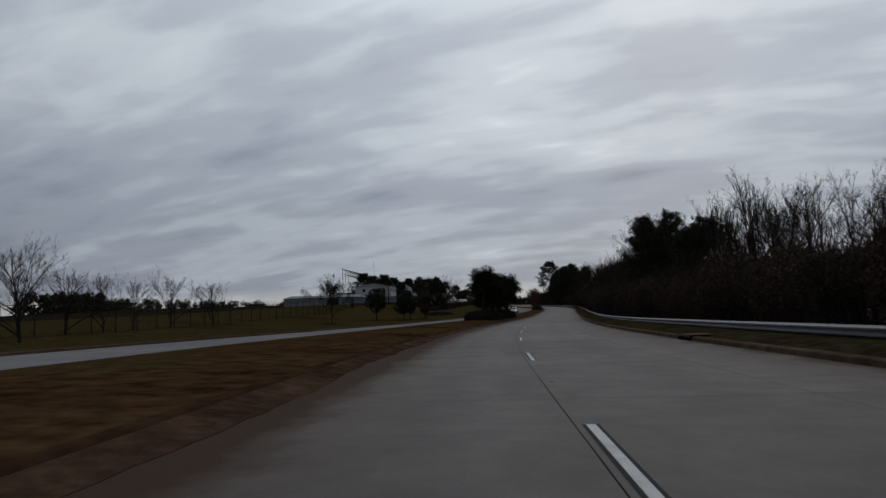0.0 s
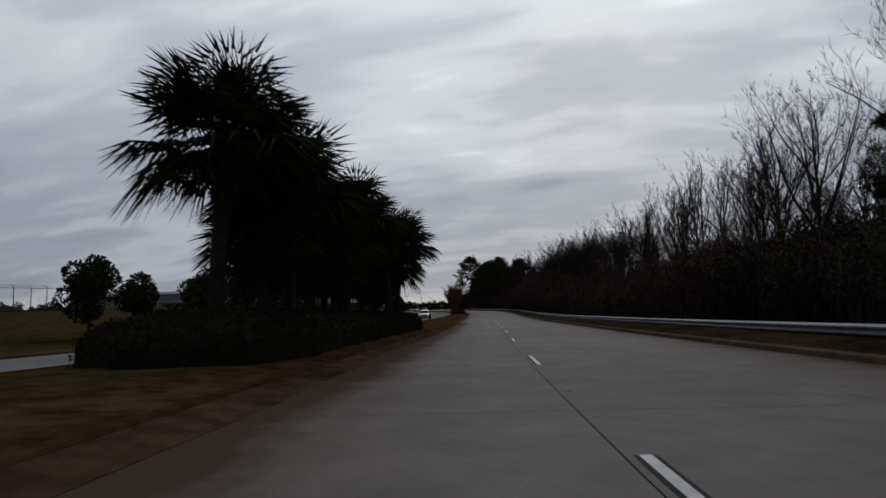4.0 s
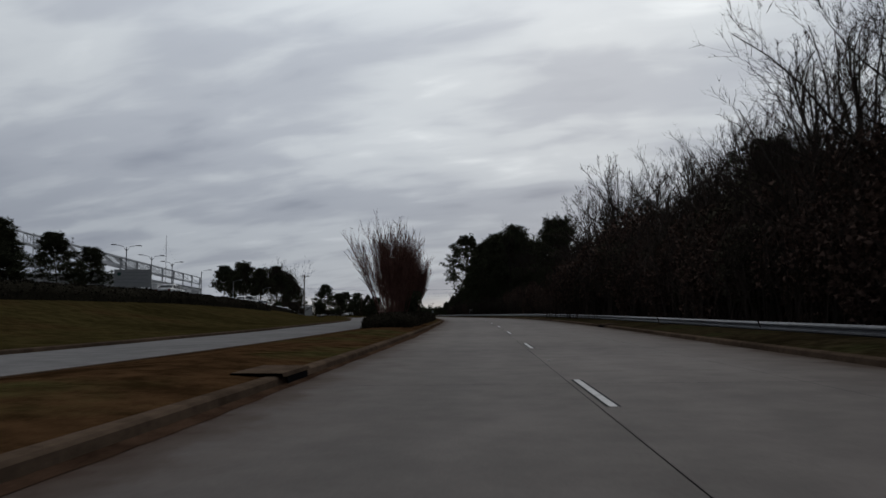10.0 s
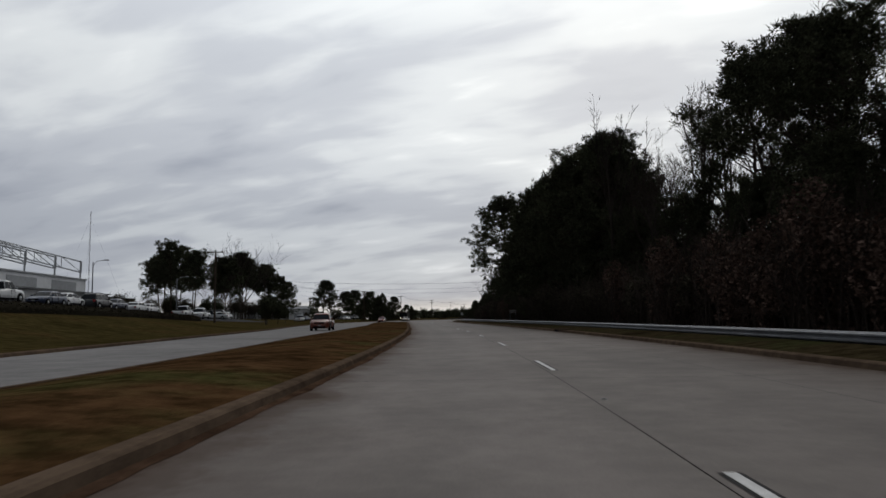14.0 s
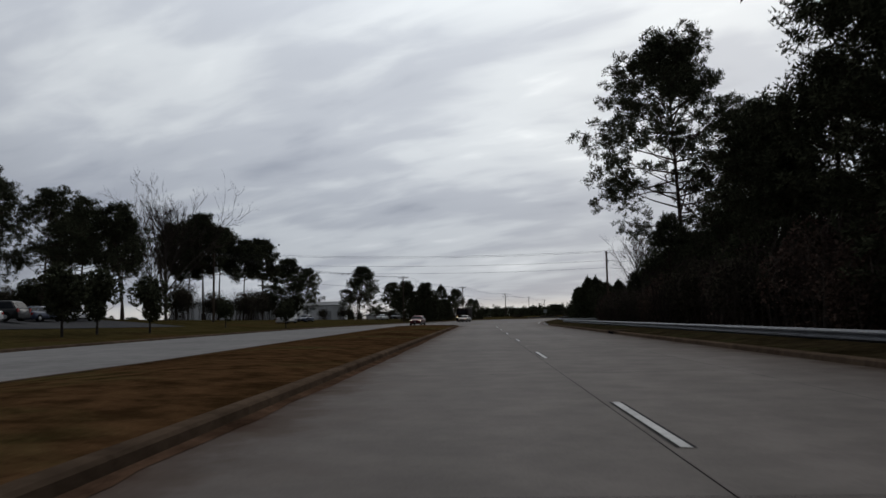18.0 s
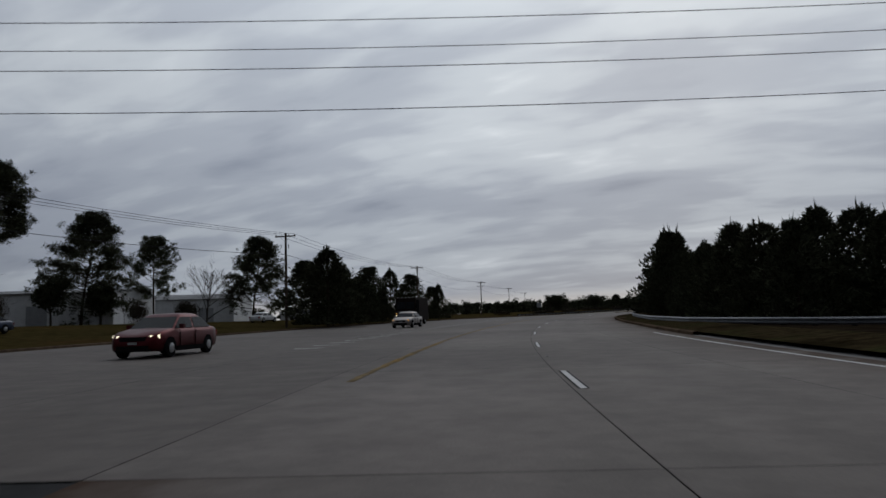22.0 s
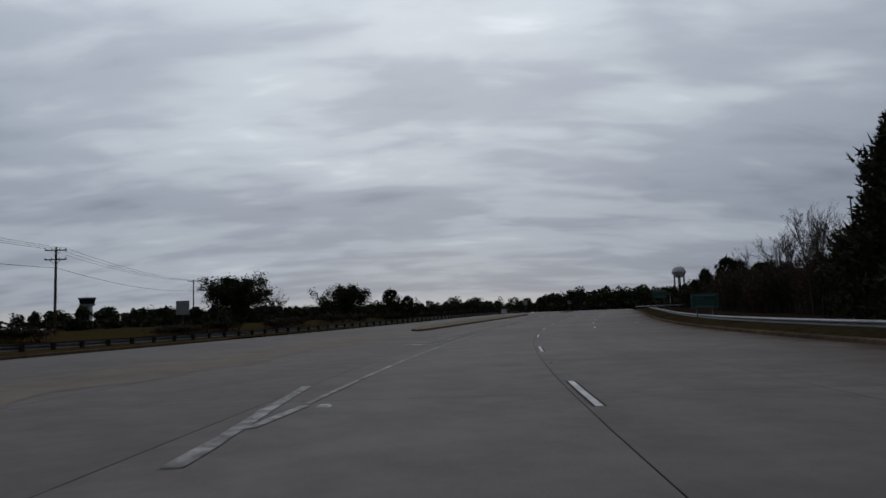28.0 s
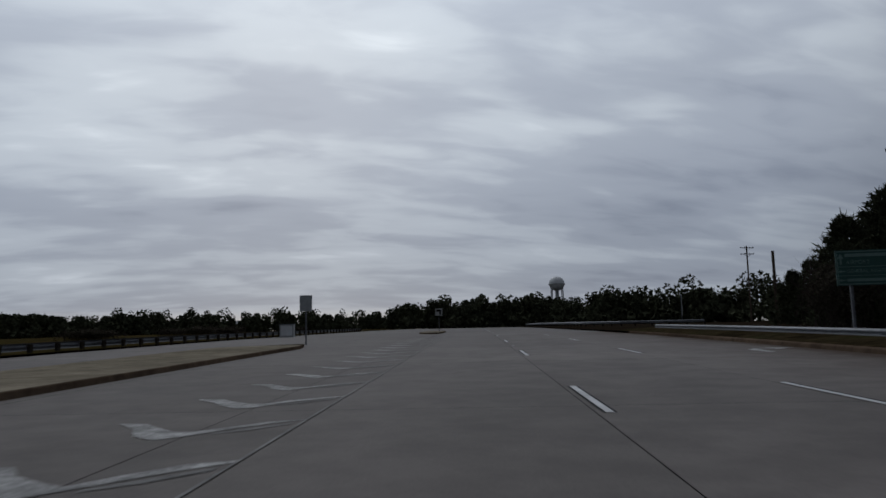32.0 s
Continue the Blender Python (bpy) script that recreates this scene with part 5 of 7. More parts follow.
# ---- vehicles: forward is +y ----
def loft(stations, sect):
    """A closed body through stations (y, half width, z top), with a section given as (share of width, share of height)."""
    b, rings = Build(), []
    for y, w, zt, zb in stations:
        right = [(w * fx, zb + (zt - zb) * fz) for fx, fz in sect]
        ring = right + [(-x, z) for x, z in right[::-1]]
        rings.append([(x, y, z) for x, z in ring])
    k = len(rings[0])
    v = [p for r in rings for p in r]
    f = [(i * k + j, (i + 1) * k + j, (i + 1) * k + (j + 1) % k, i * k + (j + 1) % k) for i in range(len(rings) - 1) for j in range(k)]
    f += [tuple(range(k)), tuple((len(rings) - 1) * k + j for j in range(k))[::-1]]
    return b.add(v, f)


def wheel(ob, x, y, r):
    side = 1 if x > 0 else -1
    ang = np.linspace(0, 2 * np.pi, 20, endpoint=False)

    def turned(rings):
        v = [(x + side * o, y + q * math.cos(a), r + q * math.sin(a)) for o, q in rings for a in ang]
        n = len(ang)
        f = [(i * n + j, i * n + (j + 1) % n, (i + 1) * n + (j + 1) % n, (i + 1) * n + j) for i in range(len(rings) - 1) for j in range(n)]
        return Build().add(v, f + [tuple(range(n)), tuple((len(rings) - 1) * n + j for j in range(n))])
    w = part("wheel", turned([(-0.10, r * 0.72), (-0.11, r * 0.95), (-0.06, r), (0.06, r), (0.10, r * 0.94), (0.11, r * 0.72)]), DARK, ob)
    part("rim", turned([(0.085, r * 0.70), (0.105, r * 0.66), (0.118, r * 0.30), (0.122, 0.02)]), RIM, w, smooth=True)
    return w


def car(name, length, width, height, belt, hood, gh, colour, label, wheel_r=0.33, lit=False, tall_tail=False, bed=None):
    """gh: y of the rear glass's foot and top, and of the windscreen's top and foot."""
    ob = thing(name, label, "car")
    w, y0, y1 = width / 2, -length / 2, length / 2
    zb = 0.22
    ry0, ry1, fy1, fy0 = gh
    nose = hood - 0.18
    tail = belt + 0.02 if bed is None else belt - 0.08
    st = [(y0, w * 0.80, tail - 0.22, 0.34), (y0 + 0.06, w * 0.93, tail - 0.06, 0.26), (y0 + 0.35, w * 0.985, tail, zb), (ry0 - 0.05, w, tail, zb),
          (ry0 + 0.15, w, belt, zb), (fy0 - 0.3, w, belt - 0.01, zb), (fy0 + 0.1, w * 0.995, hood + 0.02, zb), (y1 - 0.55, w * 0.97, hood - 0.05, zb), (y1 - 0.16, w * 0.90, nose, 0.25), (y1, w * 0.72, nose - 0.16, 0.33)]
    sect = [(0.0, 0.0), (0.90, 0.0), (0.985, 0.16), (1.0, 0.45), (0.985, 0.78), (0.94, 0.95), (0.80, 1.0), (0.0, 1.02)]
    body = part("body", loft(st, sect), colour, ob, smooth=True)
    wt = w * 0.74
    # cabin: pillars and roof, with rounded corners and a crowned roof
    zr = height
    lo, hi = w * 0.93, wt
    cab, rings = Build(), []
    for u, pull, z in ((0.0, 0.0, belt - 0.04), (0.84, 0.0, zr - 0.13), (0.95, 0.035, zr - 0.055), (1.0, 0.12, zr - 0.015), (1.0, 0.34, zr)):
        x = lo + (hi - lo) * u - pull
        r, f0 = ry0 + (ry1 - ry0) * u + pull * 1.4, fy0 + (fy1 - fy0) * u - pull * 1.4
        c = min(0.16, x * 0.4)
        quarter = [(x, r + c), (x, f0 - c), (x - 0.3 * c, f0 - 0.3 * c), (x - 1.3 * c, f0)]
        left = [(-px, py) for px, py in quarter[::-1]]
        rings.append([(px, py, z) for px, py in quarter + left + [(-x + 0.3 * c, r + 0.3 * c), (-x + 1.3 * c, r), (x - 1.3 * c, r), (x - 0.3 * c, r + 0.3 * c)]])
    n = len(rings[0])
    cab.add([p for r in rings for p in r], [(i * n + j, i * n + (j + 1) % n, (i + 1) * n + (j + 1) % n, (i + 1) * n + j) for i in range(len(rings) - 1) for j in range(n)] + [tuple(range((len(rings) - 1) * n, len(rings) * n))])
    part("cabin", cab, colour, ob, smooth=True)
    zt, k = zr - 0.13, 0.84
    ht, rt, ft = lo + (hi - lo) * k, ry0 + (ry1 - ry0) * k, fy0 + (fy1 - fy0) * k
    v = [(-lo, ry0, belt - 0.02), (lo, ry0, belt - 0.02), (lo, fy0, belt - 0.04), (-lo, fy0, belt - 0.04),
         (-ht, rt, zt), (ht, rt, zt), (ht, ft, zt), (-ht, ft, zt)]

    def pane(name, a, b, c, d, inset=0.08, lift=0.012):
        q = [Vector(p) for p in (a, b, c, d)]
        mid = sum(q, Vector()) / 4
        q = [p + (mid - p) * inset for p in q]
        n = (q[1] - q[0]).cross(q[3] - q[0]).normalized()
        if n.dot(mid - Vector((0, 0, belt * 0.8))) < 0:
            n = -n
        up, down = [p + n * lift for p in q], [p - n * 0.01 for p in q]
        g = Build().add(down + up, [(4, 5, 6, 7), (0, 1, 5, 4), (1, 2, 6, 5), (2, 3, 7, 6), (3, 0, 4, 7), (3, 2, 1, 0)])
        part(name, g, DARKWIN, ob)
    pane("windscreen", v[3], v[2], v[6], v[7])
    pane("rear_window", v[1], v[0], v[4], v[5], 0.12)
    for s in (1, -1):
        base_r, base_f, top_r, top_f = (Vector((s * abs(v[i][0]), v[i][1], v[i][2])) for i in (1, 2, 5, 6))
        m0, m1 = base_r.lerp(base_f, 0.5), top_r.lerp(top_f, 0.5)
        for a, b, c, d in ((base_r, m0, m1, top_r), (m0, base_f, top_f, m1)):
            pane("side_window", a, b, c, d, 0.10)
        part("mirror", Build().box((s * w - 0.02 if s > 0 else s * w - 0.16, fy0 - 0.42, belt - 0.02), (s * w + 0.16 if s > 0 else s * w + 0.02, fy0 - 0.30, belt + 0.13)), colour, ob)
        hl = Build().tube([(s * w * 0.60, y1 - 0.14, nose - 0.10), (s * w * 0.88, y1 - 0.30, nose - 0.07)], [0.085, 0.085], 8)
        part("headlight", hl, LIGHT_ON if lit else LIGHT_OFF, ob)
        tl = Build().box((s * w * 0.66 if s > 0 else s * w * 0.92, y0 - 0.012, tail - 0.34), (s * w * 0.92 if s > 0 else s * w * 0.66, y0 + 0.10, tail - (0.02 if tall_tail else 0.16)))
        part("taillight", tl, TAIL, ob)
        for yy in (y1 - length * 0.185, y0 + length * 0.20):
            wheel(ob, s * (w - 0.075), yy, wheel_r)
            arch = Build()
            n = 18
            pts = [(s * (w + 0.006), yy + wheel_r * 1.17 * math.cos(a), max(0.24, wheel_r + wheel_r * 1.17 * math.sin(a))) for a in np.linspace(0, 2 * math.pi, n, endpoint=False)]
            pts += [(s * (w - 0.12), p[1], p[2]) for p in pts]
            arch.add(pts, [tuple(range(n))] + [(i, (i + 1) % n, n + (i + 1) % n, n + i) for i in range(n)])
            part("wheel_arch", arch, DARK, ob)
    for s in (1, -1):
        part("sill_trim", Build().box((s * w - 0.03, y0 + length * 0.29, 0.20), (s * w + 0.012, y1 - length * 0.27, 0.36)), DARK, ob)
        part("door_handle", Build().box((s * w - 0.02, (ry0 + fy0) / 2 - 0.28, belt - 0.16), (s * w + 0.022, (ry0 + fy0) / 2 - 0.10, belt - 0.12)), colour, ob)
        for yy in (fy0 - 0.35, (ry0 + fy0) / 2 - 0.02):
            part("door_seam", Build().box((s * w - 0.02, yy - 0.008, 0.36), (s * w + 0.004, yy + 0.008, belt - 0.06)), DARK, ob)
        if tall_tail:
            part("roof_rail", Build().tube([(s * wt * 0.82, ry1 + 0.25, zr - 0.01), (s * wt * 0.82, ry1 + 0.35, zr + 0.05), (s * wt * 0.82, fy1 - 0.45, zr + 0.05), (s * wt * 0.82, fy1 - 0.35, zr - 0.01)], [0.018] * 4, 5), DARK, ob)
    part("front_bumper", Build().box((-w * 0.66, y1 - 0.12, 0.24), (w * 0.66, y1 + 0.03, 0.31)), DARK, ob)
    part("grille", Build().box((-w * 0.5, y1 - 0.10, nose - 0.20), (w * 0.5, y1 + 0.012, nose - 0.06)), DARK, ob)
    part("lower_grille", Build().box((-w * 0.62, y1 - 0.10, 0.32), (w * 0.62, y1 + 0.008, 0.43)), DARK, ob)
    part("number_plate", Build().box((-0.15, y1, 0.47), (0.15, y1 + 0.02, 0.55)), SIGN_WHITE, ob)
    part("rear_bumper", Build().box((-w * 0.86, y0 - 0.05, 0.34), (w * 0.86, y0 + 0.1, 0.52)), colour, ob)
    if bed is not None:
        part("bed_floor", Build().box((-w * 0.86, y0 + 0.12, belt - 0.05), (w * 0.86, ry0 - 0.06, belt - 0.02)), DARK, ob, "black load bed")
    return ob


SUV = car("suv", 4.7, 1.85, 1.62, 1.05, 1.03, (-2.2, -1.65, 0.50, 1.25), SILVER, "silver SUV with lit headlights on the far carriageway", 0.38, True, True)
RED_SEDAN = car("sedan", 4.55, 1.78, 1.50, 0.98, 0.96, (-1.75, -1.05, 0.35, 1.15), REDPAINT, "dark red sedan with lit headlights", 0.32, True)
SEDAN = car("sedan", 4.76, 1.78, 1.42, 0.94, 0.90, (-1.60, -0.95, 0.30, 1.05), CHAMPAGNE, "champagne coloured sedan with amber lights", 0.32, False)
PICKUP = car("pickup_truck", 5.3, 1.9, 1.72, 1.08, 1.06, (-0.35, -0.2, 0.65, 1.25), RUSTRED, "faded red pickup truck on the far carriageway", 0.37, False, False, True)
WHITE_SEDAN = car("parked_car", 4.7, 1.8, 1.44, 0.95, 0.91, (-1.7, -0.95, 0.35, 1.1), WHITECAR, "white sedan parked beside the hedge", 0.32)
DARK_SUV = car("parked_car", 4.8, 1.9, 1.74, 1.05, 1.02, (-2.2, -1.7, 0.5, 1.2), BLACKCAR, "black SUV parked on the car park", 0.36, False, True)
BLUE_SEDAN = car("parked_car", 4.6, 1.78, 1.45, 0.95, 0.91, (-1.7, -0.95, 0.35, 1.1), BLUECAR, "dark blue sedan parked on the car park", 0.32)
WHITE_PICKUP = car("parked_pickup", 5.4, 1.95, 1.85, 1.12, 1.1, (-0.4, -0.2, 0.65, 1.25), WHITECAR, "white pickup parked on the car park", 0.38, False, False, True)


def on_road(ob, s, d, back=True):
    put(ob, at(s, d, 0.0), heading(s) + (180 if back else 0))


for y, s in ((1, 1), (1, -1)):
    part("turn_signal", Build().box((s * 0.56 if s > 0 else -0.74, 2.20, 0.62), (s * 0.74 if s > 0 else -0.56, 2.30, 0.69)), AMBER, SEDAN, "glowing amber lamp")
on_road(SUV, 195.0, -11.4)
on_road(RED_SEDAN, 457.5, -13.0)
on_road(SEDAN, 494.4, -12.3)
on_road(PICKUP, 341, -13.0)


def step_van():
    ob = thing("delivery_van", "dark brown box delivery van with lit headlamps", "van")
    part("cargo_box", loft([(-3.3, 1.12, 2.95, 0.5), (-3.22, 1.17, 3.0, 0.46), (1.55, 1.17, 3.0, 0.46), (1.75, 1.12, 2.9, 0.46)],
                           [(0, 0), (0.97, 0), (1.0, 0.03), (1.0, 0.93), (0.95, 1.0), (0, 1.0)]), BROWNVAN, ob)
    part("hood", loft([(1.72, 1.08, 1.55, 0.5), (2.6, 1.0, 1.40, 0.5), (2.85, 0.95, 1.25, 0.5), (2.9, 0.9, 1.1, 0.55)], [(0, 0), (0.96, 0), (1, 0.1), (1, 0.85), (0.92, 1), (0, 1.02)]), BROWNVAN, ob)
    for s in (1, -1):
        part("windscreen", Build().box((0.04 if s > 0 else -1.0, 1.74, 1.72), (1.0 if s > 0 else -0.04, 1.785, 2.5)), DARKWIN, ob)
        part("headlight", Build().tube([(s * 0.70, 2.86, 0.98), (s * 0.70, 2.93, 0.98)], [0.11, 0.10], 12), LIGHT_ON, ob)
        part("turn_signal", Build().tube([(s * 0.70, 2.86, 1.22), (s * 0.70, 2.93, 1.22)], [0.06, 0.055], 10), AMBER, ob)
        # solid panel on the closed side; black colour stands for a doorway's dark inside
        part("door", Build().box((s * 1.165 if s > 0 else -1.19, 0.6, 0.6), (1.19 if s > 0 else -1.165, 1.5, 2.7)), DARK, ob, "black panel painted as a shaded open doorway")
        part("mirror", Build().box((s * 1.2 - 0.1, 1.7, 1.8), (s * 1.2 + 0.1, 1.76, 2.2)), DARK, ob)
        for y in (2.0, -2.0):
            wheel(ob, s * 1.0, y, 0.42)
    part("grille", Build().box((-0.5, 2.88, 0.85), (0.5, 2.93, 1.25)), DARK, ob)
    part("bumper", Build().box((-1.05, 2.88, 0.45), (1.05, 3.05, 0.65)), DARK, ob)
    for k in range(5):
        part("marker_light", Build().box((-0.9 + k * 0.43, 1.74, 2.95), (-0.80 + k * 0.43, 1.80, 3.02)), LIGHT_OFF, ob)
    return ob


on_road(step_van(), 508.5, -16.2)
lot = "vehicles on the car park"
for i, (s, d, turn) in enumerate(((268, -34.5, 0), (318, -38, 0), (324, -38, 180), (330, -38.5, 0), (337, -38, 180), (343, -39, 0), (350, -39, 0), (357, -40, 180), (364, -40, 0), (371, -41, 0), (383, -40, 0), (389, -39, 180), (396, -41, 0), (402, -40, 90),
                                  (408, -42, 90), (414, -42, 0), (421, -43, 180), (243, -44, 90), (247, -44.5, 90), (466, -38, 0), (478, -40, 180), (520, -42, 0), (536, -46, 180))):
    k = (WHITE_SEDAN, WHITE_SEDAN, DARK_SUV, WHITE_PICKUP, BLUE_SEDAN, WHITE_SEDAN, DARK_SUV, BLUE_SEDAN)[i % 8] if i else WHITE_SEDAN
    k = WHITE_PICKUP if s in (383, 389) else k
    put(k, at(s, d), heading(s) + turn, group=lot)


# ---- buildings: local x along the road, y away from it to the left ----
def wall_box(name, w, dp, h, colour, ob, z0=-1.0):
    t = 0.25
    part("front_wall", Build().box((0, 0, z0), (w, t, h)), colour, ob)
    part("back_wall", Build().box((0, dp - t, z0), (w, dp, h)), colour, ob)
    part("side_wall", Build().box((0, t, z0), (t, dp - t, h)), colour, ob)
    part("side_wall", Build().box((w - t, t, z0), (w, dp - t, h)), colour, ob)


def ribs(ob, w, h, step, colour, y=-0.03, z0=0.2):
    for i in range(int(w / step)):
        part("siding_rib", Build().box((i * step + step / 2 - 0.05, y, z0), (i * step + step / 2 + 0.05, 0.0, h - 0.1)), colour, ob)


def window(ob, x, y, z, w, h, face="front"):
    if face == "front":
        f = part("window", Build().box((x, y - 0.05, z), (x + w, y, z + h)), STEEL, ob)
        part("pane", Build().box((x + 0.08, y - 0.065, z + 0.08), (x + w - 0.08, y - 0.045, z + h - 0.08)), DARKWIN, f)
    else:
        f = part("window", Build().box((x - 0.05, y, z), (x, y + w, z + h)), STEEL, ob)
        part("pane", Build().box((x - 0.065, y + 0.08, z + 0.08), (x - 0.045, y + w - 0.08, z + h - 0.08)), DARKWIN, f)


def stand(ob, x, y, turn, z=None):
    p = foot(x, y)
    ob.matrix_basis = Matrix.LocRotScale(p if z is None else Vector((x, y, z)), Euler((0, 0, radians(turn))), None)


def gable(ob, w, dp, h, top, colour, over=0.3):
    v = [(-over, -over, h), (w + over, -over, h), (w + over, dp + over, h), (-over, dp + over, h), (-over, dp / 2, top), (w + over, dp / 2, top)]
    v2 = [(x, y, z - 0.18) for x, y, z in v]
    part("roof", Build().add(v + v2, [(0, 1, 5, 4), (2, 3, 4, 5), (7, 6, 10, 11), (9, 8, 11, 10), (0, 6, 7, 1), (2, 8, 9, 3), (1, 7, 11, 5), (0, 4, 10, 6), (2, 5, 11, 8), (3, 9, 10, 4)]), colour, ob)
    for x in (0.0, w - 0.25):
        part("gable_wall", Build().add([(x, 0, h - 0.2), (x, dp, h - 0.2), (x, dp / 2, top - 0.2), (x + 0.25, 0, h - 0.2), (x + 0.25, dp, h - 0.2), (x + 0.25, dp / 2, top - 0.2)],
                                       [(0, 2, 1), (3, 4, 5), (0, 1, 4, 3), (1, 2, 5, 4), (2, 0, 3, 5)]), WHITEWALL, ob)


def flat_roof(ob, w, dp, h, colour):
    part("roof", Build().box((-0.2, -0.2, h), (w + 0.2, dp + 0.2, h + 0.25)), colour, ob)


def build_buildings():
    # long low warehouse on the field
    ob = thing("warehouse", "long low white warehouse with dark dock doors", "building")
    wall_box("w", 9, 26, 4.15, GREYWALL, ob)
    flat_roof(ob, 9, 26, 4.15, ROOF)
    for i in range(6):
        part("dock_door", Build().box((-0.05, 2 + i * 4.0, 0.9), (0.0, 4.6 + i * 4.0, 2.1)), DARKWIN, ob)
    for i in range(1):
        part("dock_door", Build().box((2 + i * 4.6, -0.05, 0.9), (5 + i * 4.6, 0.0, 3.0)), ROOF, ob)
    part("canopy", Build().box((-1.8, 0.5, 2.5), (0.0, 25, 2.75)), ROOF, ob)
    part("upper_wall", Build().box((-0.02, 0.1, 3.3), (-0.001, 25.9, 3.5)), GALV, ob)
    for i in range(4):
        part("canopy_post", Build().box((-1.75, 2 + i * 6.6, -0.6), (-1.6, 2.15 + i * 6.6, 2.5)), STEEL, ob)
    part("roof_unit", Build().box((4, 7, 4.4), (6, 10.5, 5.1)), GREYWALL, ob)
    stand(ob, -4, 205, heading(180) + 90, foot(-4, 205).z - 1.3)
    ob = thing("warehouse", "far low pale warehouse with a shallow dark-edged roof", "building")
    wall_box("w", 26, 20, 2.6, GREYWALL, ob)
    gable(ob, 26, 20, 2.6, 3.6, ROOF)
    ribs(ob, 26, 2.6, 1.3, WHITEWALL)
    part("dock_door", Build().box((15, -0.05, 0), (19, 0.0, 2.2)), DARKWIN, ob)
    stand(ob, -55, 236, -4)
    # white two-storey office
    ob = thing("office_building", "white two-storey office building with small windows", "building")
    wall_box("w", 28, 13, 6.0, WHITEWALL, ob)
    gable(ob, 28, 13, 6.0, 7.2, ROOF)
    ribs(ob, 28, 6.0, 1.0, WHITEWALL)
    for i in range(8):
        for z in (1.0, 3.9):
            window(ob, 1.6 + i * 3.3, 0, z, 1.1, 1.2)
    for i in range(3):
        window(ob, 0, 2.0 + i * 3.6, 3.9, 1.1, 1.2, "side")
    part("entrance_door", Build().box((25.2, -0.06, 0), (26.6, 0.0, 2.2)), DARKWIN, ob)
    part("awning", Build().box((23.8, -2.2, 2.6), (27.6, 0.0, 2.8)), ROOF, ob)
    for x in (24.0, 27.4):
        part("awning_post", Build().box((x - 0.06, -2.1, -0.6), (x + 0.06, -1.98, 2.6)), STEEL, ob)
    stand(ob, -19.5, 251, 90)
    # hangar with exposed roof trusses
    ob = thing("hangar", "white hangar with exposed sloping roof trusses", "building")
    wall_box("w", 72, 34, 5.6, WHITEWALL, ob, -2.0)
    flat_roof(ob, 72, 34, 5.6, GREYWALL)
    part("front_annex", Build().box((8, -5, -2), (70, -0.02, 2.6)), GREYWALL, ob)
    part("annex_roof", Build().box((7.7, -5.3, 2.6), (70.3, -0.02, 2.85)), ROOF, ob)
    for i in range(5):
        part("hangar_door", Build().box((3 + i * 14, -0.06, 2.9), (12 + i * 14, 0.0, 5.0)), GREYWALL, ob)
    for i in range(8):
        x = 1.5 + i * 9.8
        tr = Build()
        n = 8
        lo = [(x, 30 * k / n, 7.0 + 8.0 * k / n) for k in range(n + 1)]
        hi = [(x, 30 * k / n, 9.0 + 8.4 * k / n) for k in range(n + 1)]
        tr.tube(lo, [0.13] * (n + 1), 4).tube(hi, [0.13] * (n + 1), 4)
        for k in range(n):
            tr.tube([lo[k], hi[k]], [0.07, 0.07], 4).tube([lo[k], hi[k + 1]], [0.07, 0.07], 4)
        part("roof_truss", tr, STEEL, ob)
        part("truss_mast", Build().tube([(x, 0.2, -1), (x, 0.2, 9.2)], [0.16, 0.16], 6), STEEL, ob)
        part("rear_mast", Build().tube([(x, 30, 5.6), (x, 30, 17.8)], [0.14, 0.14], 6), STEEL, ob)
        if i < 7:
            for k in (3, 6):
                part("purlin", Build().tube([hi[k], (x + 9.8, hi[k][1], hi[k][2])], [0.06, 0.06], 4), STEEL, ob)
            part("brace", Build().tube([lo[2], (x + 9.8, hi[5][1], hi[5][2])], [0.05, 0.05], 4), STEEL, ob)
    stand(ob, -19, 332, 90)
    # tan building behind the pines
    ob = thing("tan_building", "tan flat-roofed building behind the car park", "building")
    wall_box("w", 24, 22, 5.0, TANWALL, ob)
    flat_roof(ob, 24, 22, 5.0, ROOF)
    for i in range(5):
        window(ob, 2 + i * 4.4, 0, 1.1, 2.2, 1.4)
    stand(ob, -26, 424, 90)
    # white warehouses at the far side
    for x, y, w, dp, h, top, lab in ((-37, 533, 33, 24, 5.2, 6.2, "large white warehouse behind the pines"), (-17, 577, 19, 30, 5.2, 6.8, "white gabled shed beyond the power line"),
                                     (-62, 470, 24, 20, 5.0, 6.0, "low white shed behind the pines"), (4, 614, 17, 10, 2.0, 2.6, "low white outbuilding beyond the pines")):
        ob = thing("warehouse", lab, "building")
        wall_box("w", w, dp, h, WHITEWALL, ob)
        gable(ob, w, dp, h, top, ROOF)
        ribs(ob, w, h, 1.5, WHITEWALL)
        part("roller_door", Build().box((w * 0.62, -0.05, 0), (w * 0.62 + 3, 0.0, 3.2)), GREYWALL, ob)
        part("entrance_door", Build().box((w * 0.25, -0.05, 0), (w * 0.25 + 1.1, 0.0, 2.2)), DARKWIN, ob)
        part("louvre", Build().box((w * 0.4, -0.05, h - 1.6), (w * 0.4 + 1.8, 0.0, h - 0.9)), GREYWALL, ob)
        stand(ob, x, y, 8)
    # far terminal
    ob = thing("terminal_building", "distant pale building with a peaked roof", "building")
    wall_box("w", 20, 10, 3, WHITEWALL, ob)
    gable(ob, 20, 10, 3, 5, ROOF)
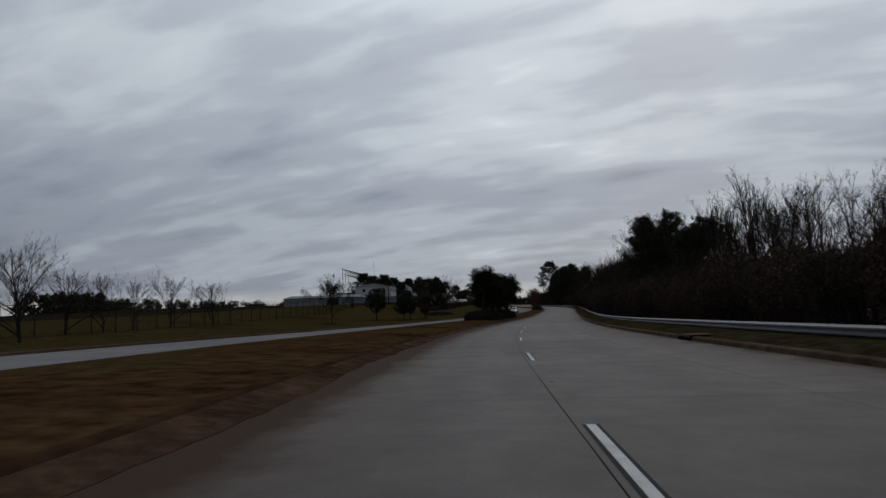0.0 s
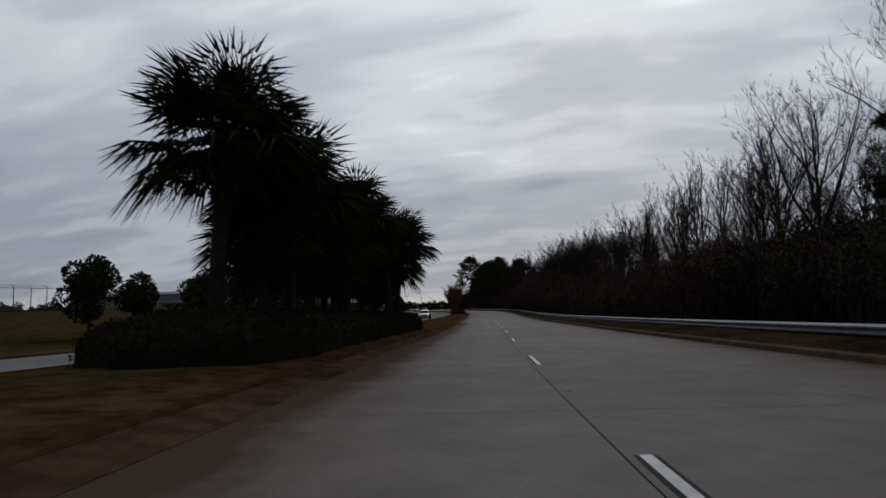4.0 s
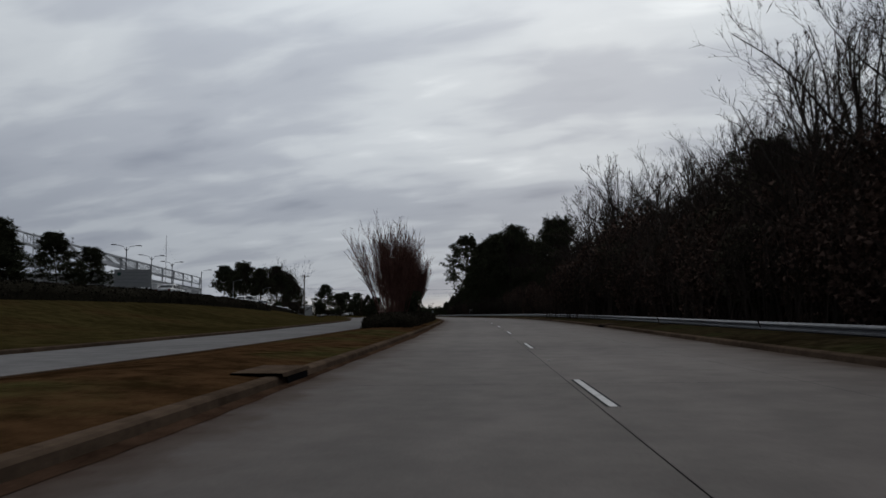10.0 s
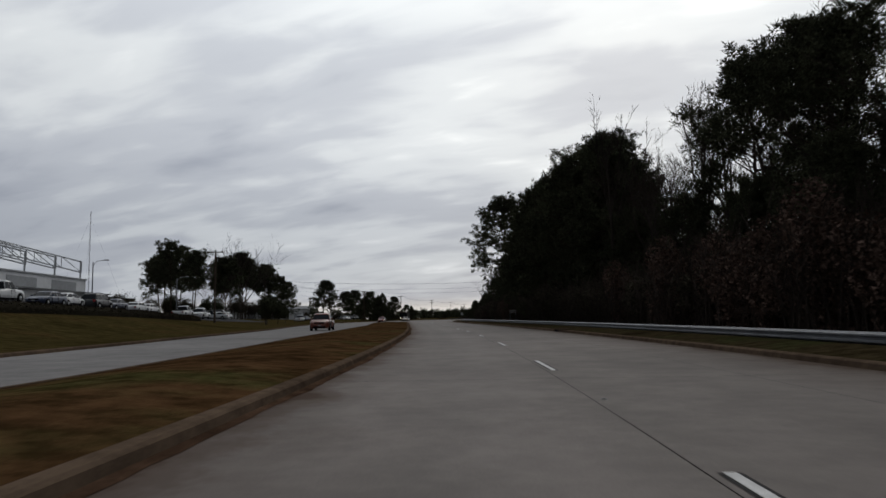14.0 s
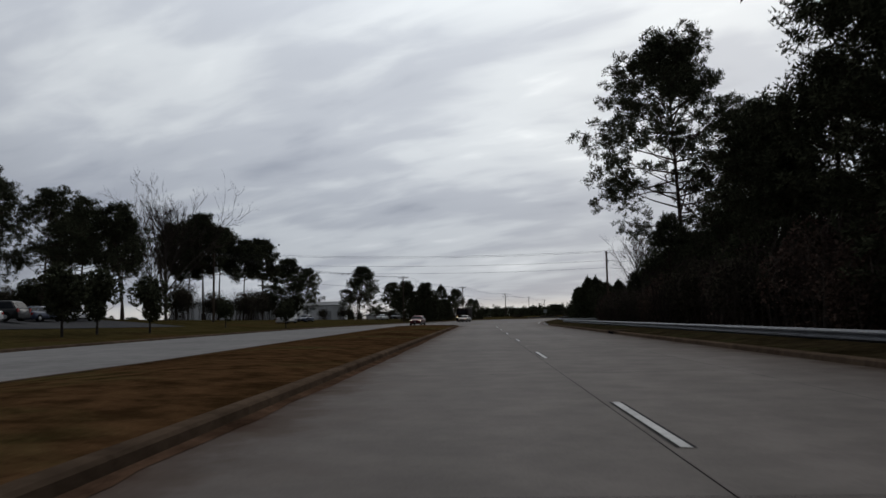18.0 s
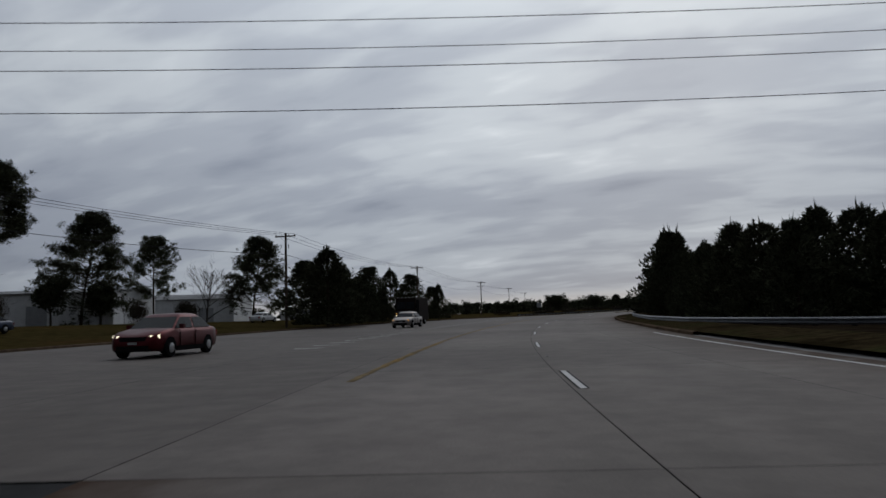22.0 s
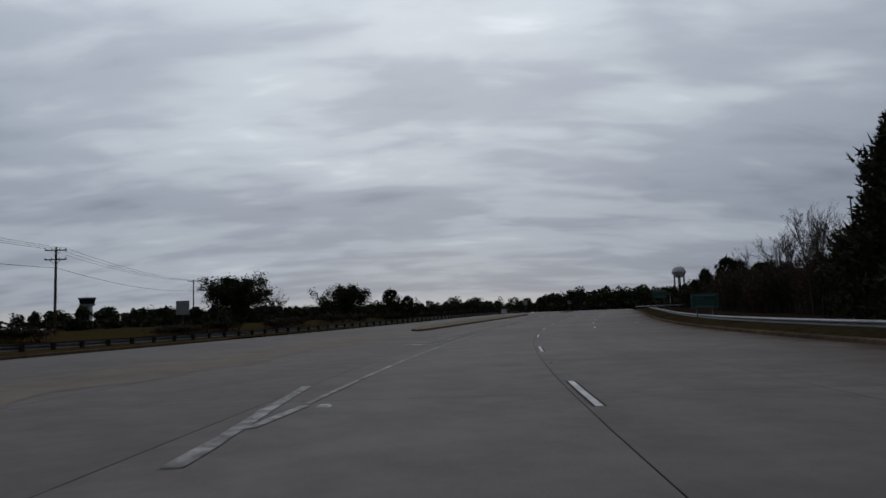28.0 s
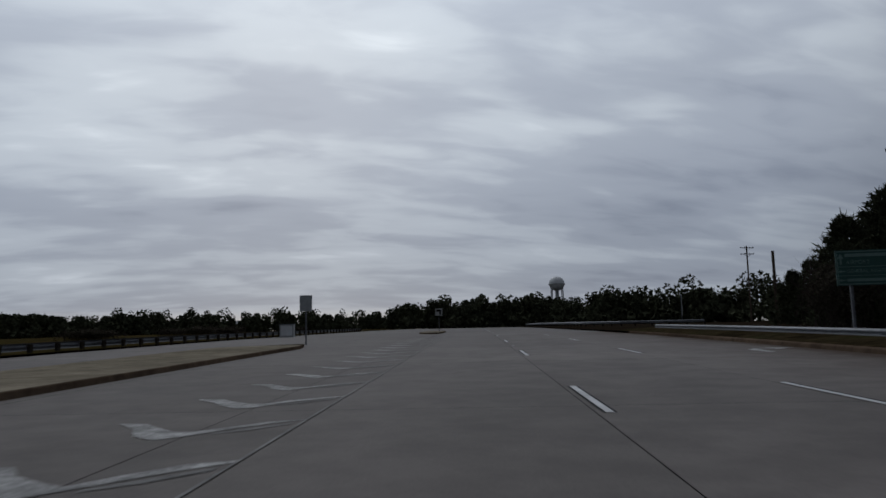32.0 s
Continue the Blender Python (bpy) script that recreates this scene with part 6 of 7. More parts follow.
    for i in range(3):
        window(ob, 2 + i * 5.8, 0, 0.8, 3.6, 1.5)
    stand(ob, 192, 925, -28)
    # control tower
    ob = thing("control_tower", "distant airport control tower with glazed cab", "tower")
    ang = [math.pi / 4 * i + math.pi / 8 for i in range(8)]

    def octo(r0, r1, z0, z1):
        v = [(r0 * math.cos(a), r0 * math.sin(a), z0) for a in ang] + [(r1 * math.cos(a), r1 * math.sin(a), z1) for a in ang]
        return Build().add(v, [tuple(range(8))[::-1], tuple(range(8, 16))] + [(i, (i + 1) % 8, 8 + (i + 1) % 8, 8 + i) for i in range(8)])
    part("shaft", octo(3.2, 3.0, -1, 13), WHITEWALL, ob)
    part("gallery", octo(4.4, 4.6, 13, 14), GREYWALL, ob)
    part("cab_glass", octo(3.9, 4.7, 14, 17), DARKWIN, ob)
    part("cab_roof", octo(5.2, 5.0, 17, 17.8), ROOF, ob)
    part("antenna", Build().tube([(0, 0, 17.8), (0, 0, 21)], [0.1, 0.05], 5), STEEL, ob)
    stand(ob, 19, 1007, 0)
    # ball-shaped water tower
    ob = thing("water_tower", "pale ball-shaped water tower over the trees", "tower")
    v, n, m = [], 20, 12
    for i in range(m + 1):
        a = math.pi * i / m
        for j in range(n):
            q = 2 * math.pi * j / n
            v.append((3.9 * math.sin(a) * math.cos(q), 3.9 * math.sin(a) * math.sin(q), 20.4 - 3.6 * math.cos(a)))
    part("tank", Build().add(v, [(i * n + j, i * n + (j + 1) % n, (i + 1) * n + (j + 1) % n, (i + 1) * n + j) for i in range(m) for j in range(n)]), WHITEWALL, ob, smooth=True)
    for a in range(6):
        q = math.pi / 3 * a
        part("leg", Build().tube([(3.6 * math.cos(q), 3.6 * math.sin(q), -1), (3.0 * math.cos(q), 3.0 * math.sin(q), 19)], [0.3, 0.25], 6), GREYWALL, ob)
    part("riser", Build().tube([(0, 0, -1), (0, 0, 18)], [0.7, 0.7], 8), GREYWALL, ob)
    part("walkway", Build().tube([(0, 0, 19.9), (0, 0, 20.2)], [4.3, 4.3], 20), GREYWALL, ob)
    stand(ob, 346, 882, 0)


build_buildings()


# ---- poles, wires, lamps ----
def utility_pole(x, y, h, arm_turn, label, double=False, transformer=False):
    ob = thing("utility_pole", label, "power pole", "power poles")
    part("pole", Build().tube([(0, 0, -1), (0, 0, h * 0.5), (0, 0, h)], [0.17, 0.15, 0.115], 9), POLEWOOD, ob)
    for k in range(2 if double else 1):
        z = h - 0.35 - 1.1 * k
        part("crossarm", Build().box((-1.25, -0.17, z - 0.06), (1.25, -0.05, z + 0.06)), POLEWOOD, ob)
        for q in (-1.15, -0.45, 0.45, 1.15):
            part("insulator", Build().tube([(q, -0.11, z + 0.06), (q, -0.11, z + 0.14), (q, -0.11, z + 0.24)], [0.03, 0.06, 0.035], 7), GREYWALL, ob)
        for s in (1, -1):
            part("brace", Build().tube([(s * 0.7, -0.12, z), (0, -0.13, z - 0.6)], [0.02, 0.02], 4), GALV, ob)
    for s in (1, -1):
        part("cutout", Build().tube([(s * 0.42, -0.2, h - 1.3), (s * 0.5, -0.25, h - 1.75)], [0.05, 0.04], 6), GREYWALL, ob)
    if transformer:
        part("transformer", Build().tube([(0.32, -0.1, h - 3.0), (0.32, -0.1, h - 2.1)], [0.24, 0.24], 12), GREYWALL, ob)
    p = foot(x, y)
    ob.matrix_basis = Matrix.LocRotScale(p, Euler((0, 0, radians(arm_turn))), None)
    return Vector((x, y, p.z + h))


def cable(a, b, sag, r=0.016, n=14):
    pts = []
    for i in range(n + 1):
        t = i / n
        p = a.lerp(b, t)
        pts.append((p.x, p.y, p.z - 4 * sag * t * (1 - t)))
    ob = solid("power_cable", Build().tube(pts, [r] * (n + 1), 4), WIRE, "thin black overhead cable between poles", "cable")
    tagged(ob, group="overhead cables")


def build_power():
    tops = {}
    for key, x, y, h, turn, dbl, tr in (("a", 14.2, 370, 10.6, -14, False, False), ("s", 6, 451, 10.4, 20, False, True), ("b", 29, 508, 10.6, -14, False, False), ("c", 42, 565, 10.2, -14, False, False),
                                        ("d", 59, 642, 10.2, -16, True, False), ("e", 75, 716, 10.2, -16, False, False), ("r", 65, 452, 10.3, 80, True, False), ("f", 92, 800, 10.2, -14, False, False), ("q", 110, 470, 10.4, 80, False, False),
                                        ("t", 224.8, 696.2, 13.3, -25, True, False)):
        tops[key] = utility_pole(x, y, h, turn, "weathered wooden utility pole with crossarm", dbl, tr)
    for a, b in (("s", "b"), ("b", "c"), ("c", "d"), ("d", "e"), ("e", "f")):
        pa, pb = tops[a], tops[b]
        side = Vector((pb.y - pa.y, pa.x - pb.x, 0)).normalized()
        for q in (-1.1, 0.0, 1.1):
            cable(pa + side * q + Vector((0, 0, -0.12)), pb + side * q + Vector((0, 0, -0.12)), 0.9)
        cable(pa + Vector((0, 0, -2.4)), pb + Vector((0, 0, -2.4)), 1.0, 0.022)
    for dz, dy in ((-0.05, -1.1), (-0.05, 1.1), (-1.5, -1.0), (-2.5, 0)):
        cable(tops["r"] + Vector((0, dy, dz)), tops["s"] + Vector((0, dy, dz)), 0.75, 0.014, 20)
        cable(tops["r"] + Vector((0, dy, dz)), tops["q"] + Vector((0, dy, dz)), 0.7, 0.02)


build_power()


def street_lamp(x, y, h, turn, arms, label, thick=0.11):
    ob = thing("street_lamp", label, "street lamp", "car park lamps")
    part("pole", Build().tube([(0, 0, -0.5), (0, 0, h)], [thick, thick * 0.6], 8), GALV if arms else RUSTPOST, ob)
    if not arms:
        part("lamp_head", Build().box((-0.32, -0.25, h - 0.1), (0.32, 0.25, h + 0.3)), GALV, ob)
    for s in arms:
        part("arm", Build().tube([(0, 0, h - 0.6), (s * 0.5, 0, h + 0.1), (s * 1.5, 0, h + 0.3)], [0.05, 0.04, 0.035], 6), GALV, ob)
        part("lamp_head", loft([(-0.12, 0.34, 0.10, 0.0), (0.0, 0.4, 0.14, -0.03), (0.12, 0.34, 0.10, 0.0)], [(0, 0), (0.9, 0), (1, 0.5), (0.8, 1), (0, 1)]), GALV, ob).location = (s * 1.75, 0, h + 0.25)
    p = foot(x, y)
    ob.matrix_basis = Matrix.LocRotScale(p, Euler((0, 0, radians(turn))), None)


for x, y, h, turn in ((-6, 296, 7.2, 30), (-7, 312, 7.2, 30), (-7, 325, 7.2, 30), (-6, 345, 7.4, 20), (-4, 372, 7.2, 20), (0, 398, 7.0, 10)):
    street_lamp(x, y, h, turn, (1, -1) if y < 340 else (1,), "grey steel car park lamp with curved arms")
street_lamp(-16.3, 200.5, 8.4, 0, (), "dark light pole with a boxy head", 0.17)


def build_masts():
    ob = thing("light_mast", "tall dark light mast with floodlight heads", "light mast")
    part("mast", Build().tube([(0, 0, -1), (0, 0, 25.6)], [0.34, 0.16], 8), RUSTPOST, ob)
    for s in (1, -1):
        part("floodlight", Build().box((s * 0.9 - 0.45, -0.3, 25.2), (s * 0.9 + 0.45, 0.3, 25.7)), RUSTPOST, ob)
    part("head_bar", Build().box((-1.4, -0.08, 25.4), (1.4, 0.08, 25.55)), RUSTPOST, ob)
    stand(ob, 227.6, 673.1, 20)
    ob = thing("radio_mast", "thin lattice radio mast with guy wires", "mast")
    for k in range(3):
        q = 2.094 * k
        part("leg", Build().tube([(0.16 * math.cos(q), 0.16 * math.sin(q), -0.5), (0.12 * math.cos(q), 0.12 * math.sin(q), 32)], [0.03, 0.025], 4), RUSTPOST, ob)
        part("guy_wire", Build().tube([(0, 0, 30), (12 * math.cos(q), 12 * math.sin(q), 0)], [0.012, 0.012], 3), WIRE, ob)
    lat = Build()
    for i in range(40):
        z, q = i * 0.8, 2.094 * (i % 3)
        lat.tube([(0.15 * math.cos(q), 0.15 * math.sin(q), z), (0.15 * math.cos(q + 2.094), 0.15 * math.sin(q + 2.094), z + 0.8)], [0.015, 0.015], 3, False)
    part("lattice", lat, RUSTPOST, ob)
    stand(ob, -48, 472, 0)
    for x, y, h, lab in ((167, 655.4, 6.0, "plain dark wooden post"), (77, 622, 4.2, "bare dark post beside the sign")):
        q = foot(x, y)
        solid("post", Build().tube([(x, y, q.z - 0.5), (x, y, q.z + h)], [0.13, 0.11], 7), POLEWOOD, lab, "post")


build_masts()


# ---- signs ----
def words(body, size, material, parent, x, z, y=-0.045):
    cu = bpy.data.curves.new("lettering", "FONT")
    cu.body, cu.size, cu.align_x, cu.align_y = body, size, "LEFT", "CENTER"
    tmp = new("lettering", cu)
    bpy.context.view_layer.update()
    me = bpy.data.meshes.new_from_object(tmp)
    bpy.data.objects.remove(tmp)
    me.transform(Matrix.Translation((x, y, z)) @ Euler((radians(90), 0, 0)).to_matrix().to_4x4())
    me.materials.clear()
    me.materials.append(material)
    ob = new("lettering", me)
    ob.parent = parent
    return ob


def green_sign(x, y, w, h, bottom, turn):
    ob = thing("guide_sign", "green guide sign with white lettering on posts", "sign", "green guide signs")
    for q in (0.22 * w, 0.78 * w):
        part("post", Build().box((q - 0.04, 0.02, -0.8), (q + 0.04, 0.1, bottom + h)), GALV, ob)
    board = part("board", Build().box((0, -0.03, bottom), (w, 0.02, bottom + h)), GREEN_SIGN, ob)
    e = 0.03
    for a, b in (((0.03, 0.03), (w - 0.03, 0.03 + e)), ((0.03, h - 0.03 - e), (w - 0.03, h - 0.03)), ((0.03, 0.03), (0.03 + e, h - 0.03)), ((w - 0.03 - e, 0.03), (w - 0.03, h - 0.03)), ((0.03, h * 0.52), (w - 0.03, h * 0.52 + 0.02)), ((0.03, h * 0.27), (w - 0.03, h * 0.27 + 0.015))):
        part("border", Build().box((a[0], -0.037, bottom + a[1]), (b[0], -0.031, bottom + b[1])), SIGN_LETTER, board)
    part("letter_bar", Build().box((0.14 * w, -0.037, bottom + 0.81 * h), (0.90 * w, -0.031, bottom + 0.90 * h)), SIGN_LETTER, board)
    words("AIRPORT", 0.155 * h, SIGN_LETTER, board, 0.15 * w, bottom + 0.65 * h)
    words("GENERAL AVIATION", 0.135 * h, SIGN_LETTER, board, 0.15 * w, bottom + 0.40 * h)
    part("letter_bar", Build().box((0.15 * w, -0.037, bottom + 0.11 * h), (0.82 * w, -0.031, bottom + 0.19 * h)), SIGN_LETTER, board)

    def arrow(px, pz, way, s):
        pts = [(-1, -0.16), (0.1, -0.16), (0.1, -0.5), (1, 0), (0.1, 0.5), (0.1, 0.16), (-1, 0.16)]
        c, sn = math.cos(way), math.sin(way)
        q = [(px + s * (a * c - b * sn), pz + s * (a * sn + b * c)) for a, b in pts]
        v = [(a, -0.037, b) for a, b in q] + [(a, -0.031, b) for a, b in q]
        part("arrow", Build().add(v, [tuple(range(7)), tuple(range(13, 6, -1))] + [(i, (i + 1) % 7, 7 + (i + 1) % 7, 7 + i) for i in range(7)]), SIGN_LETTER, board)
    arrow(0.075 * w, bottom + 0.75 * h, math.pi / 2, 0.16 * h)
    arrow(0.08 * w, bottom + 0.40 * h, math.pi, 0.09 * h)
    arrow(0.08 * w, bottom + 0.15 * h, math.pi, 0.09 * h)
    arrow(0.91 * w, bottom + 0.15 * h, 0, 0.09 * h)
    p = foot(x, y)
    ob.matrix_basis = Matrix.LocRotScale(p, Euler((0, 0, radians(turn))), None)


green_sign(72.7, 522.4, 2.4, 1.18, 1.48, -22)
green_sign(107.3, 591.0, 1.9, 1.1, 0.75, -33)
green_sign(137.6, 634.95, 2.0, 1.15, 1.75, -42)


def post_sign(x, y, w, h, top, turn, face, label, bars=()):
    ob = thing("road_sign", label, "sign")
    part("post", Build().box((-0.03, 0.02, -0.6), (0.03, 0.08, top)), GALV, ob)
    pan = part("panel", Build().box((-w / 2, -0.015, top - h), (w / 2, 0.018, top)), face, ob)
    for x0, z0, x1, z1 in bars:
        part("legend_bar", Build().box((x0 * w, -0.022, top - h + z0 * h), (x1 * w, -0.0155, top - h + z1 * h)), DARK, pan)
    p = foot(x, y)
    ob.matrix_basis = Matrix.LocRotScale(p, Euler((0, 0, radians(turn))), None)


post_sign(73, 617, 1.25, 1.25, 3.0, -25, ALU, "square sign seen from its bare metal back")
post_sign(127.3, 655.5, 0.62, 0.78, 2.35, -36, ALU, "rectangular sign seen from its grey back")
post_sign(151, 681, 0.7, 0.7, 2.3, -36, SIGN_WHITE, "small white sign with dark legend on the island", ((-0.36, 0.55, 0.36, 0.85), (0.05, 0.12, 0.3, 0.5)))
post_sign(160, 659, 0.5, 1.7, 2.6, 40, SIGN_WHITE, "narrow white roadside sign turned away")
post_sign(72.97, 522.18, 0.3, 0.36, 0.95, -22, SIGN_WHITE, "small white sign low beside the guide sign", ((-0.1, 0.2, 0.1, 0.8),))


def build_small_signs():
    ob = thing("notice_sign", "small dark brown notice sign on two posts", "sign")
    for q in (-0.38, 0.38):
        part("post", Build().box((q - 0.04, 0.02, -0.5), (q + 0.04, 0.1, 1.75)), GALV, ob)
    pan = part("panel", Build().box((-0.55, -0.02, 1.25), (0.55, 0.02, 1.8)), BROWN_SIGN, ob)
    for z in (1.66, 1.52, 1.38):
        part("legend_bar", Build().box((-0.42, -0.027, z - 0.03), (0.40, -0.021, z + 0.03)), SIGN_WHITE, pan)
    q = at(361, 9.3)
    ob.matrix_basis = Matrix.LocRotScale(q, Euler((0, 0, radians(heading(361)))), None)
    ob = thing("monument_sign", "white monument sign board at the entrance", "sign")
    board = part("board", Build().box((-2.3, -0.12, 0.6), (2.3, 0.12, 3.0)), SIGN_WHITE, ob)
    for x in (-1.7, 1.7):
        part("post", Build().box((x - 0.15, -0.1, -0.6), (x + 0.15, 0.1, 0.6)), DARK, ob)
    for z, a, b in ((2.6, -1.2, 1.7), (2.2, -1.2, 1.9), (1.7, -1.9, 1.9), (1.3, -1.9, 1.4)):
        part("letter_bar", Build().box((a, -0.13, z - 0.07), (b, -0.121, z + 0.07)), GREYWALL, board)
    part("emblem", Build().tube([(-1.7, -0.13, 2.4), (-1.7, -0.121, 2.4)], [0.26, 0.26], 16), GREEN_SIGN, board)
    stand(ob, -1.5, 285, 10)
    ob = thing("equipment_cabinet", "white roadside equipment cabinet", "cabinet")
    part("body", Build().box((-0.6, -0.4, -0.2), (0.6, 0.4, 1.0)), SIGN_WHITE, ob)
    part("lid", Build().box((-0.65, -0.45, 1.0), (0.65, 0.45, 1.06)), GALV, ob)
    part("door", Build().box((-0.5, -0.42, 0.05), (0.5, -0.4, 0.9)), WHITEWALL, ob)
    stand(ob, 135.7, 681.7, -30)
    for s in (25, 82, 150, 232, 318, 392, 500, 572):
        d = float(right_kerb(s))
        ob = thing("storm_inlet", "concrete storm inlet with black strip for its shaded mouth", "drain", "storm inlets")
        part("lid", ribbon(s - 0.9, s + 0.9, [(d - 0.06, 0.10), (d - 0.04, 0.19), (d + 0.9, 0.20), (d + 0.92, 0.02)], 0.6), KERB, ob)
        # no hole here: a flat black strip paints the shade inside the inlet
        part("opening", ribbon(s - 0.75, s + 0.75, [(d - 0.064, -0.008), (d - 0.062, 0.12)], 0.8), DARK, ob)
    for s in (150, 202):
        ob = thing("storm_inlet", "dark storm inlet in the median kerb", "drain", "storm inlets")
        part("lid", ribbon(s - 0.8, s + 0.8, [(-5.1, 0.15), (-5.08, 0.20), (-4.28, 0.19), (-4.26, 0.13)], 0.6), KERB, ob)
        # same flat black strip, shade of the inlet's mouth as colour
        part("opening", ribbon(s - 0.6, s + 0.6, [(-4.252, 0.13), (-4.25, -0.005)], 0.8), DARK, ob)


build_small_signs()


# ---- fence on the field ----
def build_fence():
    ob = thing("chain_link_fence", "chain-link fence with barbed wire along the field", "fence")
    path = [(-25, -30.5), (40, -31.8), (75, -33.5), (110, -37), (150, -44), (172, -52)]
    ss, ds = [p[0] for p in path], [p[1] for p in path]
    pts = [at(s, float(np.interp(s, ss, ds))) for s in np.arange(-25, 172, 3.05)]
    post = Build().tube([(0, 0, -0.4), (0, 0, 2.15)], [0.035, 0.035], 6).mesh("fence_post", RUSTPOST)
    arm = Build().tube([(0, 0, 2.12), (-0.22, 0, 2.45)], [0.02, 0.015], 4).mesh("barb_arm", RUSTPOST)
    for p in pts:
        o = new("fence_post", post)
        o.location, o.parent = p, ob
        a = new("barb_arm", arm)
        a.parent = o
    for z, r in ((2.12, 0.022), (0.06, 0.012)):
        part("fence_rail", Build().tube([p + Vector((0, 0, z)) for p in pts], [r] * len(pts), 4), RUSTPOST, ob)
    for k in range(3):
        part("barbed_wire", Build().tube([p + Vector((-0.08 - 0.06 * k, 0, 2.23 + 0.09 * k)) for p in pts], [0.008] * len(pts), 3), RUSTPOST, ob)
    a, b = [], []
    for p, q in zip(pts[:-1], pts[1:]):
        for i in range(11):
            u, w = i / 11, min(1.0, (i + 7) / 11)
            lo, hi = p.lerp(q, u), p.lerp(q, w)
            a.append(lo + Vector((0, 0, 0.06))), b.append(hi + Vector((0, 0, 2.1)))
            a.append(hi + Vector((0, 0, 0.06))), b.append(lo + Vector((0, 0, 2.1)))
    me = Build().blades(np.array(a), np.array(b), 0.010)
    tagged(part("wire_mesh", me, RUSTPOST, ob), kind="stuff")


build_fence()
for s, d in ((84, -25.6), (104, -25.5), (112, -23.2), (118.5, -23.6), (127, -22.8)):
    p = at(s, d)
    v = [(p.x, p.y, p.z + 0.16)] + [(p.x + r * math.cos(a), p.y + r * math.sin(a), at(*place_of(p.x + r * math.cos(a), p.y + r * math.sin(a))).z + h)
                                    for r, h in ((0.8, 0.12), (1.15, 0.005)) for a in np.linspace(0, 6.283, 18, endpoint=False)]
    f = [(0, 1 + i, 1 + (i + 1) % 18) for i in range(18)] + [(1 + i, 19 + i, 19 + (i + 1) % 18, 1 + (i + 1) % 18) for i in range(18)]
    solid("mulch_ring", Build().add(v, f), MULCH, "ring of dark mulch round a lawn tree", "mulch", "structure")


# ---- side road, islands, car park paving ----
def build_paving():
    solid("side_road", ribbon(430, 464, [(5.8, -0.004), (12, -0.004), (24, 0.02), (46, 0.05)], 4), OPP_CONCRETE, "side road mouth of pale concrete", "road", "structure")
    solid("side_road", ribbon(686, 716, [(9.6, 0.012), (24, 0.02), (46, 0.05)], 4), OPP_CONCRETE, "side road mouth of pale concrete", "road", "structure")
    g = lambda s, d: ground_z(s, d) + 0.05
    solid("car_park", ribbon(232, 430, [(-55, g), (-49, g), (-43, g), (-38.5, g), (-35.8, g)], 4), ASPHALT, "grey asphalt car park above the slope", "car park", "structure")
    # raised traffic islands
    for s0, s1, d0, d1 in ((606, 671, -12.4, -8.7), (700, 716, -6.6, -4.4)):
        ob = thing("traffic_island", "raised tan concrete traffic island with dark kerb", "traffic island", "", "structure")
        n = 40
        ss = np.linspace(s0, s1, n)
        top, edge = [], []
        for s in ss:
            k = min(1.0, (s - s0) / ((s1 - s0) * 0.5), (s1 - s) / 2.0)
            k = math.sqrt(max(0.0, 1 - (1 - k) ** 2))
            a, b = d1 - (d1 - d0) * max(0.05, k), d1 - 0.3 * (1 - k)
            top.append([at(s, b, 0.13), at(s, (a + b) / 2, 0.16), at(s, a, 0.13)])
            edge.append([at(s, b + 0.05, -0.02), at(s, b + 0.02, 0.11), at(s, b, 0.131), at(s, a, 0.131), at(s, a - 0.02, 0.11), at(s, a - 0.05, -0.02)])
        v = [p for r in top for p in r]
        part("surface", Build().add(v, [(i * 3 + j, i * 3 + j + 1, (i + 1) * 3 + j + 1, (i + 1) * 3 + j) for i in range(n - 1) for j in range(2)]), ISLAND, ob)
        for lo, nm in ((0, "kerb"), (3, "kerb")):
            v = [p for r in edge for p in r[lo:lo + 3]]
            part(nm, Build().add(v, [(i * 3 + j, i * 3 + j + 1, (i + 1) * 3 + j + 1, (i + 1) * 3 + j) for i in range(n - 1) for j in range(2)]), KERB, ob)


build_paving()
build_guardrail("guardrail", [(584, -25), (600, -23), (630, -21), (660, -20), (700, -19.8), (752, -19.6)], "galvanised guardrail along the far side", 0.26)
build_guardrail("guardrail", [(718, 24), (722, 16), (730, 12.5), (745, 11.2), (800, 11), (860, 11)], "galvanised guardrail beyond the side road")


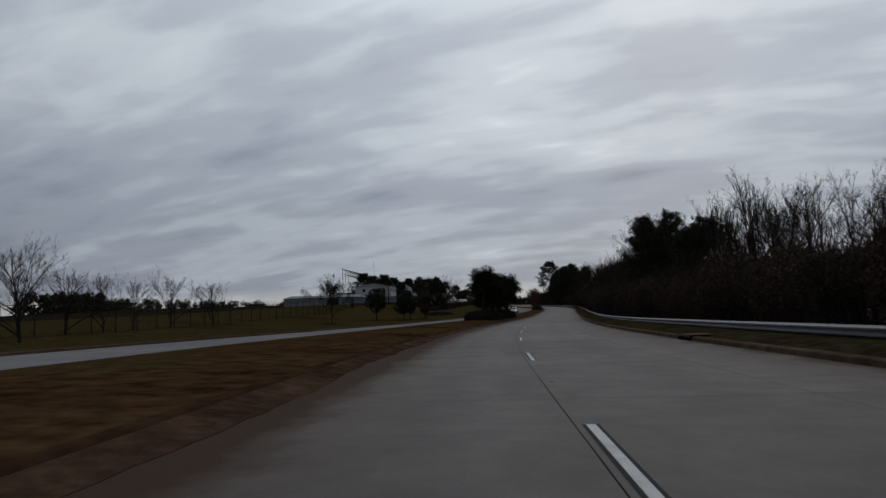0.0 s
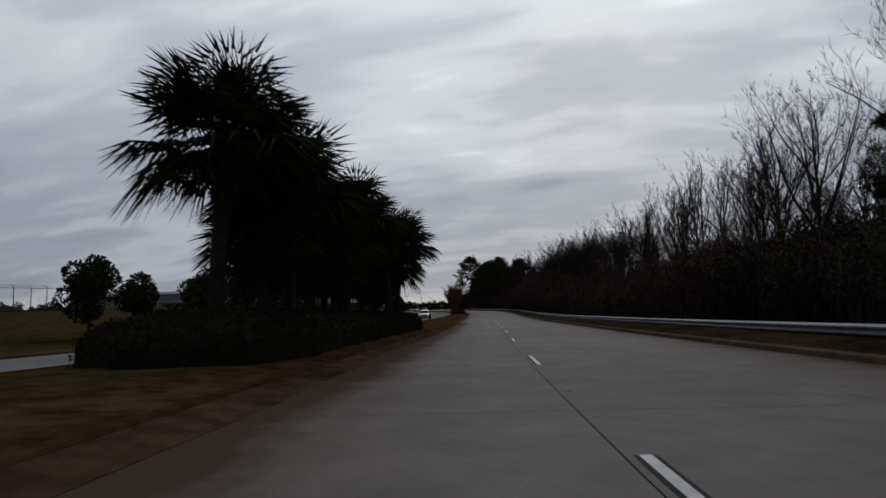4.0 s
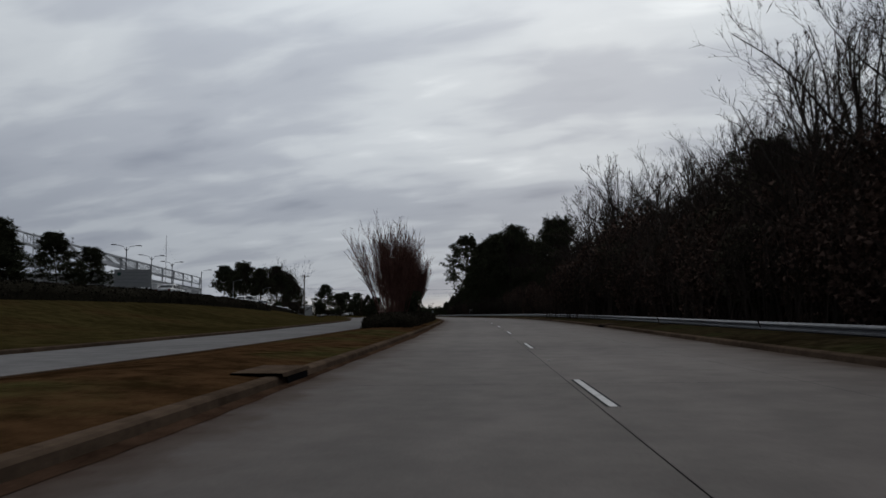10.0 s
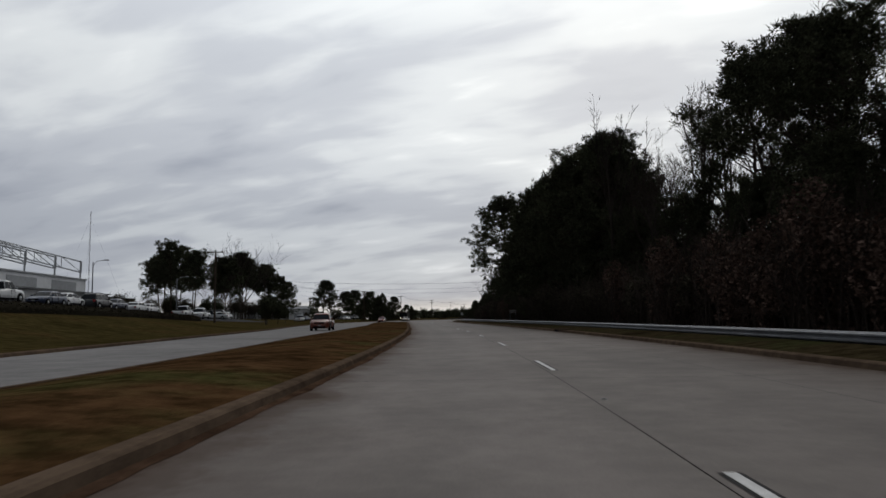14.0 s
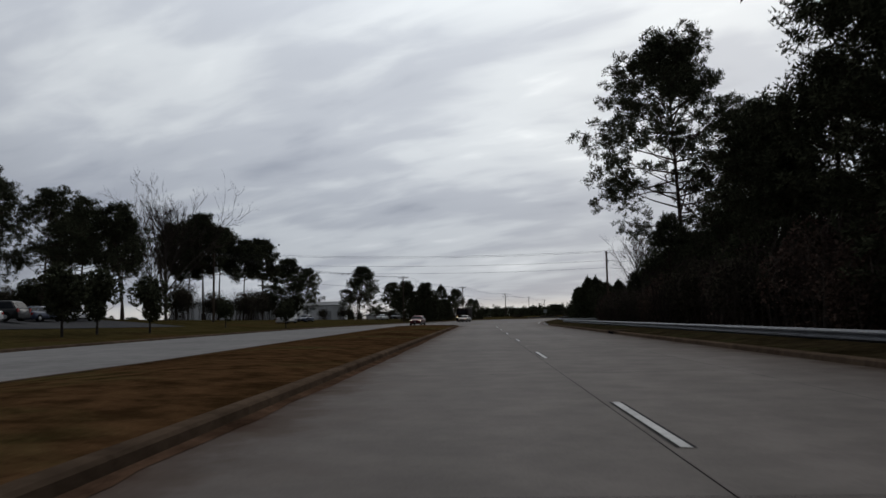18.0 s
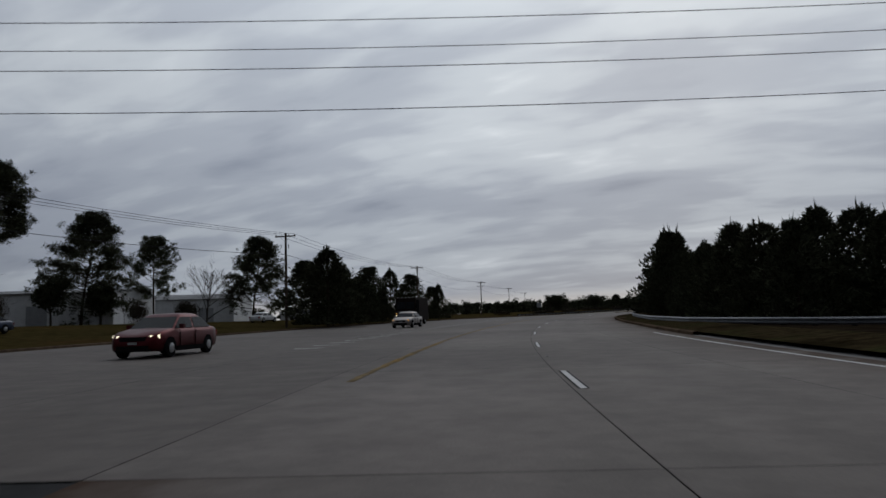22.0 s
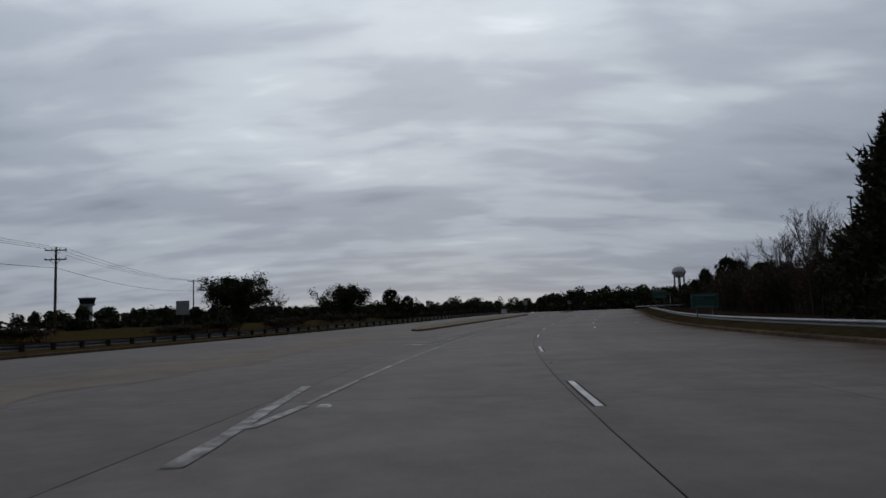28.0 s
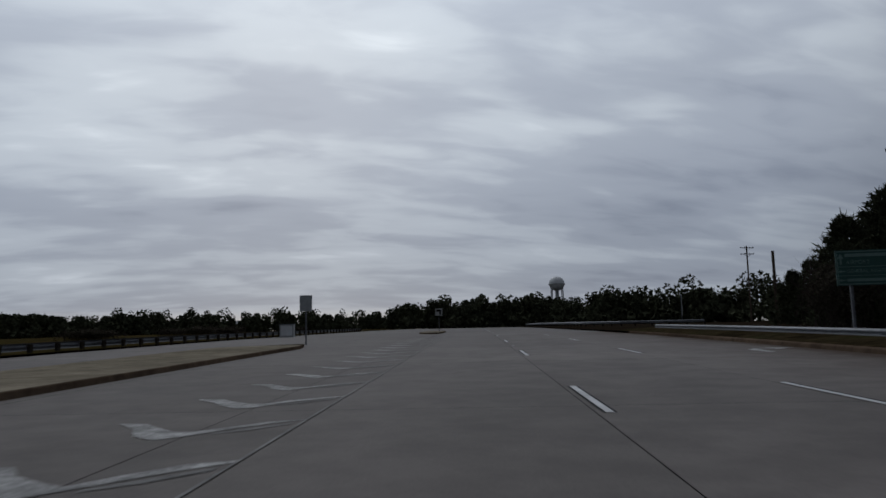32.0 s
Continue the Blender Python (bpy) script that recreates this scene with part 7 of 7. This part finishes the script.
def build_wide_marks():
    # worn yellow lines, hatching, edge line and arrows
    wav = lambda k: (lambda s: -3.62 + k + 0.012 * np.sin(s * 1.7 + 9 * k) + 0.01 * np.sin(s * 4.1))
    solid("yellow_line", ribbon(446, 552, [(wav(-0.13), 0.006), (wav(0.02), 0.006)], 0.5), YELLOW, "broad worn yellow line beside the turning lane", "road marking", "structure")
    wav2 = lambda k: (lambda s: -3.60 + k + 0.02 * np.sin(s * 2.3 + 5 * k) + 0.015 * np.sin(s * 5.3))
    for s0, s1 in ((449, 462), (466, 481), (484, 497), (502, 512), (516, 533), (537, 548)):
        solid("yellow_line", ribbon(s0, s1, [(wav2(-0.03), 0.006), (wav2(0.05), 0.006)], 0.5), YELLOW, "broken remains of a second yellow line", "road marking", "structure")
    sand = lambda k: (lambda s: -10.2 + k * np.clip(np.minimum((s - 548) / 12, (608 - s) / 6), 0, 1) * (1 + 0.25 * np.sin(s * 0.45) + 0.15 * np.sin(s * 1.3)))
    solid("sand_patch", ribbon(548, 608, [(sand(-1.3), 0.005), (sand(0), 0.006), (sand(1.9), 0.005)], 1.0), SAND, "drift of tan sand on the concrete before the island", "sand", "structure")
    s = 459.6
    while s < 556:
        b, v = Build(), []
        for d, ds, o in ((-8.0, 0.35, 0.12), (-8.25, 0.15, 0.32), (-8.55, 0.0, 0.26), (-8.85, -0.1, 0.32), (-9.1, 0.15, 0.1)):
            for q in (-o, o):
                v.append(at(s + ds + q + rnd(-0.06, 0.06), d, 0.006))
        b.add(v, [(2 * i, 2 * i + 1, 2 * i + 3, 2 * i + 2) for i in range(4)])
        tagged(solid("hatch_bar", b, WORN_WHITE, "worn white hatch mark on concrete", "road marking", "structure"), group="worn hatch marks")
        s += 2.42
    edge = lambda k: (lambda s: -9.75 - 0.5 * np.sin((s - 470) * 0.33) ** 2 + k)
    solid("edge_line", ribbon(470, 530, [(edge(-0.05), 0.006), (edge(0.05), 0.006)], 1.0), FAINT, "nearly worn away white line beside the hatching", "road marking", "structure")
    solid("edge_line", strip(445, 466, 5.45, 5.57, 0.006), WHITE, "white edge line across the side road mouth", "road marking", "structure")
    bend = lambda a, b, s0, s1, w: ((lambda s: a + (b - a) * (s - s0) / (s1 - s0) - w), (lambda s: a + (b - a) * (s - s0) / (s1 - s0) + w))
    for s0, s1, a, b, w in ((562.7, 563.8, -3.66, -3.74, 0.10), (563.8, 569.0, -3.74, -4.28, 0.085), (564.6, 566.4, -3.70, -3.58, 0.07), (566.6, 570.0, -3.60, -3.57, 0.05), (570.2, 588, -3.57, -3.42, 0.05), (588, 611, -3.42, -3.28, 0.035), (611, 690, -3.26, -3.30, 0.018)):
        lo, hi = bend(a, b, s0, s1, w)
        solid("edge_line", ribbon(s0, s1, [(lo, 0.009), (hi, 0.009)], 1.5), WORN_WHITE if s0 < 600 else FAINT, "worn white line beside the hatched area", "road marking", "structure")
    s = 585.8
    while s < 690:
        # a bar from the edge line back to its hooked far end, with a worn parallel stroke
        b, v = Build(), []
        for d, ds, o in ((-3.28, 0.0, 0.05), (-3.65, -0.26, 0.11), (-4.0, -0.58, 0.13), (-4.25, -0.92, 0.15), (-4.48, -1.0, 0.26), (-4.78, -0.72, 0.27), (-5.06, -0.35, 0.17), (-5.4, -0.14, 0.04)):
            for q in (-o, o):
                v.append(at(s + ds + q + rnd(-0.05, 0.05), d + rnd(-0.03, 0.03), 0.006))
        b.add(v, [(2 * i, 2 * i + 1, 2 * i + 3, 2 * i + 2) for i in range(7)])
        ob = solid("chevron_bar", b, WORN_WHITE, "worn white hooked chevron bar on concrete", "road marking", "structure")
        tagged(ob, group="chevron hatching")
        b, v = Build(), []
        for d, ds, o in ((-3.36, -0.3, 0.05), (-3.7, -0.66, 0.08), (-4.05, -0.95, 0.04)):
            for q in (-o, o):
                v.append(at(s + ds + q, d, 0.006))
        part("faded_stroke", b.add(v, [(2 * i, 2 * i + 1, 2 * i + 3, 2 * i + 2) for i in range(2)]), FAINT, ob, "faded older stroke of paint")
        s += 2.32
    for k in range(49, 57):
        e = dash_end(k)
        ob = solid("lane_dash", strip(e - 3.05, e, 3.36, 3.46, 0.008), WHITE, "white dash beside the right turn lane", "road marking", "structure")
        part("black_border", strip(e - 3.05, e, 3.47, 3.52, 0.006), JOINT, ob)
    for s0, d0 in ((612, 6.6), (636, 6.8), (660, 6.8)):
        pts = [(0, -0.1), (1.5, -0.1), (1.9, 0.35), (1.9, 0.8), (1.55, 0.8), (2.05, 1.5), (2.55, 0.8), (2.2, 0.8), (2.2, 0.3), (1.6, 0.12), (0, 0.12)]
        q = [at(s0 + a, d0 + b, 0.006) for a, b in pts]
        solid("turn_arrow", Build().add(q, [tuple(range(len(q)))]), WORN_WHITE, "worn white right turn arrow", "road marking", "structure")
    for k in range(-1, 55, 2):
        s = dash_end(k + 1) + 4.3
        v = [at(s + a, 0.15 + b, z) for z, q in ((0.0, 1.0), (0.02, 0.55)) for a, b in ((-0.04 * q, -0.04 * q), (0.04 * q, -0.04 * q), (0.04 * q, 0.04 * q), (-0.04 * q, 0.04 * q))]
        ob = solid("reflector", Build().add(v, [(4, 5, 6, 7), (0, 1, 5, 4), (1, 2, 6, 5), (2, 3, 7, 6), (3, 0, 4, 7)]), WORN_WHITE, "small white raised pavement reflector", "reflector")
        tagged(ob, group="raised pavement reflectors")
    for s, d in ((566, -4.0), (566.3, -3.3), (590, -4.0), (612, -3.2), (640, -3.2)):
        v = [at(s + a, d + b, z) for z, q in ((0.0, 1.0), (0.025, 0.6)) for a, b in ((-0.09 * q, -0.09 * q), (0.09 * q, -0.09 * q), (0.09 * q, 0.09 * q), (-0.09 * q, 0.09 * q))]
        solid("reflector", Build().add(v, [(4, 5, 6, 7), (0, 1, 5, 4), (1, 2, 6, 5), (2, 3, 7, 6), (3, 0, 4, 7)]), WHITE, "round white raised pavement reflector", "reflector")
    q = [at(501.25 + 0.10 * math.sin(a), 0.14 + 0.085 * math.cos(a), 0.005) for a in np.linspace(0, 6.283, 20, endpoint=False)]
    solid("manhole_cover", Build().add(q, [tuple(range(20))]), JOINT, "dark round manhole cover in the road", "manhole", "structure")


# ---- pieces of the road, last ----
build_marks()
build_wide_marks()
build_kerbs()
build_slabs()
